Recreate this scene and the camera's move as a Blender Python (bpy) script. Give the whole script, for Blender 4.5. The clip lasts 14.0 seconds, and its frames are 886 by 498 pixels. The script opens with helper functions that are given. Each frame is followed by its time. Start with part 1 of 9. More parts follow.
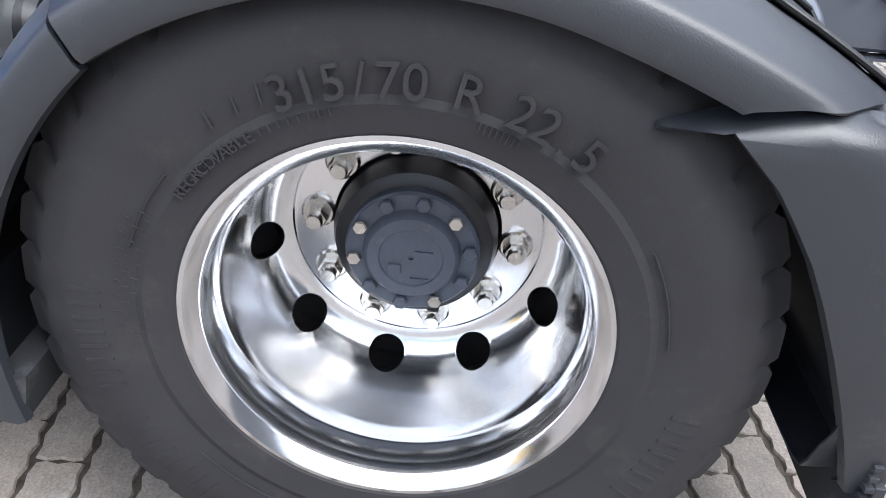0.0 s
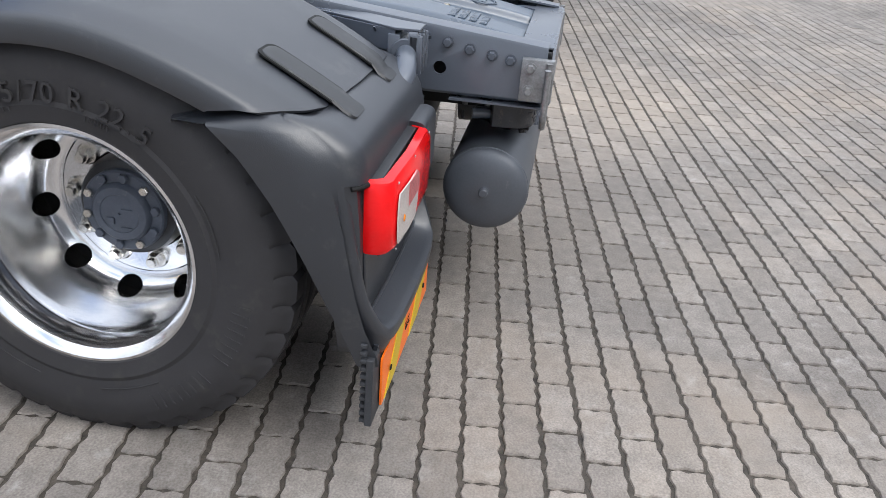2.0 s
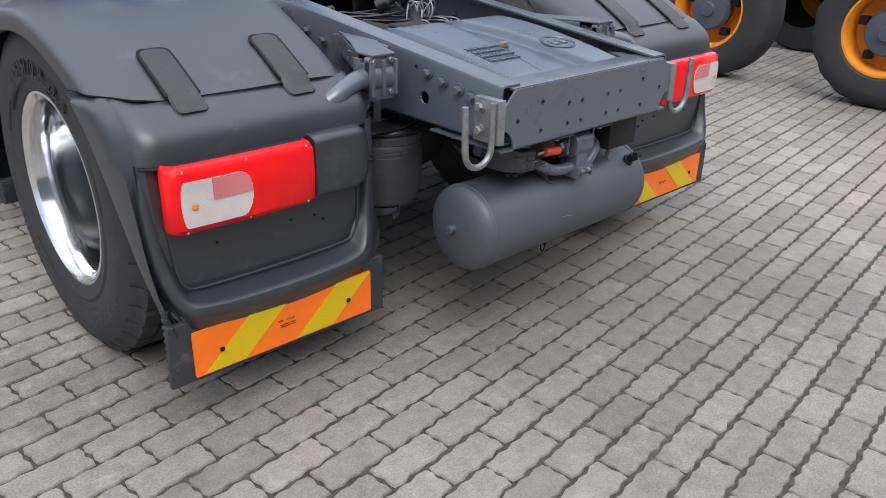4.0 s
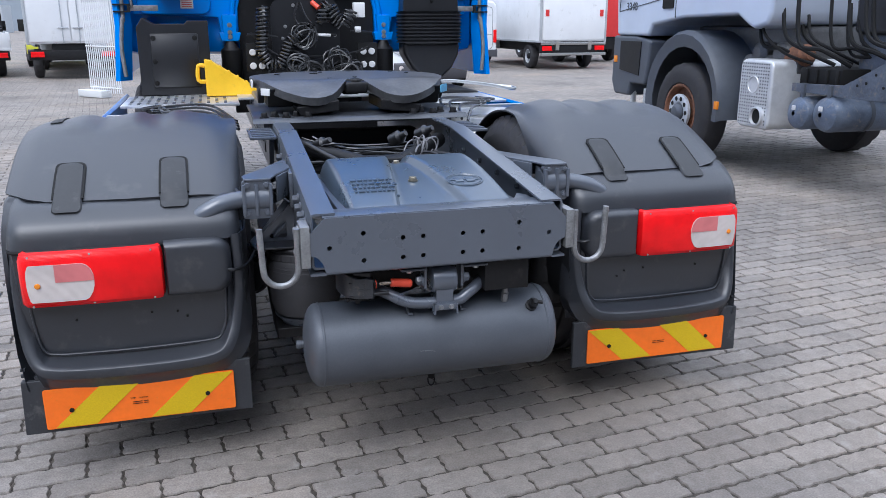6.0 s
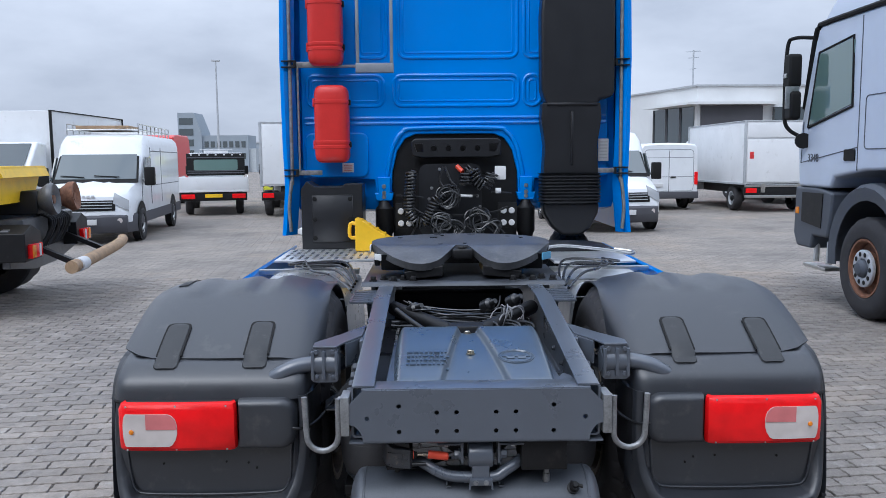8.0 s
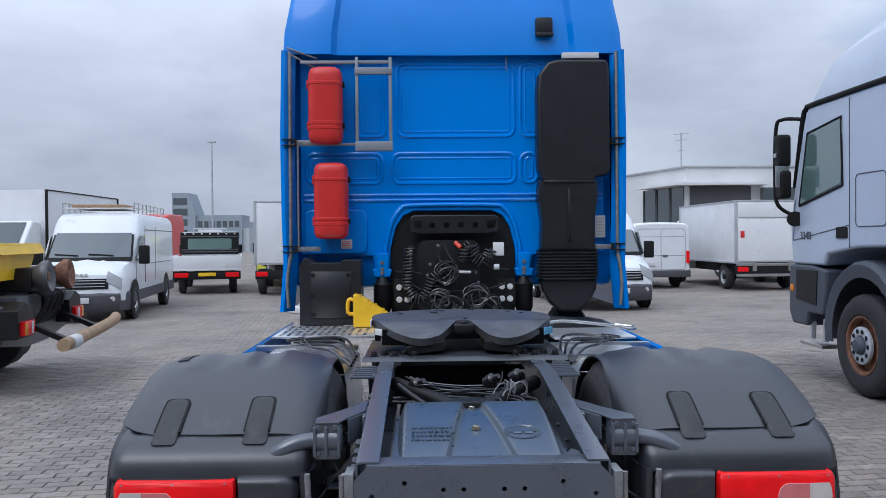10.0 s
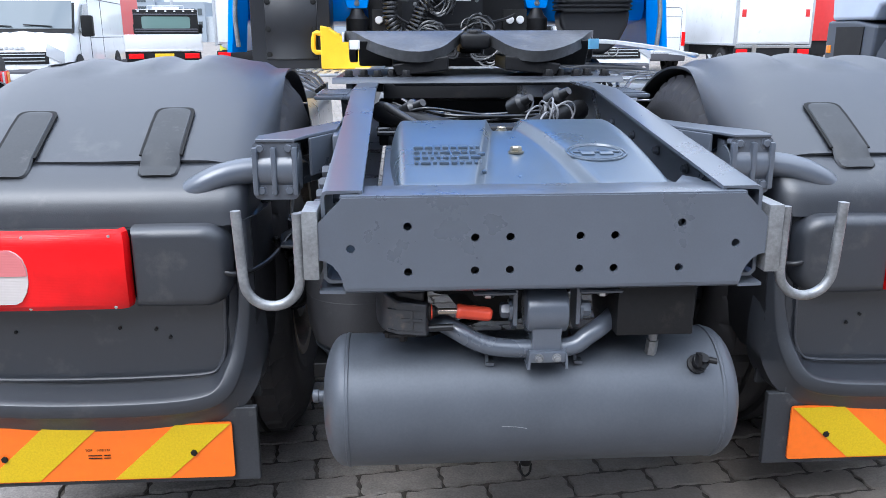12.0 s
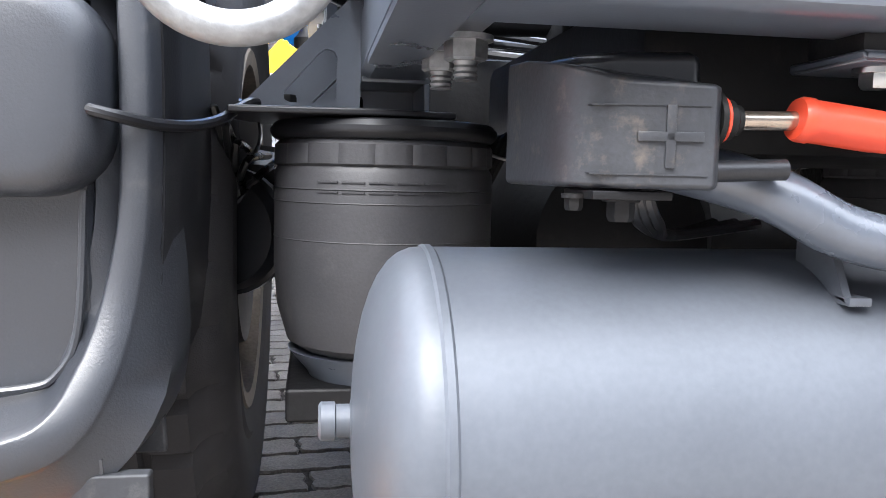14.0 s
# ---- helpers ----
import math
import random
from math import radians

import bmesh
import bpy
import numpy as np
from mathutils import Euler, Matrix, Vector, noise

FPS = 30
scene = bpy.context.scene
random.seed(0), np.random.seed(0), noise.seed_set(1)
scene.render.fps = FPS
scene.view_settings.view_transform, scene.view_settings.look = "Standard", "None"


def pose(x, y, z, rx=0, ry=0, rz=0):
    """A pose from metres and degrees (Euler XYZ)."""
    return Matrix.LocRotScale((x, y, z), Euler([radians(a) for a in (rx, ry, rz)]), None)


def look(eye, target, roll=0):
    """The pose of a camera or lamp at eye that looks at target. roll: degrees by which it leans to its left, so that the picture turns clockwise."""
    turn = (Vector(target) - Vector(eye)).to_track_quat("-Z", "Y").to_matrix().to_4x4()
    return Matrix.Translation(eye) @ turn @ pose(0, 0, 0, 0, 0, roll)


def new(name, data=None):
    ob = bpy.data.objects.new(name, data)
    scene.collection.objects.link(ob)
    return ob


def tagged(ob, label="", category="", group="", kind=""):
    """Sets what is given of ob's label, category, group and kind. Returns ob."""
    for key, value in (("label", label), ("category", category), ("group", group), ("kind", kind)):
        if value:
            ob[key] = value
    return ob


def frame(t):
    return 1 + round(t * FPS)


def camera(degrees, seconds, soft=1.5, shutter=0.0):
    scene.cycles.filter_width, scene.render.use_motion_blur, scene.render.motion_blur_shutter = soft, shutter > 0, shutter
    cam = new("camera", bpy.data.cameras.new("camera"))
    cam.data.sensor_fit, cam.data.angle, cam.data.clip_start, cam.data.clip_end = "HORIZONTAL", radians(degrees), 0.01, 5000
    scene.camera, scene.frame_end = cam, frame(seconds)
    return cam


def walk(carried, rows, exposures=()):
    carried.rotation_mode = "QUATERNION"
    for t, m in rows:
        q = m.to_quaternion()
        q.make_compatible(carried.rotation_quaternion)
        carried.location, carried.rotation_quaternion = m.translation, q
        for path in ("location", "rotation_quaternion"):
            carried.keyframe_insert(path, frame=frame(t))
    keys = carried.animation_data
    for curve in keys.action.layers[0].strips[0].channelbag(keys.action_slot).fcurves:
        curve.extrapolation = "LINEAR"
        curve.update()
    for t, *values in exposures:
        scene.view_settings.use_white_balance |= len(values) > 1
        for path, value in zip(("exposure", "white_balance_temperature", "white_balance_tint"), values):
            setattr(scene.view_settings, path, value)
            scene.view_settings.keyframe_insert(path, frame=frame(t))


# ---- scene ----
cam = camera(57.5, 14.0, soft=0.6)
PATH = [
    (0, (-2.184, -0.056, 1.231), (-0.475, 0.003, 0.193), 4.8),
    (0.5, (-2.479, -0.095, 1.411), (-0.767, -0.079, 0.377), 5.1),
    (1, (-2.71, -0.284, 1.485), (-0.959, -0.227, 0.518), 5.0),
    (1.5, (-2.829, -0.679, 1.471), (-1.067, -0.553, 0.534), 4.8),
    (2, (-2.811, -1.042, 1.438), (-1.038, -0.803, 0.542), 4.4),
    (2.5, (-2.664, -1.452, 1.459), (-0.958, -0.936, 0.552), 3.6),
    (2.7, (-2.614, -1.623, 1.428), (-0.957, -0.965, 0.522), 3.0),
    (4.8, (-1.491, -2.871, 1.467), (-0.54, -1.3, 0.674), 1.4),
    (5, (-1.343, -2.963, 1.486), (-0.482, -1.336, 0.703), 1.1),
    (5.5, (-0.994, -3.222, 1.483), (-0.406, -1.433, 0.809), -0.2),
    (6, (-0.655, -3.33, 1.476), (-0.134, -1.477, 0.932), -0.1),
    (6.5, (-0.326, -3.329, 1.497), (-0.038, -1.423, 0.964), -0.3),
    (7, (-0.129, -3.376, 1.525), (-0.069, -1.446, 1.002), -0.7),
    (7.5, (-0.088, -3.436, 1.573), (-0.05, -1.479, 1.161), -0.7),
    (8, (-0.135, -3.533, 1.65), (-0.11, -1.545, 1.43), -0.5),
    (8.5, (-0.167, -3.632, 1.701), (-0.142, -1.634, 1.605), -0.3),
    (8.7, (-0.175, -3.651, 1.705), (-0.149, -1.651, 1.689), -0.3),
    (10.8, (-0.182, -3.201, 1.468), (-0.121, -1.202, 1.419), -0.4),
    (11, (-0.172, -3.077, 1.415), (-0.109, -1.084, 1.271), -0.3),
    (11.5, (-0.21, -2.752, 1.306), (-0.135, -0.791, 0.921), -0.4),
    (12, (-0.261, -2.414, 1.197), (-0.159, -0.485, 0.68), -0.2),
    (12.5, (-0.297, -2.047, 1.096), (-0.162, -0.128, 0.553), 0.0),
    (13, (-0.387, -1.702, 0.881), (-0.217, 0.221, 0.358), 0.3),
    (13.5, (-0.42, -1.482, 0.71), (-0.22, 0.494, 0.475), 1.2),
    (14, (-0.455, -1.426, 0.644), (-0.146, 0.541, 0.453), 1.3),
]
EXPOSURE = [(0.0, 1.5, 6200, 11), (0.5, 1.5, 6280, 10), (1.5, 1.14, 6380, 10), (2.7, 0.78, 6380, 10), (5.0, 0.95, 6100, 11), (6.0, 0.87, 5800, 12), (7.0, 0.9, 5800, 11), (7.5, 0.94, 5800, 10), (8.0, 0.53, 5800, 10), (8.7, 0.24, 5820, 10), (10.8, 0.3, 5780, 11), (11.5, 1.12, 5780, 11), (12.0, 1.42, 5800, 10), (12.5, 1.6, 5950, 10), (13.0, 2.05, 6050, 10), (13.5, 2.72, 6250, 10), (14.0, 2.92, 6350, 11)]
walk(cam, [(t, look(eye, target, roll)) for t, eye, target, roll in PATH], EXPOSURE)

# world: overcast sky with broken cloud, and a weak wide sun behind the cloud
world = bpy.data.worlds.new("sky")
scene.world = world
world.use_nodes = True
wt = world.node_tree
wt.nodes.clear()


def sky_nodes():
    N, L = wt.nodes, wt.links
    out = N.new("ShaderNodeOutputWorld")
    bg = N.new("ShaderNodeBackground")
    sky = N.new("ShaderNodeTexSky")
    sky.sky_type, sky.sun_disc = "NISHITA", False
    sky.sun_elevation, sky.sun_rotation = radians(48), radians(200)
    gain = N.new("ShaderNodeMix")
    gain.data_type, gain.blend_type = "RGBA", "MULTIPLY"
    gain.inputs[0].default_value = 1.0
    gain.inputs[7].default_value = (1.0, 1.0, 1.0, 1)
    L.new(sky.outputs[0], gain.inputs[6])
    tc = N.new("ShaderNodeTexCoord")
    mp = N.new("ShaderNodeMapping")
    mp.inputs["Scale"].default_value = (1.0, 1.0, 2.6)
    mp.inputs["Location"].default_value = (0.35, 0.1, 0.0)
    L.new(tc.outputs["Generated"], mp.inputs[0])
    n1 = N.new("ShaderNodeTexNoise")
    n1.inputs["Scale"].default_value, n1.inputs["Detail"].default_value, n1.inputs["Roughness"].default_value = 2.2, 9.0, 0.55
    L.new(mp.outputs[0], n1.inputs[0])
    shade = N.new("ShaderNodeValToRGB")
    shade.color_ramp.elements[0].position, shade.color_ramp.elements[0].color = 0.34, (4.5, 4.85, 5.5, 1)
    shade.color_ramp.elements[1].position, shade.color_ramp.elements[1].color = 0.68, (7.3, 7.65, 8.25, 1)
    L.new(n1.outputs["Fac"], shade.inputs[0])
    gap = N.new("ShaderNodeValToRGB")
    gap.color_ramp.elements[0].position, gap.color_ramp.elements[0].color = 0.36, (0.25, 0.25, 0.25, 1)
    gap.color_ramp.elements[1].position, gap.color_ramp.elements[1].color = 0.47, (1, 1, 1, 1)
    n2 = N.new("ShaderNodeTexNoise")
    n2.inputs["Scale"].default_value, n2.inputs["Detail"].default_value = 1.5, 6.0
    L.new(mp.outputs[0], n2.inputs[0])
    L.new(n2.outputs["Fac"], gap.inputs[0])
    mix = N.new("ShaderNodeMix")
    mix.data_type = "RGBA"
    L.new(gap.outputs[0], mix.inputs[0])
    L.new(gain.outputs[2], mix.inputs[6])
    L.new(shade.outputs[0], mix.inputs[7])
    sep = N.new("ShaderNodeSeparateXYZ")
    L.new(tc.outputs["Generated"], sep.inputs[0])
    high = N.new("ShaderNodeMapRange")
    high.inputs[1].default_value, high.inputs[2].default_value, high.inputs[3].default_value, high.inputs[4].default_value = 0.0, 0.9, 0.66, 1.65
    L.new(sep.outputs["Z"], high.inputs[0])
    dome = N.new("ShaderNodeMix")
    dome.data_type, dome.blend_type = "RGBA", "MULTIPLY"
    dome.inputs[0].default_value = 1.0
    L.new(mix.outputs[2], dome.inputs[6])
    L.new(high.outputs[0], dome.inputs[7])
    L.new(dome.outputs[2], bg.inputs[0])
    bg.inputs[1].default_value = 0.1
    L.new(bg.outputs[0], out.inputs[0])


sky_nodes()
sun = new("sun", bpy.data.lights.new("sun", "SUN"))
sun.data.energy, sun.data.angle, sun.data.color = 1.15, radians(40), (1.0, 0.97, 0.92)
sun.matrix_world = look((-6, -8, 13), (0, 0, 0))

# ---- materials ----


def mat(name, col, rough=0.5, metal=0.0, vary=0.12, scale=6.0, bump=0.0, fine=180.0, coat=0.0, coat_rough=0.06, spec=0.5, dirt=None, dirt_amount=0.0, streak=(1, 1, 1), per_piece=0.0):
    """A paint, plastic, rubber or metal with broad stains and fine grain."""
    m = bpy.data.materials.new(name)
    m.use_nodes = True
    nt = m.node_tree
    N, L = nt.nodes, nt.links
    p = N["Principled BSDF"]
    p.inputs["Metallic"].default_value = metal
    p.inputs["Specular IOR Level"].default_value = spec
    p.inputs["Coat Weight"].default_value = coat
    p.inputs["Coat Roughness"].default_value = coat_rough
    tc = N.new("ShaderNodeTexCoord")
    mp = N.new("ShaderNodeMapping")
    mp.inputs["Scale"].default_value = streak
    L.new(tc.outputs["Object"], mp.inputs[0])
    big = N.new("ShaderNodeTexNoise")
    big.inputs["Scale"].default_value, big.inputs["Detail"].default_value, big.inputs["Roughness"].default_value = scale, 6, 0.6
    L.new(mp.outputs[0], big.inputs[0])
    small = N.new("ShaderNodeTexNoise")
    small.inputs["Scale"].default_value, small.inputs["Detail"].default_value = fine, 3
    L.new(tc.outputs["Object"], small.inputs[0])
    ramp = N.new("ShaderNodeValToRGB")
    lo = [c * (1 - vary) for c in col]
    hi = [min(1, c * (1 + vary)) for c in col]
    ramp.color_ramp.elements[0].position, ramp.color_ramp.elements[0].color = 0.3, (*lo, 1)
    ramp.color_ramp.elements[1].position, ramp.color_ramp.elements[1].color = 0.7, (*hi, 1)
    L.new(big.outputs["Fac"], ramp.inputs[0])
    grain = N.new("ShaderNodeMix")
    grain.data_type, grain.blend_type = "RGBA", "OVERLAY"
    grain.inputs[0].default_value = min(0.35, vary * 1.2)
    L.new(ramp.outputs[0], grain.inputs[6])
    L.new(small.outputs["Fac"], grain.inputs[7])
    last = grain.outputs[2]
    if per_piece:
        oi = N.new("ShaderNodeObjectInfo")
        mr = N.new("ShaderNodeMapRange")
        mr.inputs[3].default_value, mr.inputs[4].default_value = 1 - per_piece, 1 + per_piece
        L.new(oi.outputs["Random"], mr.inputs[0])
        mu = N.new("ShaderNodeMix")
        mu.data_type, mu.blend_type = "RGBA", "MULTIPLY"
        mu.inputs[0].default_value = 1.0
        L.new(last, mu.inputs[6])
        L.new(mr.outputs[0], mu.inputs[7])
        last = mu.outputs[2]
    if dirt:
        dn = N.new("ShaderNodeTexNoise")
        dn.inputs["Scale"].default_value, dn.inputs["Detail"].default_value, dn.inputs["Roughness"].default_value = scale * 2.3, 8, 0.7
        L.new(tc.outputs["Object"], dn.inputs[0])
        dr = N.new("ShaderNodeValToRGB")
        dr.color_ramp.elements[0].position, dr.color_ramp.elements[0].color = 0.62 - 0.25 * dirt_amount, (0, 0, 0, 1)
        dr.color_ramp.elements[1].position, dr.color_ramp.elements[1].color = 0.82 - 0.2 * dirt_amount, (1, 1, 1, 1)
        L.new(dn.outputs["Fac"], dr.inputs[0])
        dm = N.new("ShaderNodeMix")
        dm.data_type = "RGBA"
        L.new(dr.outputs[0], dm.inputs[0])
        L.new(last, dm.inputs[6])
        dm.inputs[7].default_value = (*dirt, 1)
        last = dm.outputs[2]
    L.new(last, p.inputs["Base Color"])
    rr = N.new("ShaderNodeMapRange")
    rr.inputs[3].default_value, rr.inputs[4].default_value = max(0.02, rough * 0.8), min(1, rough * 1.25)
    L.new(big.outputs["Fac"], rr.inputs[0])
    L.new(rr.outputs[0], p.inputs["Roughness"])
    if bump:
        b = N.new("ShaderNodeBump")
        b.inputs["Strength"].default_value, b.inputs["Distance"].default_value = 0.6, bump
        L.new(small.outputs["Fac"], b.inputs["Height"])
        L.new(b.outputs[0], p.inputs["Normal"])
    return m


GUARD = mat("guard_plastic", (0.02, 0.023, 0.03), 0.42, spec=0.8, coat=0.3, coat_rough=0.4, vary=0.14, scale=4, bump=0.0005, fine=420, dirt=(0.07, 0.07, 0.07), dirt_amount=0.16)
BLACKPL = mat("black_plastic", (0.013, 0.0135, 0.016), 0.38, spec=0.5, vary=0.15, bump=0.0003, fine=400)
STRAP = mat("strap_rubber", (0.026, 0.027, 0.029), 0.42, vary=0.2, scale=9, dirt=(0.09, 0.09, 0.09), dirt_amount=0.15)
FLAP = mat("flap_rubber", (0.033, 0.035, 0.04), 0.6, vary=0.2, dirt=(0.12, 0.12, 0.115), dirt_amount=0.25)
CHASSIS = mat("chassis_paint", (0.085, 0.098, 0.122), 0.28, spec=1.0, vary=0.08, scale=5, bump=0.0001, fine=300)
BOLTP = mat("painted_bolt", (0.075, 0.085, 0.105), 0.55, spec=0.4, vary=0.15)
TANKP = mat("tank_paint", (0.088, 0.097, 0.113), 0.45, metal=0.2, vary=0.1, scale=7, dirt=(0.2, 0.2, 0.2), dirt_amount=-0.2)
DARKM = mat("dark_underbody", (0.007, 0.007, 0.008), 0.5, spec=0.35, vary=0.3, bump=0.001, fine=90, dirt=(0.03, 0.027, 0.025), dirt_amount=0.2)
RUBBER = mat("tyre_rubber", (0.036, 0.035, 0.0375), 0.68, spec=0.3, vary=0.16, scale=5, bump=0.0006, fine=500, dirt=(0.055, 0.053, 0.05), dirt_amount=0.3)
BELLOW = mat("bellow_rubber", (0.042, 0.042, 0.046), 0.5, vary=0.2, bump=0.0003, fine=300, dirt=(0.08, 0.08, 0.08), dirt_amount=0.15)
ALLOY = mat("polished_alloy", (0.79, 0.795, 0.81), 0.15, metal=1.0, vary=0.03, scale=14)
NUT = mat("nut_steel", (0.66, 0.64, 0.6), 0.25, metal=1.0, vary=0.12, scale=60)
HUBP = mat("hub_paint", (0.075, 0.088, 0.115), 0.42, vary=0.12, scale=30, dirt=(0.16, 0.17, 0.18), dirt_amount=0.1)
HUBBLK = mat("hub_black", (0.012, 0.013, 0.016), 0.3, vary=0.2)
GALV = mat("galvanised_steel", (0.29, 0.295, 0.3), 0.48, metal=0.7, vary=0.25, scale=25, bump=0.001, fine=160)
STEEL = mat("bare_steel", (0.55, 0.55, 0.54), 0.3, metal=1.0, vary=0.15, scale=30)
ALUF = mat("chequer_aluminium", (0.72, 0.73, 0.74), 0.35, metal=0.8, vary=0.12, scale=12)
GREASE = mat("greased_steel", (0.07, 0.071, 0.074), 0.42, spec=0.75, vary=0.45, scale=8, bump=0.0015, fine=60, dirt=(0.17, 0.165, 0.15), dirt_amount=0.1)
BLUE = mat("blue_paint", (0.0, 0.225, 0.78), 0.32, vary=0.04, scale=3, coat=0.4, spec=0.4)
WHITE = mat("white_paint", (0.74, 0.76, 0.78), 0.32, vary=0.05, scale=2, coat=0.4, dirt=(0.45, 0.44, 0.41), dirt_amount=0.12)
WHITEBOX = mat("white_panel", (0.72, 0.73, 0.74), 0.45, vary=0.05, scale=1.5, dirt=(0.5, 0.5, 0.48), dirt_amount=0.15)
SILVER = mat("silver_blue_paint", (0.52, 0.58, 0.68), 0.3, vary=0.05, scale=2, coat=0.5)
GREYPL = mat("grey_bumper_plastic", (0.07, 0.08, 0.098), 0.5, vary=0.12)
YELLOW = mat("yellow_plastic", (0.85, 0.5, 0.01), 0.45, vary=0.08, dirt=(0.5, 0.3, 0.03), dirt_amount=0.1)
YELLOWM = mat("yellow_machine_paint", (0.92, 0.56, 0.012), 0.4, vary=0.1, dirt=(0.3, 0.18, 0.05), dirt_amount=0.1)
ORANGE = mat("orange_wheel_paint", (0.8, 0.27, 0.02), 0.45, vary=0.12, scale=8, dirt=(0.3, 0.13, 0.05), dirt_amount=0.2)
REDPL = mat("red_plastic", (0.62, 0.025, 0.02), 0.4, vary=0.08, scale=6)
REDHANDLE = mat("red_handle", (0.7, 0.07, 0.03), 0.4, vary=0.08)
RUST = mat("rust", (0.2, 0.09, 0.05), 0.75, vary=0.4, scale=20, bump=0.001, fine=120)
WOOD = mat("worn_timber_pole", (0.36, 0.24, 0.14), 0.7, vary=0.25, scale=8, bump=0.001, dirt=(0.12, 0.09, 0.07), dirt_amount=0.3)
REDPAINT = mat("red_paint", (0.6, 0.03, 0.03), 0.35, vary=0.06, coat=0.3)
LIME = mat("lime_yellow_paint", (0.68, 0.68, 0.05), 0.4, vary=0.06)
ORANGER = mat("orange_reflective", (0.95, 0.175, 0.008), 0.35, vary=0.05, scale=40, bump=0.0004, fine=900, dirt=(0.7, 0.2, 0.04), dirt_amount=0.1)
YELLOWR = mat("yellow_reflective", (0.66, 0.45, 0.0), 0.35, vary=0.1, scale=200, bump=0.0006, fine=500)
PRINT = mat("black_print", (0.012, 0.012, 0.012), 0.6, spec=0.2, vary=0.05)
HOSE = mat("glossy_hose", (0.012, 0.012, 0.013), 0.28, spec=0.7, vary=0.2)
PALEPRINT = mat("pale_print", (0.6, 0.6, 0.6), 0.6, vary=0.05)
BLUELABEL = mat("blue_label", (0.12, 0.36, 0.55), 0.5, vary=0.1)
WHITELABEL = mat("white_label", (0.75, 0.75, 0.74), 0.5, vary=0.05)
FACADE = mat("white_facade", (0.66, 0.67, 0.67), 0.7, vary=0.05, scale=0.6)
DARKCLAD = mat("dark_cladding", (0.07, 0.07, 0.08), 0.6, vary=0.1, scale=1)
GREYBLDG = mat("grey_building", (0.28, 0.32, 0.36), 0.7, vary=0.08, scale=0.3)
POLEGREY = mat("pole_grey", (0.4, 0.42, 0.44), 0.5, vary=0.1)


def lens_mat(name, col, rough=0.12, rib=0.0):
    """Coloured lamp glass over a bright reflector, with fine ribs."""
    m = bpy.data.materials.new(name)
    m.use_nodes = True
    N, L = m.node_tree.nodes, m.node_tree.links
    p = N["Principled BSDF"]
    p.inputs["Roughness"].default_value = rough
    p.inputs["Coat Weight"].default_value = 0.12
    p.inputs["Specular IOR Level"].default_value = 0.3
    p.inputs["Coat Roughness"].default_value = 0.05
    tc = N.new("ShaderNodeTexCoord")
    n = N.new("ShaderNodeTexNoise")
    n.inputs["Scale"].default_value, n.inputs["Detail"].default_value = 14, 4
    L.new(tc.outputs["Object"], n.inputs[0])
    r = N.new("ShaderNodeValToRGB")
    r.color_ramp.elements[0].position, r.color_ramp.elements[0].color = 0.3, (*[c * 0.85 for c in col], 1)
    r.color_ramp.elements[1].position, r.color_ramp.elements[1].color = 0.6, (*col, 1)
    L.new(n.outputs["Fac"], r.inputs[0])
    L.new(r.outputs[0], p.inputs["Base Color"])
    w = N.new("ShaderNodeTexWave")
    w.inputs["Scale"].default_value = 90
    w.bands_direction = "Z"
    L.new(tc.outputs["Object"], w.inputs[0])
    b = N.new("ShaderNodeBump")
    b.inputs["Strength"].default_value, b.inputs["Distance"].default_value = 0.25, 0.0008
    L.new(w.outputs["Fac"], b.inputs["Height"])
    L.new(b.outputs[0], p.inputs["Normal"])
    return m


REDLENS = lens_mat("red_lens", (0.88, 0.008, 0.01))
WHITELENS = lens_mat("clear_lens", (0.62, 0.56, 0.53))
PINKLENS = lens_mat("pink_lens", (0.66, 0.2, 0.2))
AMBERLENS = lens_mat("amber_lens", (0.8, 0.25, 0.02))


def glass_mat(name, col, rough=0.04):
    m = bpy.data.materials.new(name)
    m.use_nodes = True
    p = m.node_tree.nodes["Principled BSDF"]
    p.inputs["Base Color"].default_value = (*col, 1)
    p.inputs["Roughness"].default_value = rough
    p.inputs["Specular IOR Level"].default_value = 0.9
    p.inputs["Coat Weight"].default_value = 0.8
    return m


GLASS = glass_mat("dark_vehicle_glass", (0.03, 0.045, 0.05))
GLASSV = glass_mat("windscreen_glass", (0.1, 0.12, 0.125), 0.03)
GLASSG = glass_mat("green_tinted_glass", (0.12, 0.19, 0.17))


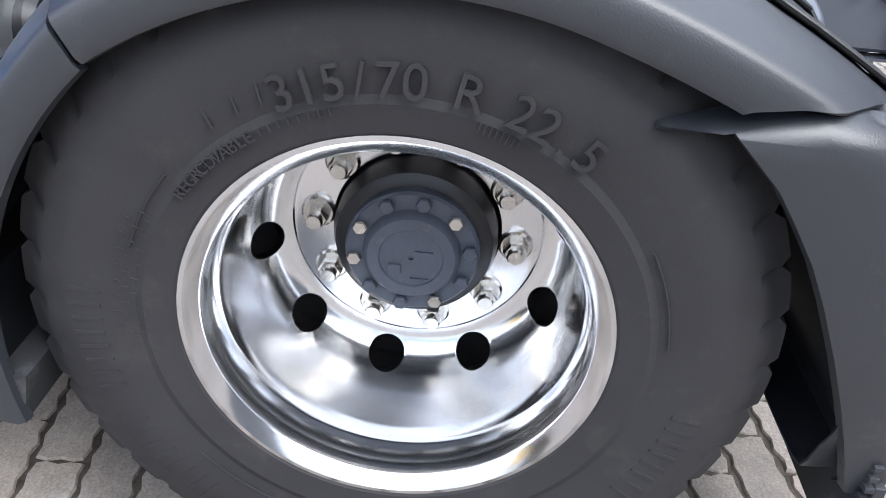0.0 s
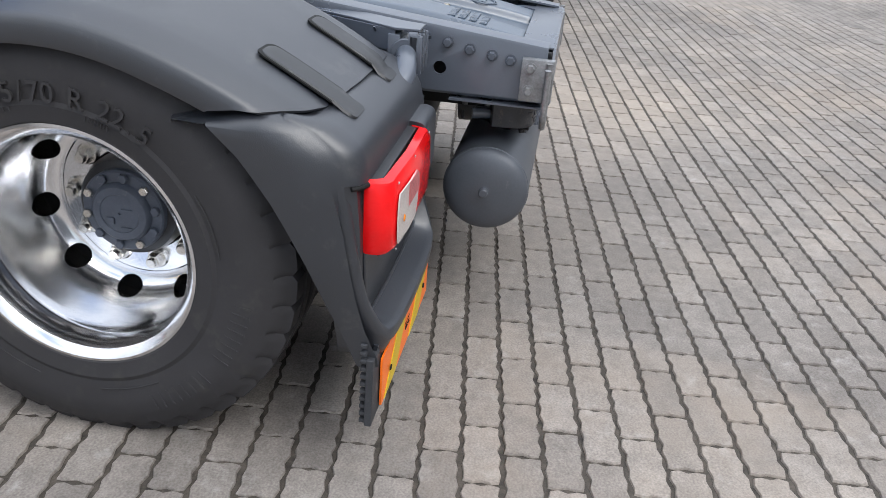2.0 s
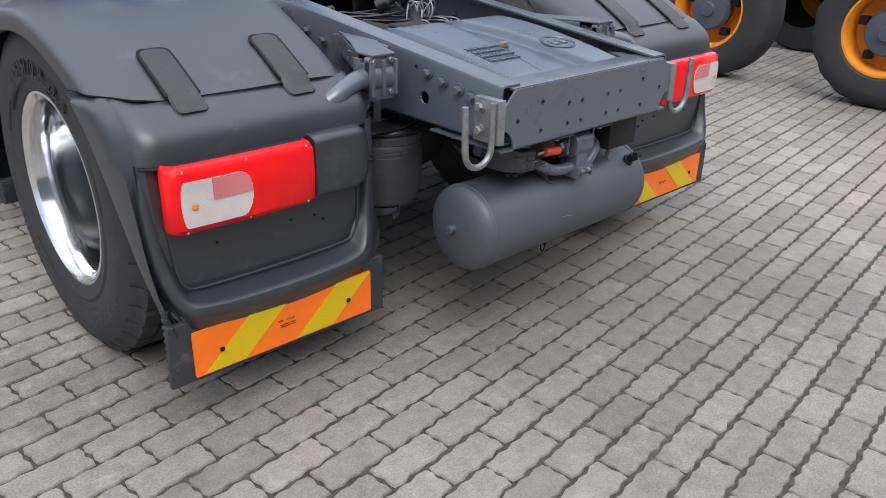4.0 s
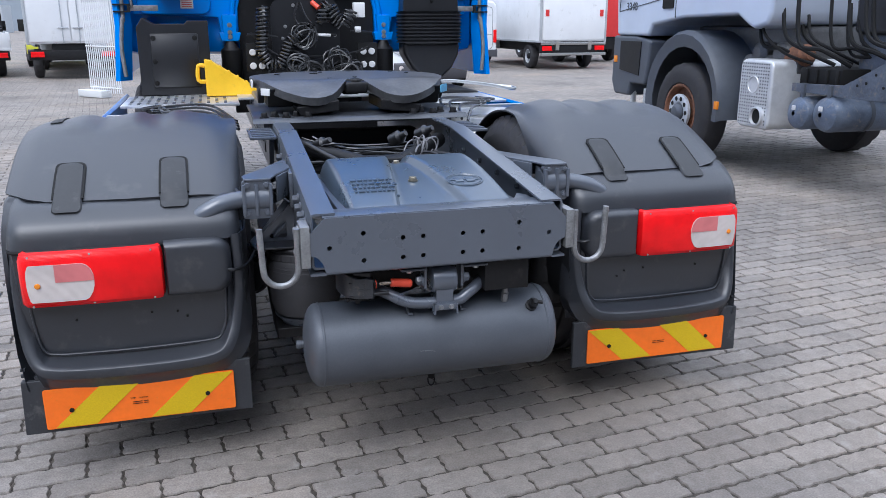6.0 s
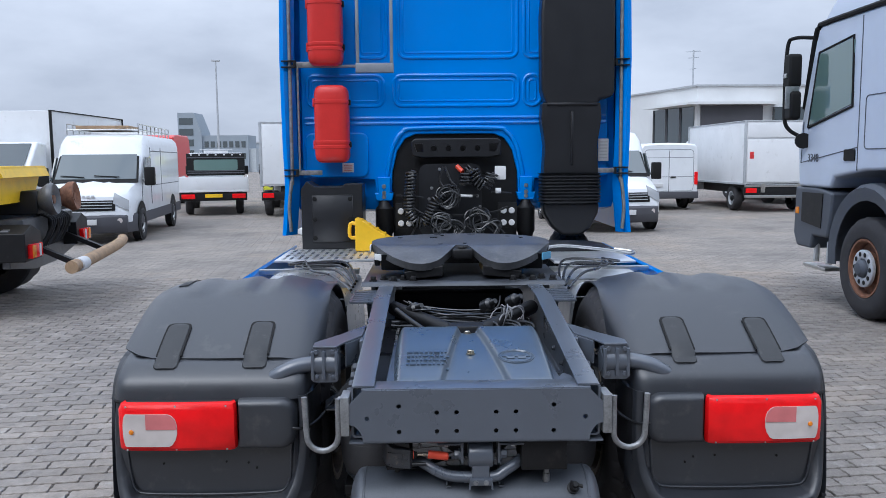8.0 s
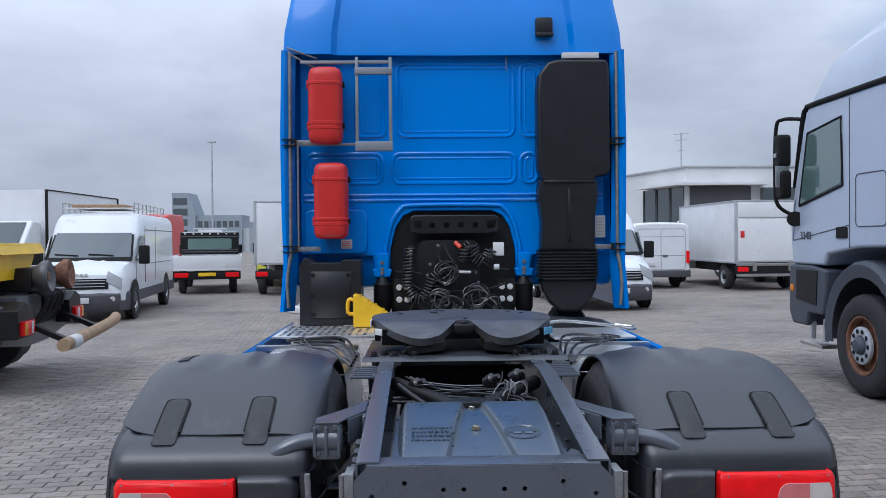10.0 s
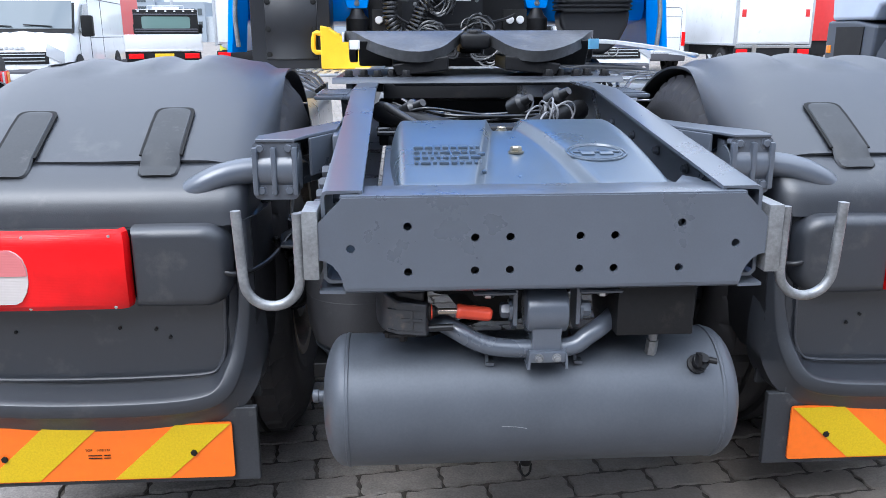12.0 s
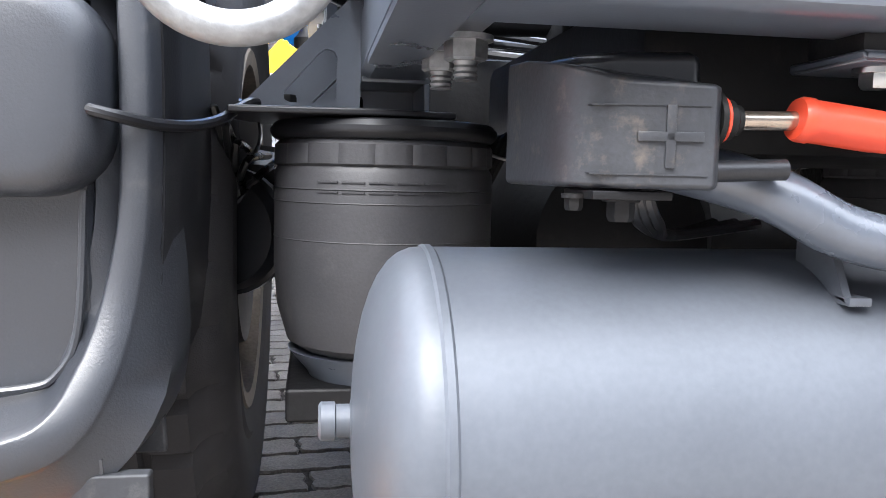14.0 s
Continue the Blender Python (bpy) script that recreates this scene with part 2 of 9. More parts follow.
def paver_mat(name, bricks):
    """Grey concrete pavers: blotches, dust, pores; with laid joints where bricks is set."""
    m = bpy.data.materials.new(name)
    m.use_nodes = True
    N, L = m.node_tree.nodes, m.node_tree.links
    p = N["Principled BSDF"]
    geo = N.new("ShaderNodeNewGeometry")
    big = N.new("ShaderNodeTexNoise")
    big.inputs["Scale"].default_value, big.inputs["Detail"].default_value, big.inputs["Roughness"].default_value = 0.55, 7, 0.62
    L.new(geo.outputs["Position"], big.inputs[0])
    ramp = N.new("ShaderNodeValToRGB")
    e = ramp.color_ramp.elements
    e[0].position, e[0].color = 0.28, (0.145, 0.128, 0.115, 1)
    e[1].position, e[1].color = 0.66, (0.29, 0.252, 0.216, 1)
    mid = e.new(0.48)
    mid.color = (0.228, 0.204, 0.183, 1)
    L.new(big.outputs["Fac"], ramp.inputs[0])
    med = N.new("ShaderNodeTexNoise")
    med.inputs["Scale"].default_value, med.inputs["Detail"].default_value, med.inputs["Roughness"].default_value = 16, 8, 0.7
    L.new(geo.outputs["Position"], med.inputs[0])
    fine = N.new("ShaderNodeTexNoise")
    fine.inputs["Scale"].default_value, fine.inputs["Detail"].default_value = 160, 4
    L.new(geo.outputs["Position"], fine.inputs[0])
    a = N.new("ShaderNodeMix")
    a.data_type, a.blend_type = "RGBA", "OVERLAY"
    a.inputs[0].default_value = 0.55
    L.new(ramp.outputs[0], a.inputs[6])
    L.new(med.outputs["Fac"], a.inputs[7])
    b = N.new("ShaderNodeMix")
    b.data_type, b.blend_type = "RGBA", "OVERLAY"
    b.inputs[0].default_value = 0.6
    L.new(a.outputs[2], b.inputs[6])
    L.new(fine.outputs["Fac"], b.inputs[7])
    # pale scuffs
    sc = N.new("ShaderNodeTexNoise")
    sc.inputs["Scale"].default_value, sc.inputs["Detail"].default_value, sc.inputs["Roughness"].default_value = 7.0, 10, 0.75
    L.new(geo.outputs["Position"], sc.inputs[0])
    sr = N.new("ShaderNodeValToRGB")
    sr.color_ramp.elements[0].position, sr.color_ramp.elements[0].color = 0.56, (0, 0, 0, 1)
    sr.color_ramp.elements[1].position, sr.color_ramp.elements[1].color = 0.72, (0.75, 0.75, 0.75, 1)
    L.new(sc.outputs["Fac"], sr.inputs[0])
    c = N.new("ShaderNodeMix")
    c.data_type = "RGBA"
    L.new(sr.outputs[0], c.inputs[0])
    L.new(b.outputs[2], c.inputs[6])
    c.inputs[7].default_value = (0.4, 0.38, 0.355, 1)
    # sandy patches
    sa = N.new("ShaderNodeTexNoise")
    sa.inputs["Scale"].default_value, sa.inputs["Detail"].default_value, sa.inputs["Roughness"].default_value = 0.42, 9, 0.68
    sm = N.new("ShaderNodeMapping")
    sm.inputs["Location"].default_value = (9.2, 4.4, 0)
    L.new(geo.outputs["Position"], sm.inputs[0])
    L.new(sm.outputs[0], sa.inputs[0])
    sar = N.new("ShaderNodeValToRGB")
    sar.color_ramp.elements[0].position, sar.color_ramp.elements[0].color = 0.52, (0, 0, 0, 1)
    sar.color_ramp.elements[1].position, sar.color_ramp.elements[1].color = 0.68, (0.6, 0.6, 0.6, 1)
    L.new(sa.outputs["Fac"], sar.inputs[0])
    sand = N.new("ShaderNodeMix")
    sand.data_type = "RGBA"
    L.new(sar.outputs[0], sand.inputs[0])
    L.new(c.outputs[2], sand.inputs[6])
    sand.inputs[7].default_value = (0.33, 0.265, 0.205, 1)
    # oil spots
    ol = N.new("ShaderNodeTexNoise")
    ol.inputs["Scale"].default_value, ol.inputs["Detail"].default_value = 1.7, 5
    om = N.new("ShaderNodeMapping")
    om.inputs["Location"].default_value = (3.1, 7.7, 0)
    L.new(geo.outputs["Position"], om.inputs[0])
    L.new(om.outputs[0], ol.inputs[0])
    orr = N.new("ShaderNodeValToRGB")
    orr.color_ramp.elements[0].position, orr.color_ramp.elements[0].color = 0.68, (0, 0, 0, 1)
    orr.color_ramp.elements[1].position, orr.color_ramp.elements[1].color = 0.75, (0.6, 0.6, 0.6, 1)
    L.new(ol.outputs["Fac"], orr.inputs[0])
    d = N.new("ShaderNodeMix")
    d.data_type = "RGBA"
    L.new(orr.outputs[0], d.inputs[0])
    L.new(sand.outputs[2], d.inputs[6])
    d.inputs[7].default_value = (0.09, 0.085, 0.08, 1)
    # darker patch with broken edges on the ground behind the tractor
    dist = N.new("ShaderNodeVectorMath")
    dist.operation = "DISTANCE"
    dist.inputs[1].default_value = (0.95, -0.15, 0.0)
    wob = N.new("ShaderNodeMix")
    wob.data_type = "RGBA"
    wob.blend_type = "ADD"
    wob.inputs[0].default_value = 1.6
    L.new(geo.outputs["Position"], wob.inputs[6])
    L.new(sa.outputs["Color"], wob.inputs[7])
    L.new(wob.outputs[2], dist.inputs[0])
    patch_range = N.new("ShaderNodeMapRange")
    patch_range.inputs[1].default_value, patch_range.inputs[2].default_value, patch_range.inputs[3].default_value, patch_range.inputs[4].default_value = 0.5, 1.5, 0.5, 0.0
    L.new(dist.outputs["Value"], patch_range.inputs[0])
    patch_mix = N.new("ShaderNodeMix")
    patch_mix.data_type = "RGBA"
    L.new(patch_range.outputs[0], patch_mix.inputs[0])
    L.new(d.outputs[2], patch_mix.inputs[6])
    patch_mix.inputs[7].default_value = (0.1, 0.092, 0.084, 1)
    drift_d = N.new("ShaderNodeVectorMath")
    drift_d.operation = "DISTANCE"
    drift_d.inputs[1].default_value = (1.95, -0.75, 0.0)
    squash = N.new("ShaderNodeMapping")
    squash.inputs["Scale"].default_value = (0.62, 1.0, 1.0)
    L.new(wob.outputs[2], squash.inputs[0])
    L.new(squash.outputs[0], drift_d.inputs[0])
    drift_r = N.new("ShaderNodeMapRange")
    drift_r.inputs[1].default_value, drift_r.inputs[2].default_value, drift_r.inputs[3].default_value, drift_r.inputs[4].default_value = 0.25, 1.1, 0.5, 0.0
    L.new(drift_d.outputs["Value"], drift_r.inputs[0])
    drift = N.new("ShaderNodeMix")
    drift.data_type = "RGBA"
    L.new(drift_r.outputs[0], drift.inputs[0])
    L.new(patch_mix.outputs[2], drift.inputs[6])
    drift.inputs[7].default_value = (0.4, 0.325, 0.25, 1)
    last = drift.outputs[2]
    rnd = N.new("ShaderNodeMapRange")
    rnd.inputs[3].default_value, rnd.inputs[4].default_value = 0.84, 1.14
    mul = N.new("ShaderNodeMix")
    mul.data_type, mul.blend_type = "RGBA", "MULTIPLY"
    mul.inputs[0].default_value = 1.0
    if bricks:
        mp = N.new("ShaderNodeMapping")
        mp.inputs["Rotation"].default_value = (0, 0, radians(-LAY))
        L.new(geo.outputs["Position"], mp.inputs[0])
        br = N.new("ShaderNodeTexBrick")
        br.offset = 0.5
        br.inputs["Color1"].default_value = (0.88, 0.88, 0.88, 1)
        br.inputs["Color2"].default_value = (1.1, 1.1, 1.1, 1)
        br.inputs["Mortar"].default_value = (0.26, 0.24, 0.21, 1)
        br.inputs["Scale"].default_value = 1.0
        br.inputs["Mortar Size"].default_value = 0.0055
        br.inputs["Mortar Smooth"].default_value = 0.3
        br.inputs["Brick Width"].default_value, br.inputs["Row Height"].default_value = PL, PW
        L.new(mp.outputs[0], br.inputs[0])
        L.new(br.outputs["Color"], mul.inputs[7])
        bp = N.new("ShaderNodeBump")
        bp.inputs["Strength"].default_value, bp.inputs["Distance"].default_value = 0.5, 0.006
        bp.invert = True
        L.new(br.outputs["Fac"], bp.inputs["Height"])
        L.new(bp.outputs[0], p.inputs["Normal"])
    else:
        oi = N.new("ShaderNodeObjectInfo")
        add = N.new("ShaderNodeMath")
        add.operation = "ADD"
        L.new(geo.outputs["Random Per Island"], add.inputs[0])
        L.new(oi.outputs["Random"], add.inputs[1])
        fr = N.new("ShaderNodeMath")
        fr.operation = "FRACT"
        L.new(add.outputs[0], fr.inputs[0])
        L.new(fr.outputs[0], rnd.inputs[0])
        L.new(rnd.outputs[0], mul.inputs[7])
        bp = N.new("ShaderNodeBump")
        bp.inputs["Strength"].default_value, bp.inputs["Distance"].default_value = 0.7, 0.005
        L.new(med.outputs["Fac"], bp.inputs["Height"])
        L.new(bp.outputs[0], p.inputs["Normal"])
    L.new(last, mul.inputs[6])
    L.new(mul.outputs[2], p.inputs["Base Color"])
    p.inputs["Roughness"].default_value = 0.78
    return m


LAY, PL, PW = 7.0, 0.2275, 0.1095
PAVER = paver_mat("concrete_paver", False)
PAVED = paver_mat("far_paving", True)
JOINT = mat("joint_sand", (0.058, 0.049, 0.04), 0.9, vary=0.6, scale=30, bump=0.004, fine=200, dirt=(0.06, 0.08, 0.03), dirt_amount=0.1)

# ---- mesh helpers ----


def finish(name, bm, material, angle=35):
    bmesh.ops.recalc_face_normals(bm, faces=bm.faces)
    me = bpy.data.meshes.new(name)
    bm.to_mesh(me)
    bm.free()
    for mt in material if isinstance(material, (list, tuple)) else [material]:
        me.materials.append(mt)
    for pl in me.polygons:
        pl.use_smooth = True
    me.set_sharp_from_angle(angle=radians(angle))
    return me


SPLIT = set("moulded_line stay_rod clamp moulded_bar nut_hole arch_lip headlamp roof_lights cap_mark spring_line hose inner_cross_member side_hose cable_loop air_line pale_wire ribbed_hose brake_hose cover_frame embossed_bar plug_hole lens_screw flap_rib battery_cable plate_screw cable_spout tank_lug tank_fitting hydraulic_block hose bar_arm label_print plate_print spring_bolt cover_screw panel_screw mount_screw line_marker skirt_bracket tank_cap warning_sticker maker_mark yellow_stripe white_sticker tank_strap rack_frame dark_bulkhead drop_side tail_gear body_frame tail_door underframe hanging_step".split())


def islands(bm):
    """The loose pieces of a bmesh, each as a bmesh of its own."""
    seen, out = set(), []
    for v0 in bm.verts:
        if v0 in seen:
            continue
        stack, found = [v0], []
        seen.add(v0)
        while stack:
            v = stack.pop()
            found.append(v)
            for e in v.link_edges:
                w = e.other_vert(v)
                if w not in seen:
                    seen.add(w)
                    stack.append(w)
        piece = bmesh.new()
        at = {v: piece.verts.new(v.co) for v in found}
        for fc in {fc for v in found for fc in v.link_faces}:
            piece.faces.new([at[v] for v in fc.verts]).material_index = fc.material_index
        out.append(piece)
    bm.free()
    return out


def part(name, bm, material, parent=None, label="", angle=35, solid=0.0, bevel=0.0):
    if name in SPLIT:
        first = None
        for piece in islands(bm):
            ob = one_part(name, piece, material, parent, label, angle, solid, bevel)
            first = first or ob
        return first
    return one_part(name, bm, material, parent, label, angle, solid, bevel)


def thicken(bm, depth):
    """Give an open sheet a back and closed rims."""
    bmesh.ops.recalc_face_normals(bm, faces=bm.faces)
    bm.normal_update()
    faces, rim = list(bm.faces), [e for e in bm.edges if len(e.link_faces) == 1]
    back = {v: bm.verts.new(v.co - v.normal * depth) for v in list(bm.verts)}
    for fc in faces:
        bm.faces.new([back[v] for v in reversed(fc.verts)]).material_index = fc.material_index
    for e in rim:
        a, b = e.link_loops[0].vert, e.link_loops[0].link_loop_next.vert
        bm.faces.new((b, a, back[a], back[b])).material_index = e.link_faces[0].material_index


def one_part(name, bm, material, parent, label, angle, solid, bevel):
    if solid:
        thicken(bm, solid)
    ob = new(name, finish(name, bm, material, angle))
    ob.parent = parent
    if label:
        ob["label"] = label
    if bevel:
        md = ob.modifiers.new("edges", "BEVEL")
        md.width, md.segments, md.limit_method, md.angle_limit, md.harden_normals = bevel, 2, "ANGLE", radians(40), True
    return ob


def thing(name, label, category, at=(0, 0, 0), group="", turn=0.0):
    ob = new(name)
    ob.empty_display_size = 0.1
    ob.matrix_world = pose(*at, 0, 0, turn)
    return tagged(ob, label, category, group)


def NB():
    return bmesh.new()


def box(bm, x0, x1, y0, y1, z0, z1, bev=0.0, m=None, mi=0):
    r = bmesh.ops.create_cube(bm, size=1)
    vs = r["verts"]
    bmesh.ops.transform(bm, verts=vs, matrix=Matrix.Translation(((x0 + x1) / 2, (y0 + y1) / 2, (z0 + z1) / 2)) @ Matrix.Diagonal((abs(x1 - x0), abs(y1 - y0), abs(z1 - z0), 1)))
    fs = list({fc for v in vs for fc in v.link_faces})
    if bev:
        es = list({e for v in vs for e in v.link_edges})
        rr = bmesh.ops.bevel(bm, geom=es, offset=bev, segments=2, affect="EDGES", profile=0.6)
        fs = rr["faces"] + [fc for fc in fs if fc.is_valid]
    if m is not None:
        bmesh.ops.transform(bm, verts=list({v for fc in fs if fc.is_valid for v in fc.verts}), matrix=m)
    for fc in fs:
        if fc.is_valid:
            fc.material_index = mi
    return fs


def prism(bm, pts, axis, a, b, bev=0.0, mi=0):
    """A polygon of (u, v) points drawn along an axis: x: (y, z), y: (x, z), z: (x, y)."""
    def at(u, v, w):
        return {"x": (w, u, v), "y": (u, w, v), "z": (u, v, w)}[axis]
    lo = [bm.verts.new(at(u, v, a)) for u, v in pts]
    hi = [bm.verts.new(at(u, v, b)) for u, v in pts]
    n = len(pts)
    fs = [bm.faces.new(lo), bm.faces.new(hi[::-1])]
    for i in range(n):
        fs.append(bm.faces.new((lo[i], lo[(i + 1) % n], hi[(i + 1) % n], hi[i])))
    for fc in fs:
        fc.material_index = mi
    if bev:
        bmesh.ops.bevel(bm, geom=list({e for fc in fs for e in fc.edges}), offset=bev, segments=2, affect="EDGES", profile=0.6)
    return fs


def rounded(u0, u1, v0, v1, r, n=4):
    """A rounded rectangle's outline."""
    pts = []
    for cu, cv, a0 in ((u1 - r, v1 - r, 0), (u0 + r, v1 - r, 90), (u0 + r, v0 + r, 180), (u1 - r, v0 + r, 270)):
        for k in range(n + 1):
            a = radians(a0 + 90 * k / n)
            pts.append((cu + r * math.cos(a), cv + r * math.sin(a)))
    return pts


def lathe(bm, prof, o, d, seg=32, mi=0, wobble=None, cap=False):
    """Turn a profile of (radius, height) round the axis d through o."""
    o, d = Vector(o), Vector(d).normalized()
    u = d.orthogonal().normalized() if abs(d.x) < 0.9 else Vector((0, 1, 0))
    w = d.cross(u)
    rings = []
    for k, (r, h) in enumerate(prof):
        ring = []
        for i in range(seg):
            a = 2 * math.pi * i / seg
            rr = r + (wobble(k, i) if wobble else 0)
            ring.append(bm.verts.new(o + d * h + (u * math.cos(a) + w * math.sin(a)) * rr))
        rings.append(ring)
    for p, q in zip(rings, rings[1:]):
        for i in range(seg):
            bm.faces.new((p[i], p[(i + 1) % seg], q[(i + 1) % seg], q[i])).material_index = mi
    if cap:
        bm.faces.new(rings[0][::-1]).material_index = mi
        bm.faces.new(rings[-1]).material_index = mi
    return rings


def rod(bm, a, b, r, seg=12, mi=0, r2=None):
    a, b = Vector(a), Vector(b)
    lathe(bm, [(r, 0), (r if r2 is None else r2, (b - a).length)], a, b - a, seg, mi, cap=True)


def bolt(bm, o, d, r=0.011, h=0.009, mi=0, washer=True):
    o, d = Vector(o), Vector(d).normalized()
    if washer:
        lathe(bm, [(r * 1.35, 0), (r * 1.35, h * 0.3)], o, d, 16, mi, cap=True)
    lathe(bm, [(r, h * 0.3), (r, h * 0.9), (r * 0.85, h * 1.1)], o, d, 6, mi, cap=True)


def pipe(bm, pts, r, seg=10, mi=0, smooth=6, closed=False):
    """A tube along a smoothed line of points."""
    P = [Vector(p) for p in pts]
    if smooth and len(P) > 2:
        Q = []
        for i in range(len(P) - 1):
            p0, p1, p2, p3 = P[max(i - 1, 0)], P[i], P[i + 1], P[min(i + 2, len(P) - 1)]
            for k in range(smooth):
                t = k / smooth
                Q.append(0.5 * ((2 * p1) + (p2 - p0) * t + (2 * p0 - 5 * p1 + 4 * p2 - p3) * t * t + (3 * p1 - p0 - 3 * p2 + p3) * t ** 3))
        Q.append(P[-1])
        P = Q
    prev = None
    n = (P[1] - P[0]).orthogonal().normalized()
    rings = []
    for i, p in enumerate(P):
        d = (P[min(i + 1, len(P) - 1)] - P[max(i - 1, 0)])
        if d.length < 1e-9:
            continue
        d.normalize()
        n = (n - d * n.dot(d))
        n = n.normalized() if n.length > 1e-6 else d.orthogonal().normalized()
        w = d.cross(n)
        rings.append([bm.verts.new(p + (n * math.cos(2 * math.pi * k / seg) + w * math.sin(2 * math.pi * k / seg)) * r) for k in range(seg)])
    for p, q in zip(rings, rings[1:]):
        for k in range(seg):
            bm.faces.new((p[k], p[(k + 1) % seg], q[(k + 1) % seg], q[k])).material_index = mi
    bm.faces.new(rings[0][::-1]).material_index = mi
    bm.faces.new(rings[-1]).material_index = mi


def sheet(bm, rows, mi=0, flip_x=False):
    """A surface through rows of points."""
    s = -1 if flip_x else 1
    vs = [[bm.verts.new((s * p[0], p[1], p[2])) for p in row] for row in rows]
    for a, b in zip(vs, vs[1:]):
        for i in range(len(a) - 1):
            bm.faces.new((a[i], a[i + 1], b[i + 1], b[i])).material_index = mi
    return vs


def mirror(bm):
    bmesh.ops.transform(bm, verts=bm.verts, matrix=Matrix.Diagonal((-1, 1, 1, 1)))
    return bm


def side(bm, s):
    """Things are drawn for the near side (x below 0); s = 1 lays them on the far side."""
    return mirror(bm) if s > 0 else bm


def baked(ob):
    """Lay the modifiers of ob into its mesh."""
    dg = bpy.context.evaluated_depsgraph_get()
    me = bpy.data.meshes.new_from_object(ob.evaluated_get(dg))
    ob.modifiers.clear()
    ob.data = me


def carve(ob, bm):
    """Cut the closed forms of bm out of ob."""
    cut = new("cutter", finish("cutter", bm, DARKM))
    md = ob.modifiers.new("cut", "BOOLEAN")
    md.operation, md.object, md.solver = "DIFFERENCE", cut, "EXACT"
    baked(ob)
    ob.data.set_sharp_from_angle(angle=radians(30))
    bpy.data.objects.remove(cut)


def words(text, size, depth=0.002):
    """Flat letters of the built-in font, in the xy plane, as (mesh data, width)."""
    cu = bpy.data.curves.new("words", "FONT")
    cu.body, cu.size, cu.extrude, cu.align_x, cu.align_y = text, size, depth, "CENTER", "CENTER"
    ob = new("words", cu)
    dg = bpy.context.evaluated_depsgraph_get()
    me = bpy.data.meshes.new_from_object(ob.evaluated_get(dg))
    bpy.data.objects.remove(ob)
    return me


def add_words(bm, text, size, m, depth=0.002):
    me = words(text, size, depth)
    me.transform(m)
    bm.from_mesh(me)
    bpy.data.meshes.remove(me)

# ---- ground ----
bm = NB()
sheet(bm, [[(-400, -400, -0.008), (400, -400, -0.008)], [(-400, 400, -0.008), (400, 400, -0.008)]])
ground = tagged(part("ground", bm, PAVED), "wide yard paved with grey concrete blocks", "ground", kind="structure")

# ---- the blue tractor unit ----
truck = thing("tractor_unit", "blue road tractor with freshly painted dark grey chassis, parked on paving", "truck")
AZ = 0.487  # axle height of a wheel as drawn
AXLE_Y, AXLE_Z, RIM_X, WHEEL_SIZE = 0.033, 0.5345, -1.2925, 1.03


def text_ring(bm, text, size, x, r, a_mid, step, depth=0.0015):
    """Letters standing round the side of a tyre, read from outside; a_mid in degrees from the top towards the rear."""
    n = len(text)
    for i, ch in enumerate(text):
        if ch == " ":
            continue
        a = radians(a_mid + (i - (n - 1) / 2) * step)
        m = Matrix.Translation((x, -r * math.sin(a), AZ + r * math.cos(a))) @ Matrix.Rotation(a, 4, "X") @ Matrix(((0, 0, -1, 0), (-1, 0, 0, 0), (0, 1, 0, 0), (0, 0, 0, 1)))
        add_words(bm, ch, size, m, depth)


def tyre(bm, x_out, width, r=0.503, rim=0.288, seg=240, o=(0, 0, 0), inward=1):
    """A truck tyre; its outer wall at x_out, going inward along x."""
    w = width
    prof = [(rim, 0.022), (rim + 0.012, 0.008), (0.335, 0.000), (0.345, 0.0035), (0.392, -0.006), (0.43, -0.004), (0.436, -0.0005), (0.462, 0.008), (0.478, 0.022), (0.489, 0.034),
            (r, 0.04), (r + 0.002, 0.07), (r + 0.002, 0.086), (r - 0.012, 0.088), (r - 0.012, 0.098), (r + 0.003, 0.1), (r + 0.003, w / 2 - 0.02), (r - 0.012, w / 2 - 0.018), (r - 0.012, w / 2 + 0.018)]
    back = [(a, w - h) for a, h in prof[:17]][::-1]
    full = [(rim + (a - rim) * 1.086 if a > rim else a, h) for a, h in prof + back]

    def lug(k, i):
        edge = k in (8, 9, 10, 11, 12) or k in (len(full) - 13, len(full) - 12, len(full) - 11, len(full) - 10, len(full) - 9)
        return -0.011 if edge and i % 6 == 0 else 0.0
    lathe(bm, full, (x_out, o[1], AZ + o[2]), (inward, 0, 0), seg, wobble=lug)


def flatten(bm):
    """The tyre's foot, pressed flat on the ground."""
    for v in bm.verts:
        if v.co.z < 0.002:
            v.co.z = 0.002 + (v.co.z - 0.002) * 0.05


def set_wheel(bm, s):
    """Brings wheel geometry, drawn round (y 0, z AZ), to its size and place on the axle."""
    m = Matrix.Translation((RIM_X, AXLE_Y, AXLE_Z)) @ Matrix.Diagonal((WHEEL_SIZE,) * 3 + (1,)) @ Matrix.Translation((1.265, 0, -AZ))
    bmesh.ops.transform(bm, matrix=m, verts=bm.verts)
    return side(bm, s)


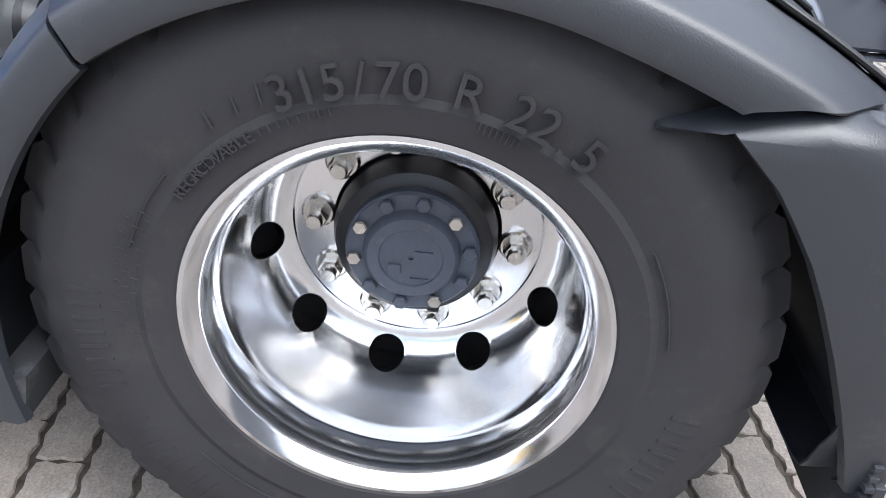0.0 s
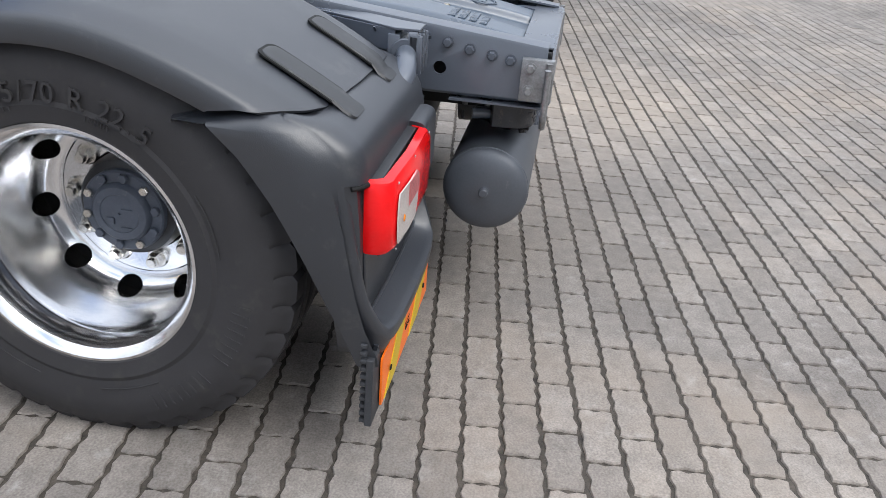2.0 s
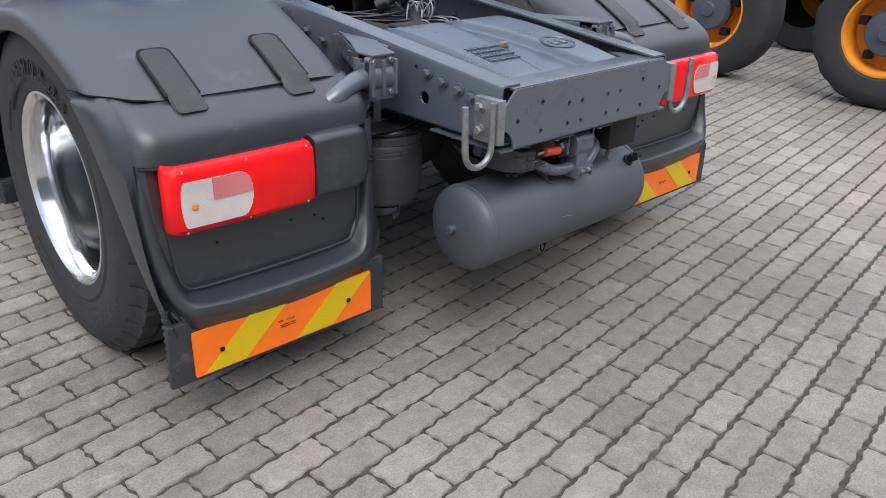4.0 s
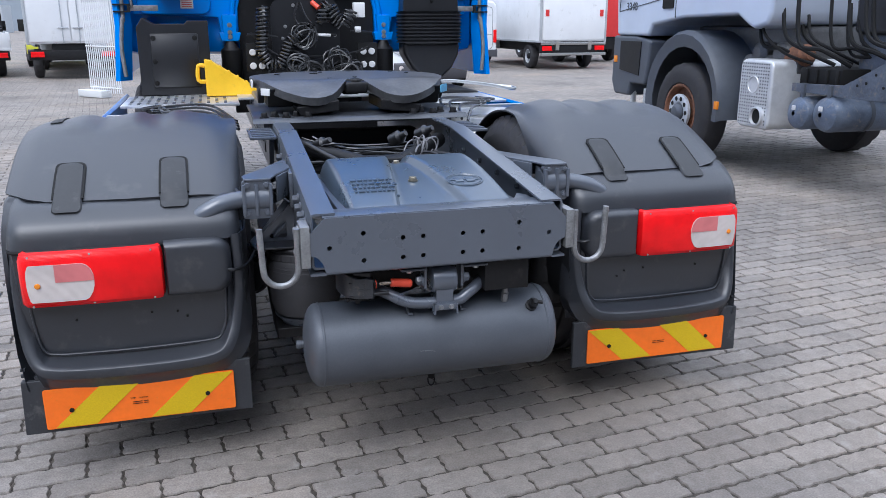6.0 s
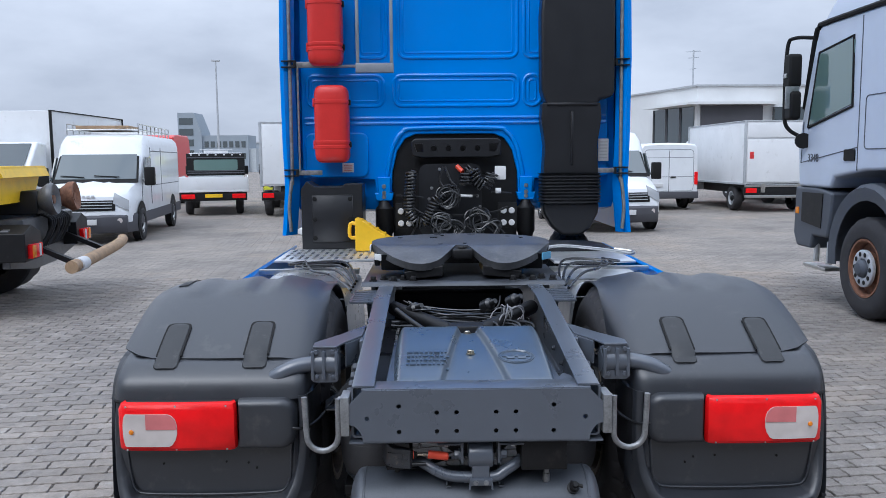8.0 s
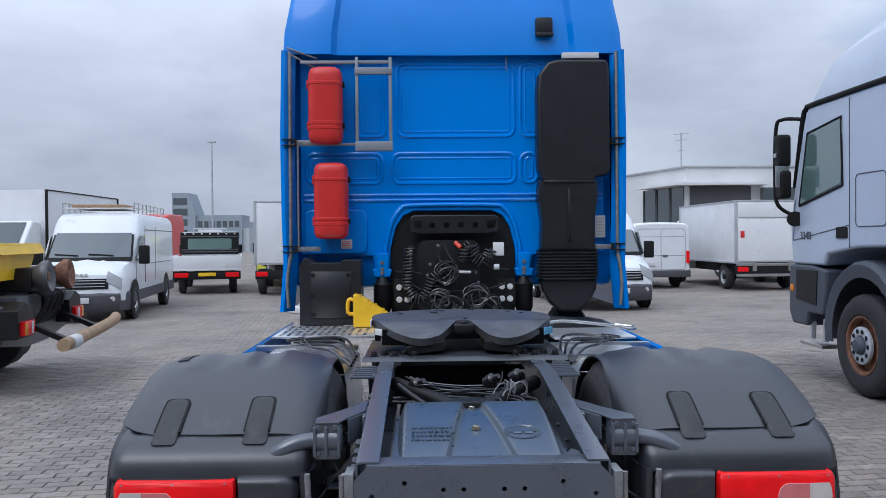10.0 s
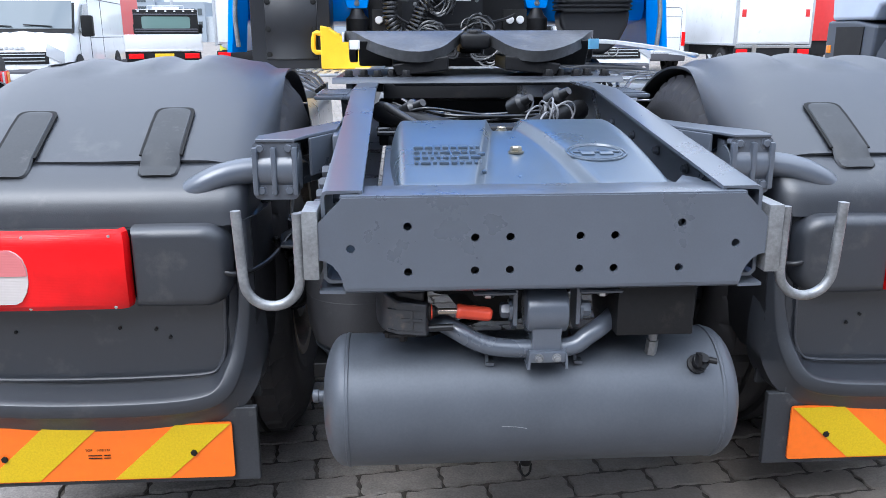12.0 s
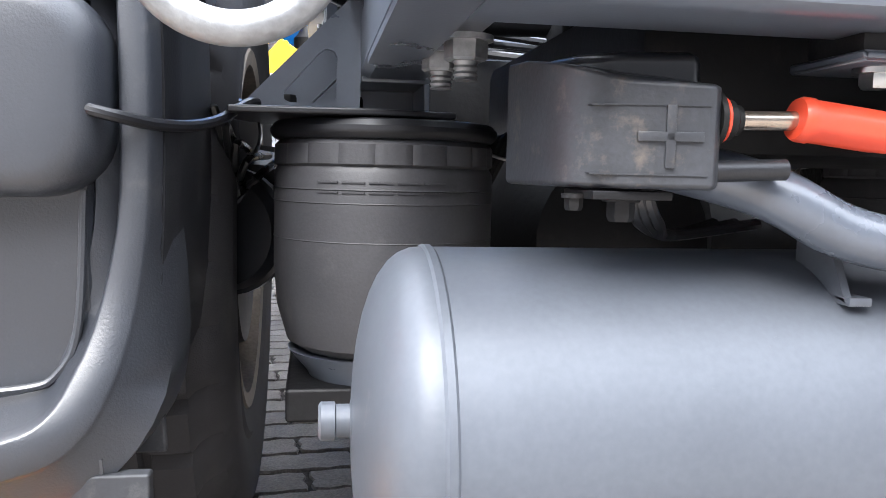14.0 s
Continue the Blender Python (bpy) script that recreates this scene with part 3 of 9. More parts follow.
def dual_wheel(s):
    wh = NB()
    tyre(wh, -1.275, 0.315)
    set_wheel(wh, s)
    flatten(wh)
    wheel = part("wheel_tyre", wh, RUBBER, truck, "black truck tyre with a worn grey sidewall", angle=28)
    # raised marks on the wall
    tx = NB()
    text_ring(tx, "315/70 R 22.5", 0.062, -1.2815, 0.368, 6.6, 4.8, 0.003)
    for a_mid in (-112, 128):  # a maker's word, as plain raised bars
        for k in range(9):
            a = radians(a_mid + (k - 4) * 6.5)
            for r0, r1, da in ((0.395, 0.437, -1.6), (0.395, 0.437, 1.6)):
                aa = a + radians(da)
                if k != 4:
                    rod(tx, (-1.279, -r0 * math.sin(aa), AZ + r0 * math.cos(aa)), (-1.279, -r1 * math.sin(aa), AZ + r1 * math.cos(aa)), 0.004, 4)
    for k in range(8):  # worn marks that cannot be read
        a = radians(15 + 1.2 * k)
        rod(tx, (-1.2775, -0.327 * math.sin(a), AZ + 0.327 * math.cos(a)), (-1.2775, -0.34 * math.sin(a), AZ + 0.34 * math.cos(a)), 0.0012, 4)
        a = radians(-30 + 2.2 * k)
        rod(tx, (-1.2775, -0.33 * math.sin(a), AZ + 0.33 * math.cos(a)), (-1.2775, -0.339 * math.sin(a), AZ + 0.339 * math.cos(a)), 0.0014, 4)
    for a0 in (-37.5, -31.5, -26.5):
        a = radians(a0)
        rod(tx, (-1.278, -0.365 * math.sin(a), AZ + 0.365 * math.cos(a)), (-1.278, -0.402 * math.sin(a + 0.02), AZ + 0.402 * math.cos(a + 0.02)), 0.002, 4)
    text_ring(tx, "REGROOVABLE", 0.022, -1.279, 0.335, -43, 2.1, 0.0016)
    for a0, a1, r in ((-72, -52, 0.362), (-72, -52, 0.43), (60, 84, 0.362), (60, 84, 0.43), (-160, -130, 0.37), (150, 175, 0.37)):
        pts = [(-1.2765, -r * math.sin(radians(a0 + (a1 - a0) * k / 8)), AZ + r * math.cos(radians(a0 + (a1 - a0) * k / 8))) for k in range(9)]
        pipe(tx, pts, 0.0016, 6, smooth=0)
    for k in range(26):  # small moulded bars too worn to read
        a = radians(-95 + k * 1.3)
        r = 0.345 + 0.012 * (k % 3)
        rod(tx, (-1.278, -r * math.sin(a), AZ + r * math.cos(a)), (-1.278, -(r + 0.009) * math.sin(a), AZ + (r + 0.009) * math.cos(a)), 0.001, 4)
    tagged(part("lettering", set_wheel(tx, s), RUBBER, wheel, "raised moulded size marks on tyre wall"), kind="stuff")
    # rim
    rb = NB()
    prof = [(0.285, 0.03), (0.299, 0.018), (0.3, 0.004), (0.297, 0.0), (0.29, -0.001), (0.272, 0.012), (0.2695, 0.016), (0.2665, 0.032), (0.2655, 0.036), (0.2625, 0.042), (0.262, 0.06), (0.2605, 0.066), (0.2605, 0.074), (0.265, 0.084),
            (0.271, 0.12), (0.274, 0.2), (0.273, 0.235), (0.268, 0.262), (0.258, 0.283), (0.244, 0.298), (0.228, 0.306), (0.212, 0.309), (0.208, 0.307), (0.2, 0.308), (0.142, 0.308), (0.14, 0.312),
            (0.14, 0.328), (0.22, 0.33), (0.25, 0.322), (0.275, 0.29), (0.285, 0.26), (0.286, 0.04)]
    lathe(rb, prof + [prof[0]], (-1.265, 0, AZ), (1, 0, 0), 96)
    bmesh.ops.remove_doubles(rb, verts=rb.verts, dist=0.0002)
    rim = part("rim", set_wheel(rb, s), ALLOY, wheel, "polished deep-dish aluminium rim", angle=30)
    holes = NB()
    for k in range(10):
        a = radians(-81 + 36 * k)
        c = Vector((0, math.cos(a), math.sin(a)))
        o = Vector((-1.265 + 0.287, 0, AZ)) + c * 0.256
        d = (Vector((1, 0, 0)) + c * 0.55).normalized()
        lathe(holes, [(0.0325, -0.12), (0.0325, 0.12)], o, d, 24, cap=True)
    carve(rim, set_wheel(holes, s))
    rim.data.materials.clear()
    rim.data.materials.append(ALLOY)
    for k in range(10):
        a = radians(5 + 36 * k)
        c = Vector((-1.265 + 0.308, math.cos(a) * 0.1675, AZ + math.sin(a) * 0.1675))
        nb = NB()
        lathe(nb, [(0.029, 0), (0.029, 0.004), (0.025, 0.008)], c, (-1, 0, 0), 20, cap=True)
        lathe(nb, [(0.021, 0.008), (0.021, 0.028), (0.018, 0.031)], c, (-1, 0, 0), 6, cap=True)
        lathe(nb, [(0.0145, 0.029), (0.0145, 0.041), (0.012, 0.045)], c, (-1, 0, 0), 16, cap=True)
        part("wheel_nut", set_wheel(nb, s), NUT, wheel, angle=25)
    hb = NB()
    lathe(hb, [(0.136, -0.02), (0.136, 0.03), (0.128, 0.055), (0.118, 0.06), (0.1, 0.062)], (-0.957, 0, AZ), (-1, 0, 0), 48, cap=True)
    part("hub_drum", set_wheel(hb, s), HUBBLK, wheel, "glossy black hub drum")
    cp = NB()
    lathe(cp, [(0.108, 0.05), (0.108, 0.078), (0.104, 0.083), (0.079, 0.083), (0.076, 0.094), (0.07, 0.1), (0.052, 0.101), (0.05, 0.098), (0.004, 0.098), (0.003, 0.094)], (-0.957, 0, AZ), (-1, 0, 0), 48, cap=True)
    cap = part("hub_cap", set_wheel(cp, s), HUBP, wheel, "blue-grey painted hub cap", angle=30)
    mk = NB()
    box(mk, -1.06, -1.052, 0.015, 0.035, AZ - 0.03, AZ - 0.012, 0.002)
    box(mk, -1.058, -1.052, -0.035, -0.005, AZ + 0.01, AZ + 0.014, 0.001)
    box(mk, -1.058, -1.052, -0.03, 0.0, AZ - 0.04, AZ - 0.036, 0.001)
    part("cap_mark", set_wheel(mk, s), HUBP, cap)
    for k in range(10):
        a = radians(27 + 36 * k)
        nb = NB()
        bolt(nb, (-0.957 - 0.083, math.cos(a) * 0.093, AZ + math.sin(a) * 0.093), (-1, 0, 0), 0.0125, 0.011, washer=False)
        part("hub_bolt", set_wheel(nb, s), NUT if k % 3 == 0 else HUBP, wheel, angle=25)
    # the inner wheel of the pair
    iw = NB()
    tyre(iw, -0.555, 0.315, inward=-1)
    set_wheel(iw, s)
    flatten(iw)
    inner = part("inner_tyre", iw, RUBBER, truck, "black inner tyre of the pair", angle=28)
    ir = NB()
    lathe(ir, [(0.3, 0.004), (0.297, 0), (0.28, 0.002), (0.272, 0.05), (0.26, 0.12), (0.255, 0.2), (0.15, 0.22), (0.15, 0.24)], (-0.565, 0, AZ), (-1, 0, 0), 64)
    part("inner_rim", set_wheel(ir, s), DULL, inner, "dull brown dirty inner rim", solid=0.006)
    dr = NB()
    lathe(dr, [(0.02, 0.0), (0.19, 0.0), (0.2, 0.03), (0.2, 0.16), (0.21, 0.17), (0.21, 0.19), (0.1, 0.2)], (-0.57, 0, AZ), (-1, 0, 0), 40, cap=True)
    lathe(dr, [(0.07, 0.0), (0.07, 0.13), (0.05, 0.16)], (-0.53, -0.16, AZ + 0.06), (0, -1, 0), 24, cap=True)
    lathe(dr, [(0.078, 0.05), (0.078, 0.065)], (-0.53, -0.16, AZ + 0.06), (0, -1, 0), 24, cap=True)
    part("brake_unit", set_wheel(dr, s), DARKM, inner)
    ch = NB()
    lathe(ch, [(0.02, 0.0), (0.045, 0.0), (0.048, 0.005), (0.048, 0.012), (0.042, 0.014), (0.042, 0.03), (0.046, 0.032), (0.046, 0.06)], (-0.57, -0.37, 0.636), (0, 1, 0), 24, cap=True)
    part("brake_actuator", set_wheel(ch, s), HUBBLK, inner, "glossy black brake cylinder")
    ch = NB()
    lathe(ch, [(0.05, 0.0), (0.07, 0.004), (0.078, 0.02), (0.084, 0.022), (0.084, 0.034), (0.078, 0.036), (0.074, 0.1)], (-0.575, -0.36, 0.51), (0.35, 0.9, 0), 32, cap=True)
    part("brake_chamber", set_wheel(ch, s), HUBBLK, inner, "glossy black brake chamber")
    for k in range(3):
        ch = NB()
        bolt(ch, (-0.575 + 0.055 * math.cos(k * 1.2 + 1.2), -0.366, 0.51 + 0.055 * math.sin(k * 1.2 + 1.2)), (0, -1, 0), 0.011, 0.016)
        part("chamber_bolt", set_wheel(ch, s), BLACKPL, inner)


DULL = mat("dull_alloy", (0.2, 0.165, 0.13), 0.6, metal=0.3, vary=0.3, scale=18, bump=0.0006)
for s in (-1, 1):
    dual_wheel(s)

# --- mudguards ---


ARCH_Y, ARCH_Z = 0.03, 0.369  # centre of the guard's arch


def arc_pt(r, deg, cy=ARCH_Y, cz=ARCH_Z):
    a = radians(deg)
    return cy + r * math.cos(a), cz + r * math.sin(a)


def mudguard(s):
    # cross-section of the crown: (x, radius)
    sec = [(-1.32, 0.648), (-1.336, 0.651), (-1.341, 0.66), (-1.337, 0.69), (-1.335, 0.703), (-1.329, 0.711), (-1.32, 0.7155), (-1.29, 0.729), (-1.28, 0.733), (-1.265, 0.738), (-1.25, 0.7415), (-1.19, 0.748),
           (-0.95, 0.756), (-0.78, 0.76), (-0.7, 0.757), (-0.655, 0.747), (-0.622, 0.729), (-0.602, 0.706), (-0.59, 0.68), (-0.582, 0.64), (-0.578, 0.6)]

    def slant(r):
        """Where the crown ends at the seam: sooner towards its outer edge."""
        ends = [(0.64, 123.2), (0.66, 124.0), (0.675, 125.6), (0.69, 127.4), (0.703, 129.3), (0.72, 131.6), (0.734, 133.6), (0.743, 135.3), (0.748, 136.5), (0.752, 137.2), (1.0, 137.2)]
        for (r0, v0), (r1, v1) in zip(ends, ends[1:]):
            if r <= r1:
                return v0 + (v1 - v0) * (r - r0) / (r1 - r0)
        return 137.2

    def crown(a0, a1, n, grow, skew):
        rows = []
        for i in range(n + 1):
            t = i / n
            row = []
            for x, r in sec:
                k = (x + 1.32) / 0.77  # 0 outside, 1 inside
                a = a0 + ((slant(r) if skew and x < -1 else a1) - a0) * t
                rr = r + grow(a)
                if r < 0.729 and x > -1:  # below its rounded shoulder the inner side is cut away towards the front
                    rr -= (r - 0.729) * (1 - max(0, min(1, (a - 98) / 26)))
                y, z = arc_pt(rr, a)
                row.append((x, y, z))
            rows.append(row)
        return rows

    def fine(rows):
        """More points across, for the ribs of the crown."""
        out = []
        for row in rows:
            r2 = []
            for p, q in zip(row, row[1:]):
                m = 6 if abs(q[0] - p[0]) > 0.1 else 1
                for k in range(m):
                    r2.append(tuple(a + (b - a) * k / m for a, b in zip(p, q)))
            r2.append(row[-1])
            out.append(r2)
        return out

    def swell(a):
        return 0.052 * (max(0, a - 108) / 29) ** 2

    bm = NB()
    rows = fine(crown(56, 137.2, 40, swell, True))
    # pressed ribs over the crown
    for row in rows:
        for i, (x, y, z) in enumerate(row):
            if -1.16 < x < -0.66:
                a = math.degrees(math.atan2(z - ARCH_Z, y - ARCH_Y))
                f = math.sin((x + 1.16) / 0.5 * math.pi * 6)
                lift = 0.0085 * max(-0.5, min(1, f * 2.8)) * max(0, min(1, (a - 70) / 8)) * max(0, min(1, (106 - a) / 2.6))
                u = Vector((y - ARCH_Y, z - ARCH_Z)).normalized()
                row[i] = (x, y + u.x * lift, z + u.y * lift)
    sheet(bm, rows)
    guard = part("mudguard", side(bm, s), GUARD, truck, "matt dark grey plastic mudguard over the rear wheels", solid=0.007, angle=50)
    if s < 0:
        sl = NB()
        sheet(sl, [[(x, *arc_pt(r + 0.009, a)) for x, r in ((-1.242, 0.737), (-1.222, 0.7395), (-1.2, 0.742))] for a in (81, 84, 88, 92, 95.5)])
        part("lid_slot", side(sl, s), DARKM, guard, "dark grip slot in the lid", solid=0.002)
    # front piece
    fr = NB()
    sheet(fr, crown(-3, 55.4, 22, lambda a: -0.0018 * (56 - a) - 0.003, False))
    part("front_piece", side(fr, s), GUARD, guard, solid=0.007, angle=50)
    fl = NB()
    prism(fl, [(0.562, 0.42), (0.608, 0.42), (0.624, 0.338), (0.58, 0.33)], "x", -1.325, -0.6)
    part("front_flap", side(fl, s), FLAP, guard)

    # rear piece: from the seam down to the tail panel
    zs = [0.916, 0.908, 0.896, 0.874, 0.865, 0.856, 0.838, 0.817, 0.79, 0.74, 0.68, 0.6, 0.52, 0.45, 0.4, 0.365, 0.345, 0.335]

    def lerp(tab, z):
        for (z1, v1), (z0, v0) in zip(tab, tab[1:]):
            if z >= z0:
                return v0 + (v1 - v0) * (z - z0) / (z1 - z0) if z <= z1 else v1
        return tab[-1][1]
    rear_y = [(0.916, -0.55), (0.908, -0.575), (0.896, -0.598), (0.874, -0.628), (0.865, -0.638), (0.856, -0.646), (0.838, -0.655), (0.817, -0.66), (0.79, -0.665), (0.7, -0.676), (0.6, -0.68), (0.5, -0.69), (0.42, -0.708), (0.37, -0.728), (0.345, -0.73), (0.335, -0.715)]
    lip_y = [(0.916, -0.36), (0.905, -0.333), (0.835, -0.405), (0.752, -0.465), (0.667, -0.512), (0.564, -0.562), (0.42, -0.624), (0.335, -0.655)]
    lip_x = [(0.916, -1.332), (0.905, -1.34), (0.7, -1.332), (0.5, -1.318), (0.335, -1.29)]
    cor_x = [(0.916, -1.295), (0.8, -1.307), (0.6, -1.305), (0.45, -1.3), (0.335, -1.27)]
    rows = []
    tops = {0: 0.9, 1: 0.9, 2: 0.915, 3: 0.916, 4: 0.916, 5: 0.916, 6: 0.916, 7: 0.916}
    for n, z in enumerate(zs):
        yr, yl, xl, xc = lerp(rear_y, z), lerp(lip_y, z), lerp(lip_x, z), lerp(cor_x, z)
        row = [(xl + 0.02, yl + 0.004, z), (xl, yl, z)]
        row.append((xl - 0.003, yl + (yr - yl) * 0.4, z))
        row.append(((xl + xc - 0.008) / 2 - 0.004, yl + (yr - yl) * 0.72, z))
        for k in range(7):
            a = math.pi / 2 * k / 6
            rad = 0.055
            row.append((xc + rad - rad * math.cos(a) - 0.008 * (1 - k / 6), yr + rad - rad * math.sin(a), z))
        row += [(-1.15, yr, z), (-0.95, yr, z), (-0.72, yr, z)]
        for k in range(5):
            a = math.pi / 2 * k / 4
            rad = 0.05
            row.append((-0.652 + rad * math.sin(a), yr + rad - rad * math.cos(a), z))
        row += [(-0.6, yr + 0.12, z), (-0.6, min(yr + 0.2, -0.47), z)]
        for c, zt in tops.items():
            x, y, zz = row[c]
            ze = min(zz, zt - 0.0025 * n)
            if ze < zz:
                fy = {0: 0.004, 1: 0.0}.get(c)
                y = lerp(lip_y, ze) + fy if fy is not None else lerp(lip_y, ze) + (lerp(rear_y, ze) - lerp(lip_y, ze)) * 0.4 if c == 2 else y
                row[c] = (x, y, ze)
        rows.append(row)
    bm = NB()
    # ledge that runs in under the crown's edge
    lift = [0.0, 0.3, 1.0, 1.0, 1.0, 0.95, 0.85, 0.7, 0.55, 0.45, 0.35] + [0.3] * 20
    rows.insert(0, [(x + 0.01 * w, y + 0.01, z - 0.01 + 0.021 * w) for (x, y, z), w in zip(rows[0], lift)])
    rows.insert(0, [(x + 0.03 * w, y + 0.07, z - 0.002 + 0.004 * w) for (x, y, z), w in zip(rows[0], lift)])
    cut = zs.index(0.79) + 2
    vs = [[bm.verts.new(p) for p in row] for row in rows[:cut + 1]]
    for row in rows[cut + 1:]:
        vs.append([bm.verts.new(p) for p in row[:6]])
    for j in range(len(vs) - 1):
        for i in range(min(len(vs[j]), len(vs[j + 1])) - 1):
            bm.faces.new((vs[j][i], vs[j][i + 1], vs[j + 1][i + 1], vs[j + 1][i]))
    # turned-in edge round the recess
    edge = vs[cut][5:]
    turn = [bm.verts.new((v.co.x, v.co.y + 0.03, v.co.z + 0.004)) for v in edge]
    for i in range(len(edge) - 1):
        bm.faces.new((edge[i], edge[i + 1], turn[i + 1], turn[i]))
    down = [vs[j][5] for j in range(cut, len(vs))]
    turn = [bm.verts.new((v.co.x + 0.012, v.co.y + 0.03, v.co.z)) for v in down]
    for i in range(len(down) - 1):
        bm.faces.new((down[i], down[i + 1], turn[i + 1], turn[i]))
    part("rear_panel", side(bm, s), GUARD, guard, "dark grey moulded tail panel", solid=0.01, angle=50)
    # thin black strip: the shadow line under the panel's edge, put into colour
    gb = NB()
    pipe(gb, [(x, y - 0.001, z - 0.006) for x, y, z in rows[cut][6:14]], 0.0055, 8, smooth=0)
    part("recess_shade_strip", side(gb, s), PRINT, guard, "black strip standing for the shadow under the panel's edge")
    # flared frame round the recess
    uf = NB()
    path = [(-1.298, 0.80, -0.625), (-1.303, 0.72, -0.64), (-1.302, 0.62, -0.655), (-1.295, 0.52, -0.675), (-1.28, 0.45, -0.70), (-1.255, 0.405, -0.718), (-1.21, 0.384, -0.727), (-1.1, 0.376, -0.732), (-0.95, 0.373, -0.734), (-0.8, 0.375, -0.732), (-0.71, 0.384, -0.727),
            (-0.665, 0.405, -0.718), (-0.638, 0.45, -0.70), (-0.626, 0.52, -0.675), (-0.622, 0.62, -0.665), (-0.622, 0.72, -0.662), (-0.624, 0.80, -0.66)]
    fine_path = []
    for i in range(len(path) - 1):
        q0, q1, q2, q3 = (Vector(path[max(0, min(len(path) - 1, i + d))]) for d in (-1, 0, 1, 2))
        for k in range(3):
            u = k / 3
            fine_path.append(tuple(0.5 * (2 * q1 + (q2 - q0) * u + (2 * q0 - 5 * q1 + 4 * q2 - q3) * u * u + (3 * q1 - q0 - 3 * q2 + q3) * u ** 3)))
    path = fine_path + [path[-1]]
    rows, flank = [], []
    for i, (x, z, y) in enumerate(path):
        p0, p1 = path[max(i - 1, 0)], path[min(i + 1, len(path) - 1)]
        d = Vector((p1[0] - p0[0], p1[1] - p0[1])).normalized()
        n = Vector((d.y, -d.x))  # outward
        if n.dot(Vector((x + 0.96, z - 0.62))) < 0:
            n = -n
        flat = min(1, max(0, (0.6 - z) / 0.15))
        e = 0.02 * (1 - flat)
        w = min(1, max(0, (n.x + 0.8) / 0.5))
        leg = [(-0.04, -0.652), (-0.03, y + 0.02), (-0.02, y + 0.005), (-0.013, y + 0.001), (0.0, y), (0.006, y + 0.006), (0.01, y + 0.015), (0.012, y + 0.03), (0.014, -0.6)]
        foot = [(-0.05 + e, -0.655), (-0.033 + e, y + 0.022), (-0.028 + e, y + 0.002), (-0.025 + e, y), (0.004 + e * 0.5, y + 0.002), (0.007 + e * 0.5, y + 0.005), (0.01 + e * 0.5, y + 0.009), (0.05 - e, y + 0.026 + e), (0.056 - e, -0.6)]
        sec = [(a0 + (b0 - a0) * w, a1 + (b1 - a1) * w) for (a0, a1), (b0, b1) in zip(leg, foot)]
        if i > len(path) * 0.72:
            deep = min(1, max(0, (z - 0.42) / 0.06))
            flank.append([(x + n.x * o, yy, z + n.y * o) for o, yy in ((0.023, y + 0.026), (0.03, y + 0.046), (0.034, -0.6), (0.042, -0.6 + 0.14 * deep))])
        rows.append([(x + n.x * o, yy, z + n.y * o) for o, yy in sec])
    sheet(uf, rows)
    part("recess_frame", side(uf, s), GUARD, guard, solid=0.004, angle=55)
    ik = NB()
    sheet(ik, flank)
    part("inner_flank", side(ik, s), BLACKPL, guard, "black inner side of the guard", solid=0.004)
    un = NB()
    sheet(un, [[(-1.27, -0.7, 0.385), (-0.95, -0.705, 0.378), (-0.64, -0.7, 0.385)], [(-1.265, -0.69, 0.33), (-0.95, -0.692, 0.33), (-0.64, -0.69, 0.33)]])
    part("lower_skirt", side(un, s), GUARD, guard, solid=0.01)
    # floor of the recess: its own bowed panel
    pn = NB()
    rows = []
    for i in range(9):
        t = i / 8
        z = 0.80 - 0.41 * t
        y = -0.645 - 0.012 * math.sin(math.pi * t) - (0.02 if t > 0.93 else 0)
        rows.append([(-1.313 + 0.02 * t, y + 0.03, z), (-1.295 + 0.02 * t, y, z), (-1.0, y - 0.004, z), (-0.66, y, z), (-0.64, y + 0.03, z)])
    sheet(pn, rows)
    part("recess_panel", side(pn, s), GUARD, guard, solid=0.006, angle=50)
    rib = NB()
    pipe(rib, [(-1.262, -0.659, 0.62), (-1.25, -0.661, 0.5), (-1.235, -0.663, 0.455), (-1.2, -0.665, 0.44), (-1.08, -0.667, 0.436), (-0.95, -0.668, 0.435), (-0.84, -0.667, 0.436), (-0.72, -0.665, 0.44), (-0.685, -0.663, 0.455), (-0.668, -0.661, 0.5), (-0.662, -0.659, 0.62)], 0.004, 8)
    part("recess_bead", side(rib, s), GUARD, guard)
    sc = NB()
    for x, z in ((-1.13, 0.55), (-0.82, 0.55), (-0.79, 0.53), (-0.9, 0.555)):
        lathe(sc, [(0.004, 0), (0.004, 0.006)], (x, -0.656, z), (0, -1, 0), 10, cap=True)
    part("plug_hole", side(sc, s), PRINT, guard)
    # tail lamp
    lb = NB()
    prism(lb, rounded(-1.262, -0.85, 0.622, 0.79, 0.018), "y", -0.69, -0.62)
    lamp = part("tail_lamp", side(lb, s), BLACKPL, guard, "wide red and clear tail lamp", bevel=0.004)
    ln = NB()
    rows = []
    zl = [0.617, 0.619, 0.632, 0.7, 0.77, 0.788, 0.793]
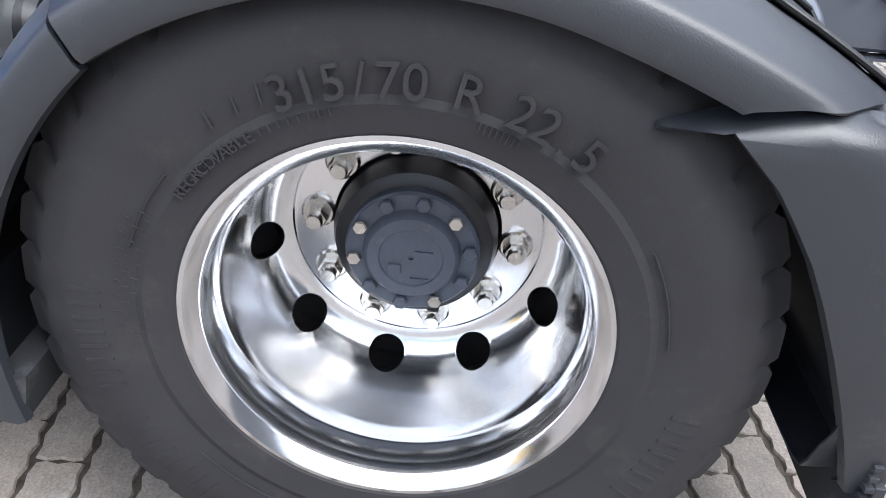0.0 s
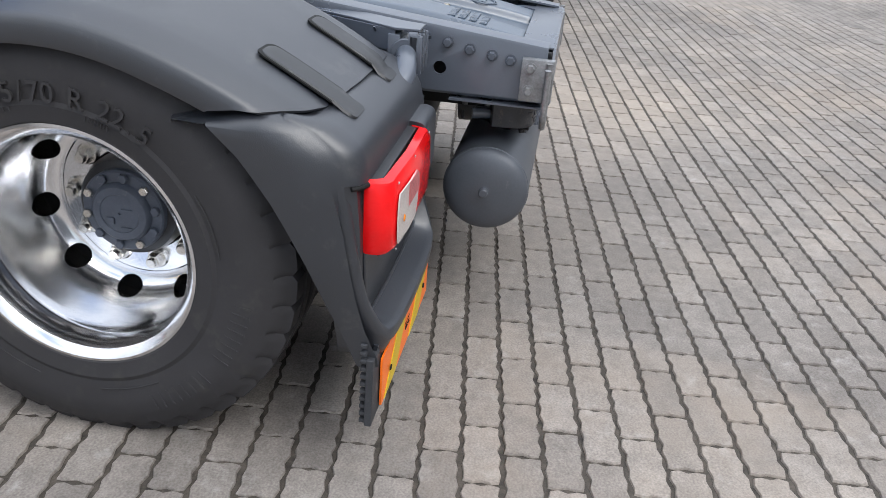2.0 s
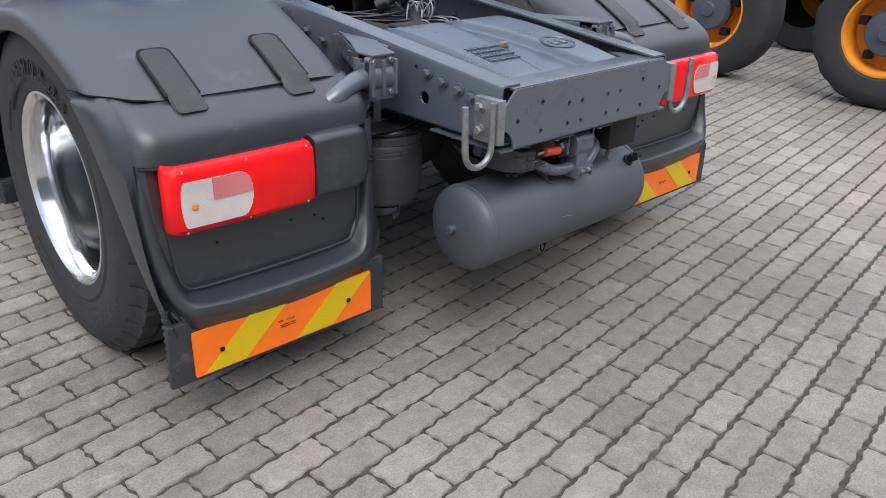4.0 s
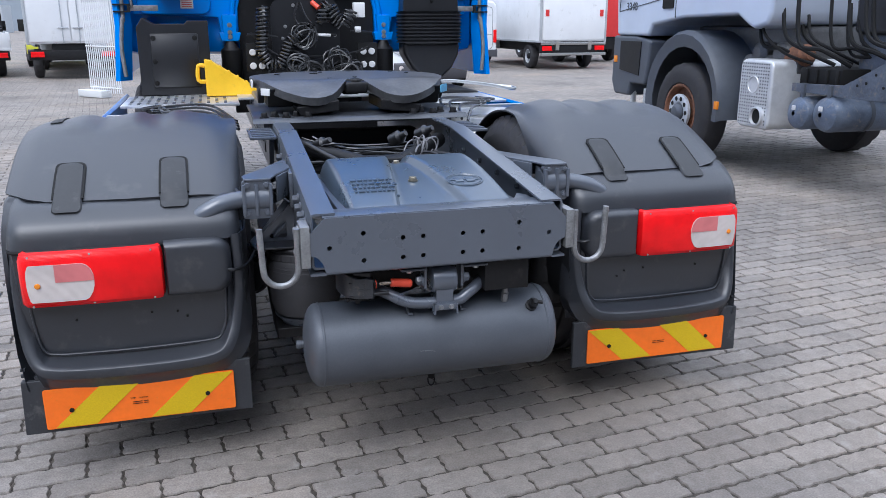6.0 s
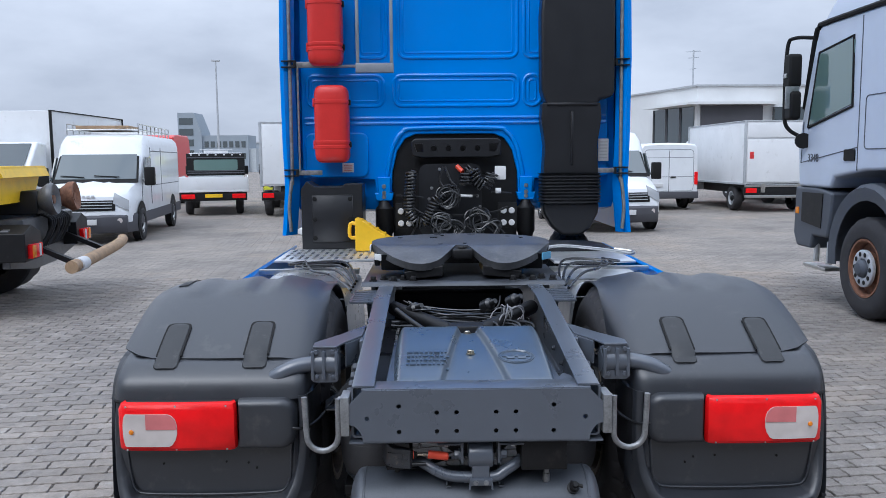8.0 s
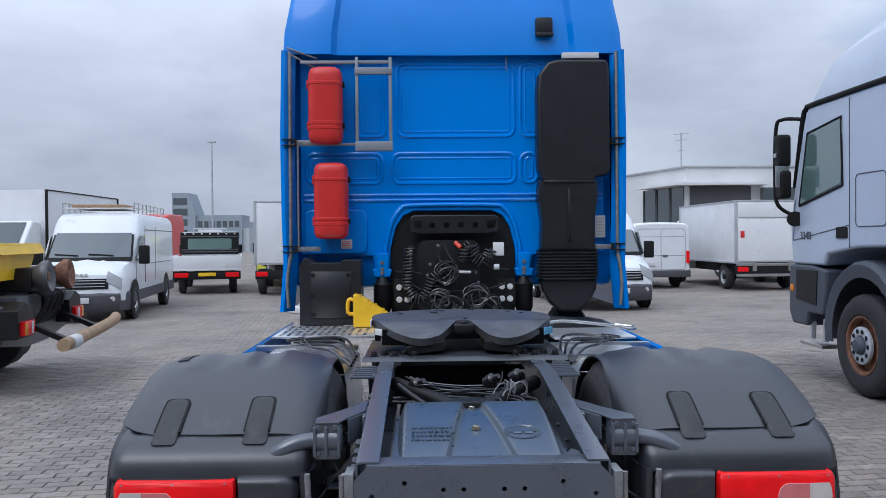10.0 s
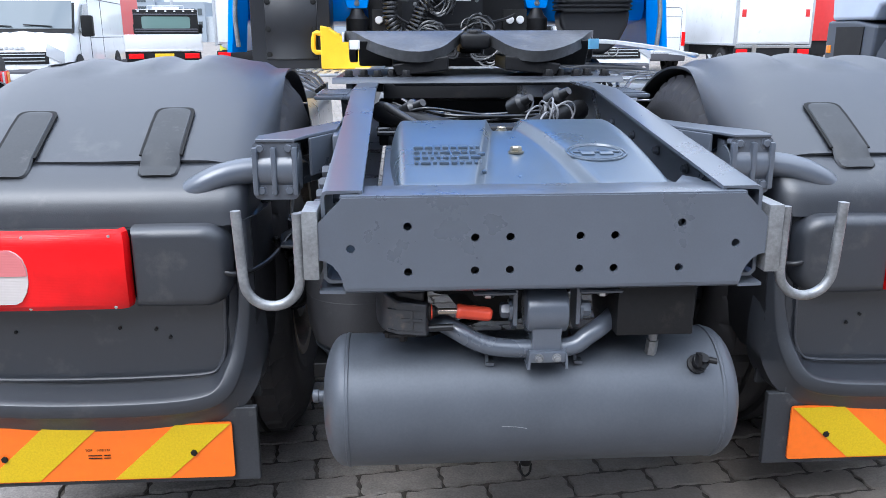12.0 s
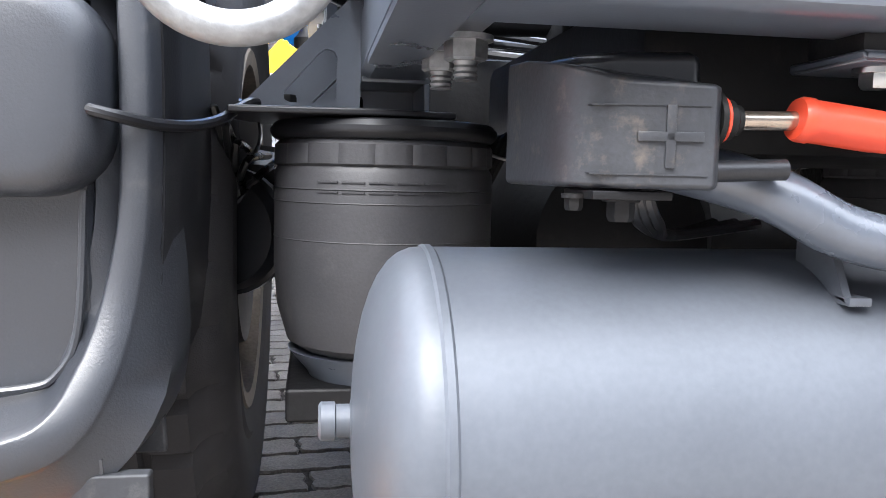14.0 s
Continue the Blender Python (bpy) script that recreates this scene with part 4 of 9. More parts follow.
    for j, z in enumerate(zl):
        dy = (0.03, 0.012, 0.0, -0.003, 0.0, 0.01, 0.03)[j]
        k = (0.014, 0.005, 0.0, 0.0, 0.0, 0.005, 0.014)[j]
        rows.append([(-1.266 + k, -0.655 + dy * 0.3, z), (-1.272 + k, -0.672 + dy * 0.6, z), (-1.27 + k, -0.7 + dy, z), (-1.26 + k, -0.715 + dy, z), (-1.24, -0.722 + dy, z), (-1.05, -0.73 + dy, z), (-0.87, -0.726 + dy, z), (-0.853 - k, -0.718 + dy, z), (-0.848 - k, -0.69 + dy * 0.5, z)])
    sheet(ln, rows)
    part("red_lens", side(ln, s), REDLENS, guard, "glossy red lens", solid=0.004, angle=40)
    wl = NB()
    zc = [0.64, 0.646, 0.665, 0.685, 0.703, 0.72, 0.74, 0.753, 0.759]
    bulge = [-0.012, 0.0, 0.012, 0.018, 0.019, 0.018, 0.012, 0.0, -0.012]
    sheet(wl, [[(-1.24 - b * 0.35, -0.7295, z), (-1.15, -0.7345, z), (-1.071 + b, -0.7352, z)] for z, b in zip(zc, bulge)])
    part("reversing_lens", side(wl, s), WHITELENS, guard, "clear reversing lens", solid=0.003)
    pk = NB()
    sheet(pk, [[(-1.163, -0.7362, z), (-1.11, -0.737, z), (-1.072 + b, -0.7372, z)] for z, b in list(zip(zc, bulge))[4:]])
    part("fog_lens", side(pk, s), PINKLENS, guard, "pinkish lens segment", solid=0.002)
    bl = NB()
    for x, z in ((-1.215, 0.695), ):
        lathe(bl, [(0.009, 0), (0.007, 0.002), (0.0, 0.003)], (x, -0.7355, z), (0, -1, 0), 16)
    part("bulb", side(bl, s), AMBERLENS, guard)
    bs = NB()
    for x, z in ((-1.235, 0.784), (-0.88, 0.784), (-1.235, 0.626), (-0.88, 0.626), (-1.06, 0.784), (-1.06, 0.626)):
        bolt(bs, (x, -0.7235, z), (0, -1, 0), 0.0026, 0.002)
    part("lens_screw", side(bs, s), STEEL, guard)
    # blank module beside the lamp
    mo = NB()
    rings = []
    for y, d in ((-0.62, 0.0), (-0.682, 0.0), (-0.695, 0.003), (-0.703, 0.009), (-0.7075, 0.018), (-0.7085, 0.024), (-0.7088, 0.05)):
        o = rounded(-0.843 + d * 0.3, -0.636 - d, 0.614 + d, 0.797 - d, 0.055 - d * 0.4, 8)
        rings.append([(x if x > -0.79 else -0.843 + d * 0.3, y + (0.012 * max(0, (x + 0.7) / 0.06) ** 2 if x > -0.7 else 0), z) for x, z in o[27:] + o[:18] + o[18:27]])
    vs = [[mo.verts.new(p) for p in ring] for ring in rings]
    for p, q in zip(vs, vs[1:]):
        for i in range(len(p)):
            mo.faces.new((p[i], p[(i + 1) % len(p)], q[(i + 1) % len(p)], q[i]))
    mo.faces.new(vs[-1])
    mo.faces.new(vs[0][::-1])
    bmesh.ops.remove_doubles(mo, verts=mo.verts, dist=0.0002)
    part("blank_module", side(mo, s), GUARD, guard, "smooth dark blank housing", angle=45)
    # flap and warning plate
    fb = NB()
    prism(fb, [(-1.318, 0.185), (-0.6, 0.185), (-0.6, 0.37), (-1.312, 0.37)], "y", -0.7, -0.682)
    prism(fb, [(-0.66, 0.365), (-0.598, 0.365), (-0.602, 0.43), (-0.622, 0.5), (-0.66, 0.5)], "y", -0.63, -0.618)
    flap = part("mud_flap", side(fb, s), FLAP, guard, "ribbed black rubber mud flap", bevel=0.003)
    fr = NB()
    for k in range(11):
        box(fr, -1.312, -1.296, -0.683, -0.668, 0.19 + 0.021 * k, 0.2 + 0.021 * k, 0.002)
    part("flap_rib", side(fr, s), FLAP, guard)
    pl = NB()
    prism(pl, rounded(-1.252, -0.657, 0.2, 0.338, 0.006, 2), "y", -0.7085, -0.7035)
    plate = part("warning_plate", side(pl, s), ORANGER, guard, "orange and yellow striped reflective warning plate")
    st = NB()
    lean = 0.145
    for x0 in (-1.225, -0.93):
        w = 0.125
        q = [(x0, 0.203), (x0 + w, 0.203), (x0 + w + lean, 0.335), (x0 + lean, 0.335)]
        prism(st, q, "y", -0.7105, -0.7088)
    part("yellow_stripe", side(st, s), YELLOWR, guard, "yellow honeycomb reflective stripe")
    pb = NB()
    for x, z in ((-1.171, 0.262), (-0.746, 0.266)):
        bolt(pb, (x, -0.7105, z), (0, -1, 0), 0.008, 0.004, washer=False)
    if s < 0:
        add_words(pb, "TOP", 0.0085, Matrix.Translation((-0.983, -0.7103, 0.2775)) @ Matrix.Rotation(radians(90), 4, "X"), 0.0003)
        add_words(pb, "017012 E4", 0.0068, Matrix.Translation((-0.95, -0.7103, 0.2775)) @ Matrix.Rotation(radians(90), 4, "X"), 0.0003)
    for k in range(2):
        box(pb, -0.985, -0.955, -0.711, -0.709, 0.264 - k * 0.007, 0.2652 - k * 0.007)
        box(pb, -0.95, -0.935, -0.711, -0.709, 0.264 - k * 0.007, 0.2652 - k * 0.007)
    part("plate_screw", side(pb, s), PRINT, guard)
    # rubber straps over the seam
    for xc in (-1.13, -0.802):
        sb, sh = NB(), NB()
        r0 = 0.752 if xc < -1 else 0.7597
        path = [arc_pt(r0 + swell(a) + up, a) for a, up in ((123.2, -0.002), (123.5, -0.001), (124.0, 0.0), (124.8, 0.0), (128.0, 0.0), (132.5, 0.0), (136.5, 0.002))]
        path += [(-0.577, 0.905), (-0.59, 0.898), (-0.6, 0.891), (-0.606, 0.887)]
        wide = (0.022, 0.031, 0.038, 0.0425, 0.0435, 0.0435, 0.0435, 0.0445, 0.0455, 0.043, 0.034)
        rows, low = [], []
        for (y, z), w in zip(path, wide):
            o = Vector((-0.55, 0.83)).normalized() * 0.0085
            rows.append([(xc - w, y + o.x * 0.4, z + o.y * 0.4), (xc - w + 0.004, y + o.x, z + o.y), (xc, y + o.x * 1.12, z + o.y * 1.12), (xc + w - 0.004, y + o.x, z + o.y), (xc + w, y + o.x * 0.4, z + o.y * 0.4)])
            g = o * 0.72
            up = 0.006 if len(low) < 4 else 0.0
            low.append([(xc - w - 0.0045, y + up + g.x, z + up * 0.6 + g.y), (xc, y + up + g.x, z + up * 0.6 + g.y), (xc + w + 0.0045, y + up + g.x, z + up * 0.6 + g.y)])
        sheet(sb, rows)
        strap = part("rubber_strap", side(sb, s), STRAP, guard, "black rubber hold-down strap", solid=0.006, angle=50)
        sheet(sh, low[:7])
        part("strap_slot", side(sh, s), PRINT, strap, "dark slot round the strap", solid=0.004)
    # support tube and clamp on the chassis
    tb = NB()
    pipe(tb, [(-0.5, -0.588, 0.902), (-0.56, -0.592, 0.902), (-0.62, -0.602, 0.898), (-0.665, -0.613, 0.887), (-0.705, -0.617, 0.868), (-0.745, -0.606, 0.842), (-0.77, -0.59, 0.82)], 0.029, 20)
    tube = part("support_tube", side(tb, s), CHASSIS, guard, "grey steel support tube")
    cb = NB()
    prism(cb, rounded(-0.586, -0.487, 0.838, 0.968, 0.014, 3), "y", -0.624, -0.6)
    for x in (-0.586, -0.545, -0.499):
        box(cb, x, x + 0.012, -0.64, -0.6, 0.85, 0.956, 0.004)
    lathe(cb, [(0.041, -0.049), (0.0445, -0.045), (0.0445, 0.045), (0.041, 0.049)], (-0.535, -0.592, 0.902), (1, 0, 0), 32, cap=True)
    box(cb, -0.582, -0.488, -0.575, -0.54, 0.85, 0.955, 0.004)
    part("clamp", side(cb, s), CHASSIS, tube, "two-part bolted steel clamp")
    for x in (-0.569, -0.507):
        for z in (0.953, 0.859):
            nb = NB()
            bolt(nb, (x, -0.624, z), (0, -1, 0), 0.0095, 0.008)
            part("clamp_bolt", side(nb, s), CHASSIS, tube)
    br = NB()
    prism(br, [(-0.578, -0.63), (-0.492, -0.63), (-0.47, -0.56), (-0.413, -0.44), (-0.413, -0.24), (-0.5, -0.42), (-0.582, -0.56)], "z", 0.967, 0.974)
    prism(br, [(-0.578, -0.56), (-0.572, -0.56), (-0.41, -0.24), (-0.416, -0.24)], "z", 0.905, 0.967)
    prism(br, [(-0.47, -0.56), (-0.463, -0.56), (-0.41, -0.44), (-0.416, -0.44)], "z", 0.88, 0.967)
    prism(br, [(-0.53, -0.56), (-0.522, -0.56), (-0.41, -0.34), (-0.418, -0.34)], "z", 0.85, 0.9)
    prism(br, [(-0.57, 0.967), (-0.56, 0.967), (-0.415, 0.86), (-0.425, 0.86)], "y", -0.5, -0.492)
    box(br, -0.42, -0.405, -0.5, -0.22, 0.84, 0.965, 0.003)
    part("support_bracket", side(br, s), CHASSIS, tube, "ribbed cast support bracket", bevel=0.002)
    return guard


for s in (-1, 1):
    mudguard(s)

# --- chassis frame ---
RY0, RY1 = -0.985, 4.2


def rail_z(y):
    """Top of the side rails: falls towards the tail."""
    return 0.925 + (1.035 - 0.925) * min(1, max(0, (y + 0.985) / 1.05))


for s in (-1, 1):
    bm = NB()
    ys = [-0.985, -0.8, -0.5, -0.2, 0.065, 0.6, 2.0, RY1]
    rows = []
    for y in ys:
        zt, zb = rail_z(y), 0.752
        cx = -0.405
        rows.append([(cx + 0.075, y, zt - 0.007), (cx + 0.075, y, zt), (cx + 0.012, y, zt), (cx + 0.003, y, zt - 0.003), (cx, y, zt - 0.012), (cx, y, zb + 0.01), (cx + 0.01, y, zb), (cx + 0.075, y, zb), (cx + 0.075, y, zb + 0.007)])
    sheet(bm, rows)
    rail = part("frame_rail", side(bm, s), CHASSIS, truck, "slate grey painted steel frame rail", solid=0.007, angle=40)
    hb = NB()
    for y, z in ((-0.665, 0.832), ):
        lathe(hb, [(0.02, 0), (0.02, 0.03)], (-0.42, y, z), (1, 0, 0), 20, cap=True)
    for y, z in ((-0.626, 0.918), ):
        lathe(hb, [(0.008, 0), (0.008, 0.03)], (-0.42, y, z), (1, 0, 0), 12, cap=True)
    carve(rail, side(hb, s))
    for y, z in ((-0.686, 0.911), (-0.753, 0.897), (-0.821, 0.886), (-0.877, 0.877), (-0.4, 0.93), (-0.3, 0.94), (-0.15, 0.93), (-0.05, 0.95)):
        nb = NB()
        bolt(nb, (-0.406, y, z), (-1, 0, 0), 0.013, 0.02)
        part("rail_bolt", side(nb, s), BOLTP, rail)
    # small rivet heads inside the far web
    for k in range(9):
        nb = NB()
        bolt(nb, (-0.395, 0.05 - k * 0.11, 0.93 - 0.1 * (k % 2) - k * 0.006), (1, 0, 0), 0.009, 0.012)
        part("rail_bolt", side(nb, s), BOLTP, rail)
    # rope hook
    hp = NB()
    box(hp, -0.438, -0.41, -1.01, -0.913, 0.766, 0.893, 0.003)
    hook = part("rope_hook", side(hp, s), GALV, truck, "galvanised steel rope hook with worn zinc")
    hk = NB()
    pts = [(-0.447, -0.995, 0.887)]
    pts += [(-0.447, -0.995, 0.78)]
    for k in range(9):
        a = math.pi * k / 8
        pts.append((-0.498 + 0.051 * math.cos(a), -0.995, 0.765 - 0.051 * math.sin(a)))
    pts += [(-0.551, -0.995, 0.8), (-0.555, -0.995, 0.893)]
    pipe(hk, pts, 0.0095, 14, smooth=4)
    part("hook_bar", side(hk, s), GALV, hook, "bent galvanised round bar")
    for z in (0.866, 0.799):
        nb = NB()
        bolt(nb, (-0.438, -0.94, z), (-1, 0, 0), 0.013, 0.014)
        part("hook_bolt", side(nb, s), GALV, hook)

# rear cross-member with its bolt holes
bm = NB()
corner = [(0.412, 0.802), (0.4, 0.8), (0.387, 0.792), (0.377, 0.779), (0.37, 0.764), (0.367, 0.748)]
prism(bm, [(-0.365, 0.915), (0.365, 0.915), (0.412, 0.868)] + corner + [(-x, z) for x, z in corner[::-1]] + [(-0.412, 0.868)], "y", -1.006, -0.998)
prism(bm, [(-0.412, -1.0), (-0.365, -1.004), (-0.365, -0.7), (-0.412, -0.7)], "z", 0.737, 0.743)
prism(bm, [(0.412, -1.0), (0.365, -1.004), (0.365, -0.7), (0.412, -0.7)], "z", 0.737, 0.743)
box(bm, -0.37, 0.37, -1.0, -0.9, 0.911, 0.918, 0.002)
prism(bm, [(-0.33, -0.905), (-0.33, -0.85), (-0.31, -0.82), (-0.27, -0.9), (-0.2, -0.905)], "z", 0.9105, 0.9165)
prism(bm, [(0.33, -0.905), (0.33, -0.85), (0.31, -0.82), (0.27, -0.9), (0.2, -0.905)], "z", 0.9105, 0.9165)
prism(bm, [(-1.006, 0.748), (-1.0045, 0.742), (-1.0, 0.7378), (-0.993, 0.736), (-0.93, 0.736), (-0.93, 0.743), (-0.99, 0.743), (-0.998, 0.748)], "x", -0.366, 0.366)
cross = part("rear_cross_member", bm, CHASSIS, truck, "slate grey rear cross-member with bolt holes", angle=20)
hb = NB()
for x, z in ((0.353, 0.822), (0.25, 0.862), (0.25, 0.777), (0.128, 0.84), (0.064, 0.84), (0.128, 0.778), (0.064, 0.778)):
    for q in (-1, 1):
        lathe(hb, [(0.0078, 0), (0.0078, 0.04)], (q * x, -1.02, z), (0, 1, 0), 16, cap=True)
carve(cross, hb)
for q in (-1, 1):
    for x, y in ((0.345, -0.815), (0.353, -0.745)):
        nb = NB()
        lathe(nb, [(0.021, 0), (0.021, 0.004)], (q * x, y, 0.746), (0, 0, -1), 20, cap=True)
        lathe(nb, [(0.0165, 0.004), (0.0165, 0.017), (0.0145, 0.019)], (q * x, y, 0.746), (0, 0, -1), 6, cap=True)
        lathe(nb, [(0.0095, 0.017)] + [(0.0095 - 0.0012 * (k % 2), 0.02 + 0.0022 * k) for k in range(7)], (q * x, y, 0.746), (0, 0, -1), 14, cap=True)
        part("corner_bolt", nb, GALV, cross, "zinc-plated bolt end")

# air tank slung below
bm = NB()
end = [(0.138 * (1 - t ** 2.3) ** (1 / 2.3), 0.381 + 0.05 * t) for t in (0.0, 0.15, 0.3, 0.45, 0.6, 0.72, 0.82, 0.9, 0.95, 0.985, 0.999)]
L = [(r, -h) for r, h in end][::-1] + [(0.14, -0.379), (0.14, -0.374), (0.138, -0.372), (0.138, 0.372), (0.14, 0.374), (0.14, 0.379)] + end
TY, TZ = -0.837, 0.45
lathe(bm, L, (0.002, TY, TZ), (1, 0, 0), 64, cap=True)
tank = part("air_tank", bm, TANKP, truck, "grey painted cylindrical air tank", angle=25)
bm = NB()
lathe(bm, [(0.02, 0), (0.02, 0.008), (0.0125, 0.01), (0.0125, 0.02), (0.0145, 0.021), (0.0145, 0.031), (0.012, 0.033)], (-0.42, TY, TZ + 0.008), (-1, 0, 0), 18, cap=True)
part("tank_plug", bm, TANKP, tank, "threaded tank plug")
bm = NB()
lathe(bm, [(0.02, 0), (0.02, 0.006), (0.013, 0.008), (0.013, 0.02), (0.016, 0.021), (0.016, 0.03), (0.009, 0.032), (0.009, 0.044)], (0.326, -0.936, 0.552), (0.05, -0.75, 0.62), 16, cap=True)
box(bm, 0.312, 0.32, -0.982, -0.962, 0.565, 0.59, 0.002)
rod(bm, (0.33, -0.957, 0.573), (0.353, -0.967, 0.571), 0.007)
part("drain_valve", bm, DARKM, tank, "small dark drain valve")
bm = NB()
for x in (0.24,):
    rod(bm, (x, TY - 0.07, TZ + 0.118), (x, TY - 0.078, TZ + 0.15), 0.012, 6)
    rod(bm, (x, TY - 0.078, TZ + 0.15), (x, TY - 0.08, TZ + 0.17), 0.009, 12)
    rod(bm, (x, TY - 0.08, TZ + 0.165), (x + 0.012, TY - 0.05, TZ + 0.19), 0.007, 10)
part("tank_fitting", bm, GALV, tank, "air line fittings")
bm = NB()
for x in (-0.096, 0.081):
    prism(bm, [(-0.93, 0.561), (-0.905, 0.608), (-0.87, 0.608), (-0.87, 0.575)], "x", x - 0.003, x + 0.003)
    box(bm, x - 0.003, x + 0.014, -0.935, -0.905, 0.559, 0.565, 0.001)
part("tank_lug", bm, TANKP, tank)
bm = NB()
rod(bm, (0.0, TY - 0.01, TZ - 0.135), (0.0, TY - 0.01, TZ - 0.16), 0.012, 12)
pipe(bm, [(-0.012, TY - 0.01, TZ - 0.16), (-0.01, TY - 0.01, TZ - 0.18), (0.0, TY - 0.01, TZ - 0.19), (0.01, TY - 0.01, TZ - 0.18), (0.012, TY - 0.01, TZ - 0.16)], 0.0025, 6)
part("drain_ring", bm, PRINT, tank)

bm = NB()
pipe(bm, [(-0.07, -0.9752, 0.447), (-0.04, -0.9752, 0.445), (-0.02, -0.9748, 0.441)], 0.0006, 5)
part("paint_scratch", bm, GALV, tank, "thin pale scratch in the paint")
# stabiliser bar, bush, brackets
bm = NB()
pipe(bm, [(-0.265, -0.76, 0.66), (-0.24, -0.85, 0.66), (-0.166, -0.925, 0.638), (-0.11, -0.94, 0.61), (-0.05, -0.945, 0.6), (0.06, -0.945, 0.6), (0.1, -0.94, 0.62), (0.135, -0.925, 0.638), (0.17, -0.88, 0.648), (0.2, -0.8, 0.655), (0.26, -0.6, 0.67)], 0.0185, 20)
bar = part("stabiliser_bar", bm, CHASSIS, truck, "grey painted bent stabiliser bar")
BX = 0.016
bm = NB()
lathe(bm, [(0.03, -0.042), (0.043, -0.04), (0.0445, -0.036), (0.0445, 0.036), (0.043, 0.04), (0.03, 0.042)], (BX, -0.935, 0.676), (1, 0, 0), 36, cap=True)
prism(bm, [(BX - 0.036, 0.672), (BX + 0.036, 0.672), (BX + 0.028, 0.63), (BX + 0.03, 0.6), (BX - 0.03, 0.6), (BX - 0.028, 0.63)], "y", -0.968, -0.9)
part("bush_housing", bm, CHASSIS, bar, "round bearing housing", bevel=0.004)
bm = NB()
box(bm, BX - 0.036, BX + 0.036, -0.982, -0.964, 0.582, 0.604, 0.004)
prism(bm, [(BX - 0.04, 0.57), (BX - 0.034, 0.57), (BX - 0.034, 0.6), (BX - 0.037, 0.604)], "y", -0.985, -0.9)
prism(bm, [(BX + 0.04, 0.57), (BX + 0.034, 0.57), (BX + 0.034, 0.6), (BX + 0.037, 0.604)], "y", -0.985, -0.9)
part("bar_clamp", bm, CHASSIS, bar)
for x in (BX - 0.017, BX + 0.017):
    bm = NB()
    bolt(bm, (x, -0.982, 0.593), (0, -1, 0), 0.0065, 0.008)
    part("clamp_bolt", bm, GALV, bar)
for q in (-1, 1):
    bm = NB()
    x = BX + q * 0.061
    pts = [(-0.958, 0.724), (-0.9, 0.724), (-0.9, 0.65), (-0.925, 0.632), (-0.955, 0.65)]
    prism(bm, pts, "x", x - 0.0045, x + 0.0045)
    box(bm, min(x, x + q * 0.082), max(x, x + q * 0.082), -0.972, -0.89, 0.717, 0.724, 0.002)
    part("hanger_bracket", bm, CHASSIS, bar, "bent steel hanger bracket", bevel=0.002)
    bm = NB()
    bolt(bm, (x + q * 0.005, -0.935, 0.676), (q, 0, 0), 0.016, 0.02)
    part("pivot_bolt", bm, CHASSIS, bar)
    bm = NB()
    bolt(bm, (x + q * 0.05, -0.94, 0.717), (0, 0, -1), 0.011, 0.012)
    part("pivot_bolt", bm, STEEL, bar)
    bm = NB()
    box(bm, x + min(0.03 * q, 0.075 * q), x + max(0.03 * q, 0.075 * q), -0.96, -0.9, 0.724, 0.747, 0.003)
    part("hanger_spacer", bm, DARKM, bar)

# battery isolator box with its red key
bm = NB()
plan = [(-0.316, -0.83), (-0.313, -0.875), (-0.304, -0.914), (-0.292, -0.938), (-0.272, -0.955), (-0.219, -0.966), (-0.212, -0.962), (-0.212, -0.81)]
prism(bm, plan, "z", 0.636, 0.703)
for v in bm.verts:  # the upper edge climbs towards its rounded end
    if v.co.z > 0.7:
        v.co.z += 0.022 * max(0, (-0.272 - v.co.x) / 0.044) ** 1.3 - 0.05 * max(0, v.co.x + 0.272)
ISOPL = mat("scuffed_box_plastic", (0.03, 0.032, 0.037), 0.42, spec=0.6, vary=0.3, scale=22, bump=0.0004, fine=260, dirt=(0.12, 0.1, 0.08), dirt_amount=0.3)
iso = part("isolator_box", bm, ISOPL, truck, "black plastic battery isolator box", bevel=0.005)
bm = NB()
prism(bm, [(-0.306, -0.83), (-0.302, -0.88), (-0.292, -0.912), (-0.268, -0.938), (-0.226, -0.948), (-0.217, -0.945), (-0.217, -0.81)], "z", 0.69, 0.722)
part("isolator_cap", bm, HUBBLK, iso, "glossy black rounded cap", bevel=0.008)
bm = NB()
for z in (0.6445, 0.6865):
    prism(bm, [(-0.29, -0.9475), (-0.272, -0.9562), (-0.222, -0.9667), (-0.222, -0.96), (-0.29, -0.94)], "z", z, z + 0.001)
part("moulded_line", bm, ISOPL, iso)
bm = NB()
M = Matrix.Translation((-0.2445, -0.9612, 0.668)) @ Matrix.Rotation(radians(-12), 4, "Z")
box(bm, -0.003, 0.003, -0.002, 0.002, -0.019, 0.019, 0.0008, M)
box(bm, -0.02, 0.02, -0.002, 0.002, -0.003, 0.003, 0.0008, M)
part("plus_mark", bm, ISOPL, iso, "moulded plus mark")
bm = NB()
lathe(bm, [(0.017, 0), (0.018, 0.003), (0.014, 0.005)], (-0.2125, -0.948, 0.68), (1, 0, 0), 24, cap=True)
lathe(bm, [(0.0115, 0.006), (0.0125, 0.008), (0.0125, 0.0125), (0.0095, 0.015), (0.0095, 0.018)], (-0.2125, -0.948, 0.68), (1, 0, 0), 20, cap=True)
part("key_collar", bm, PRINT, iso, "black collar of the key")
bm = NB()
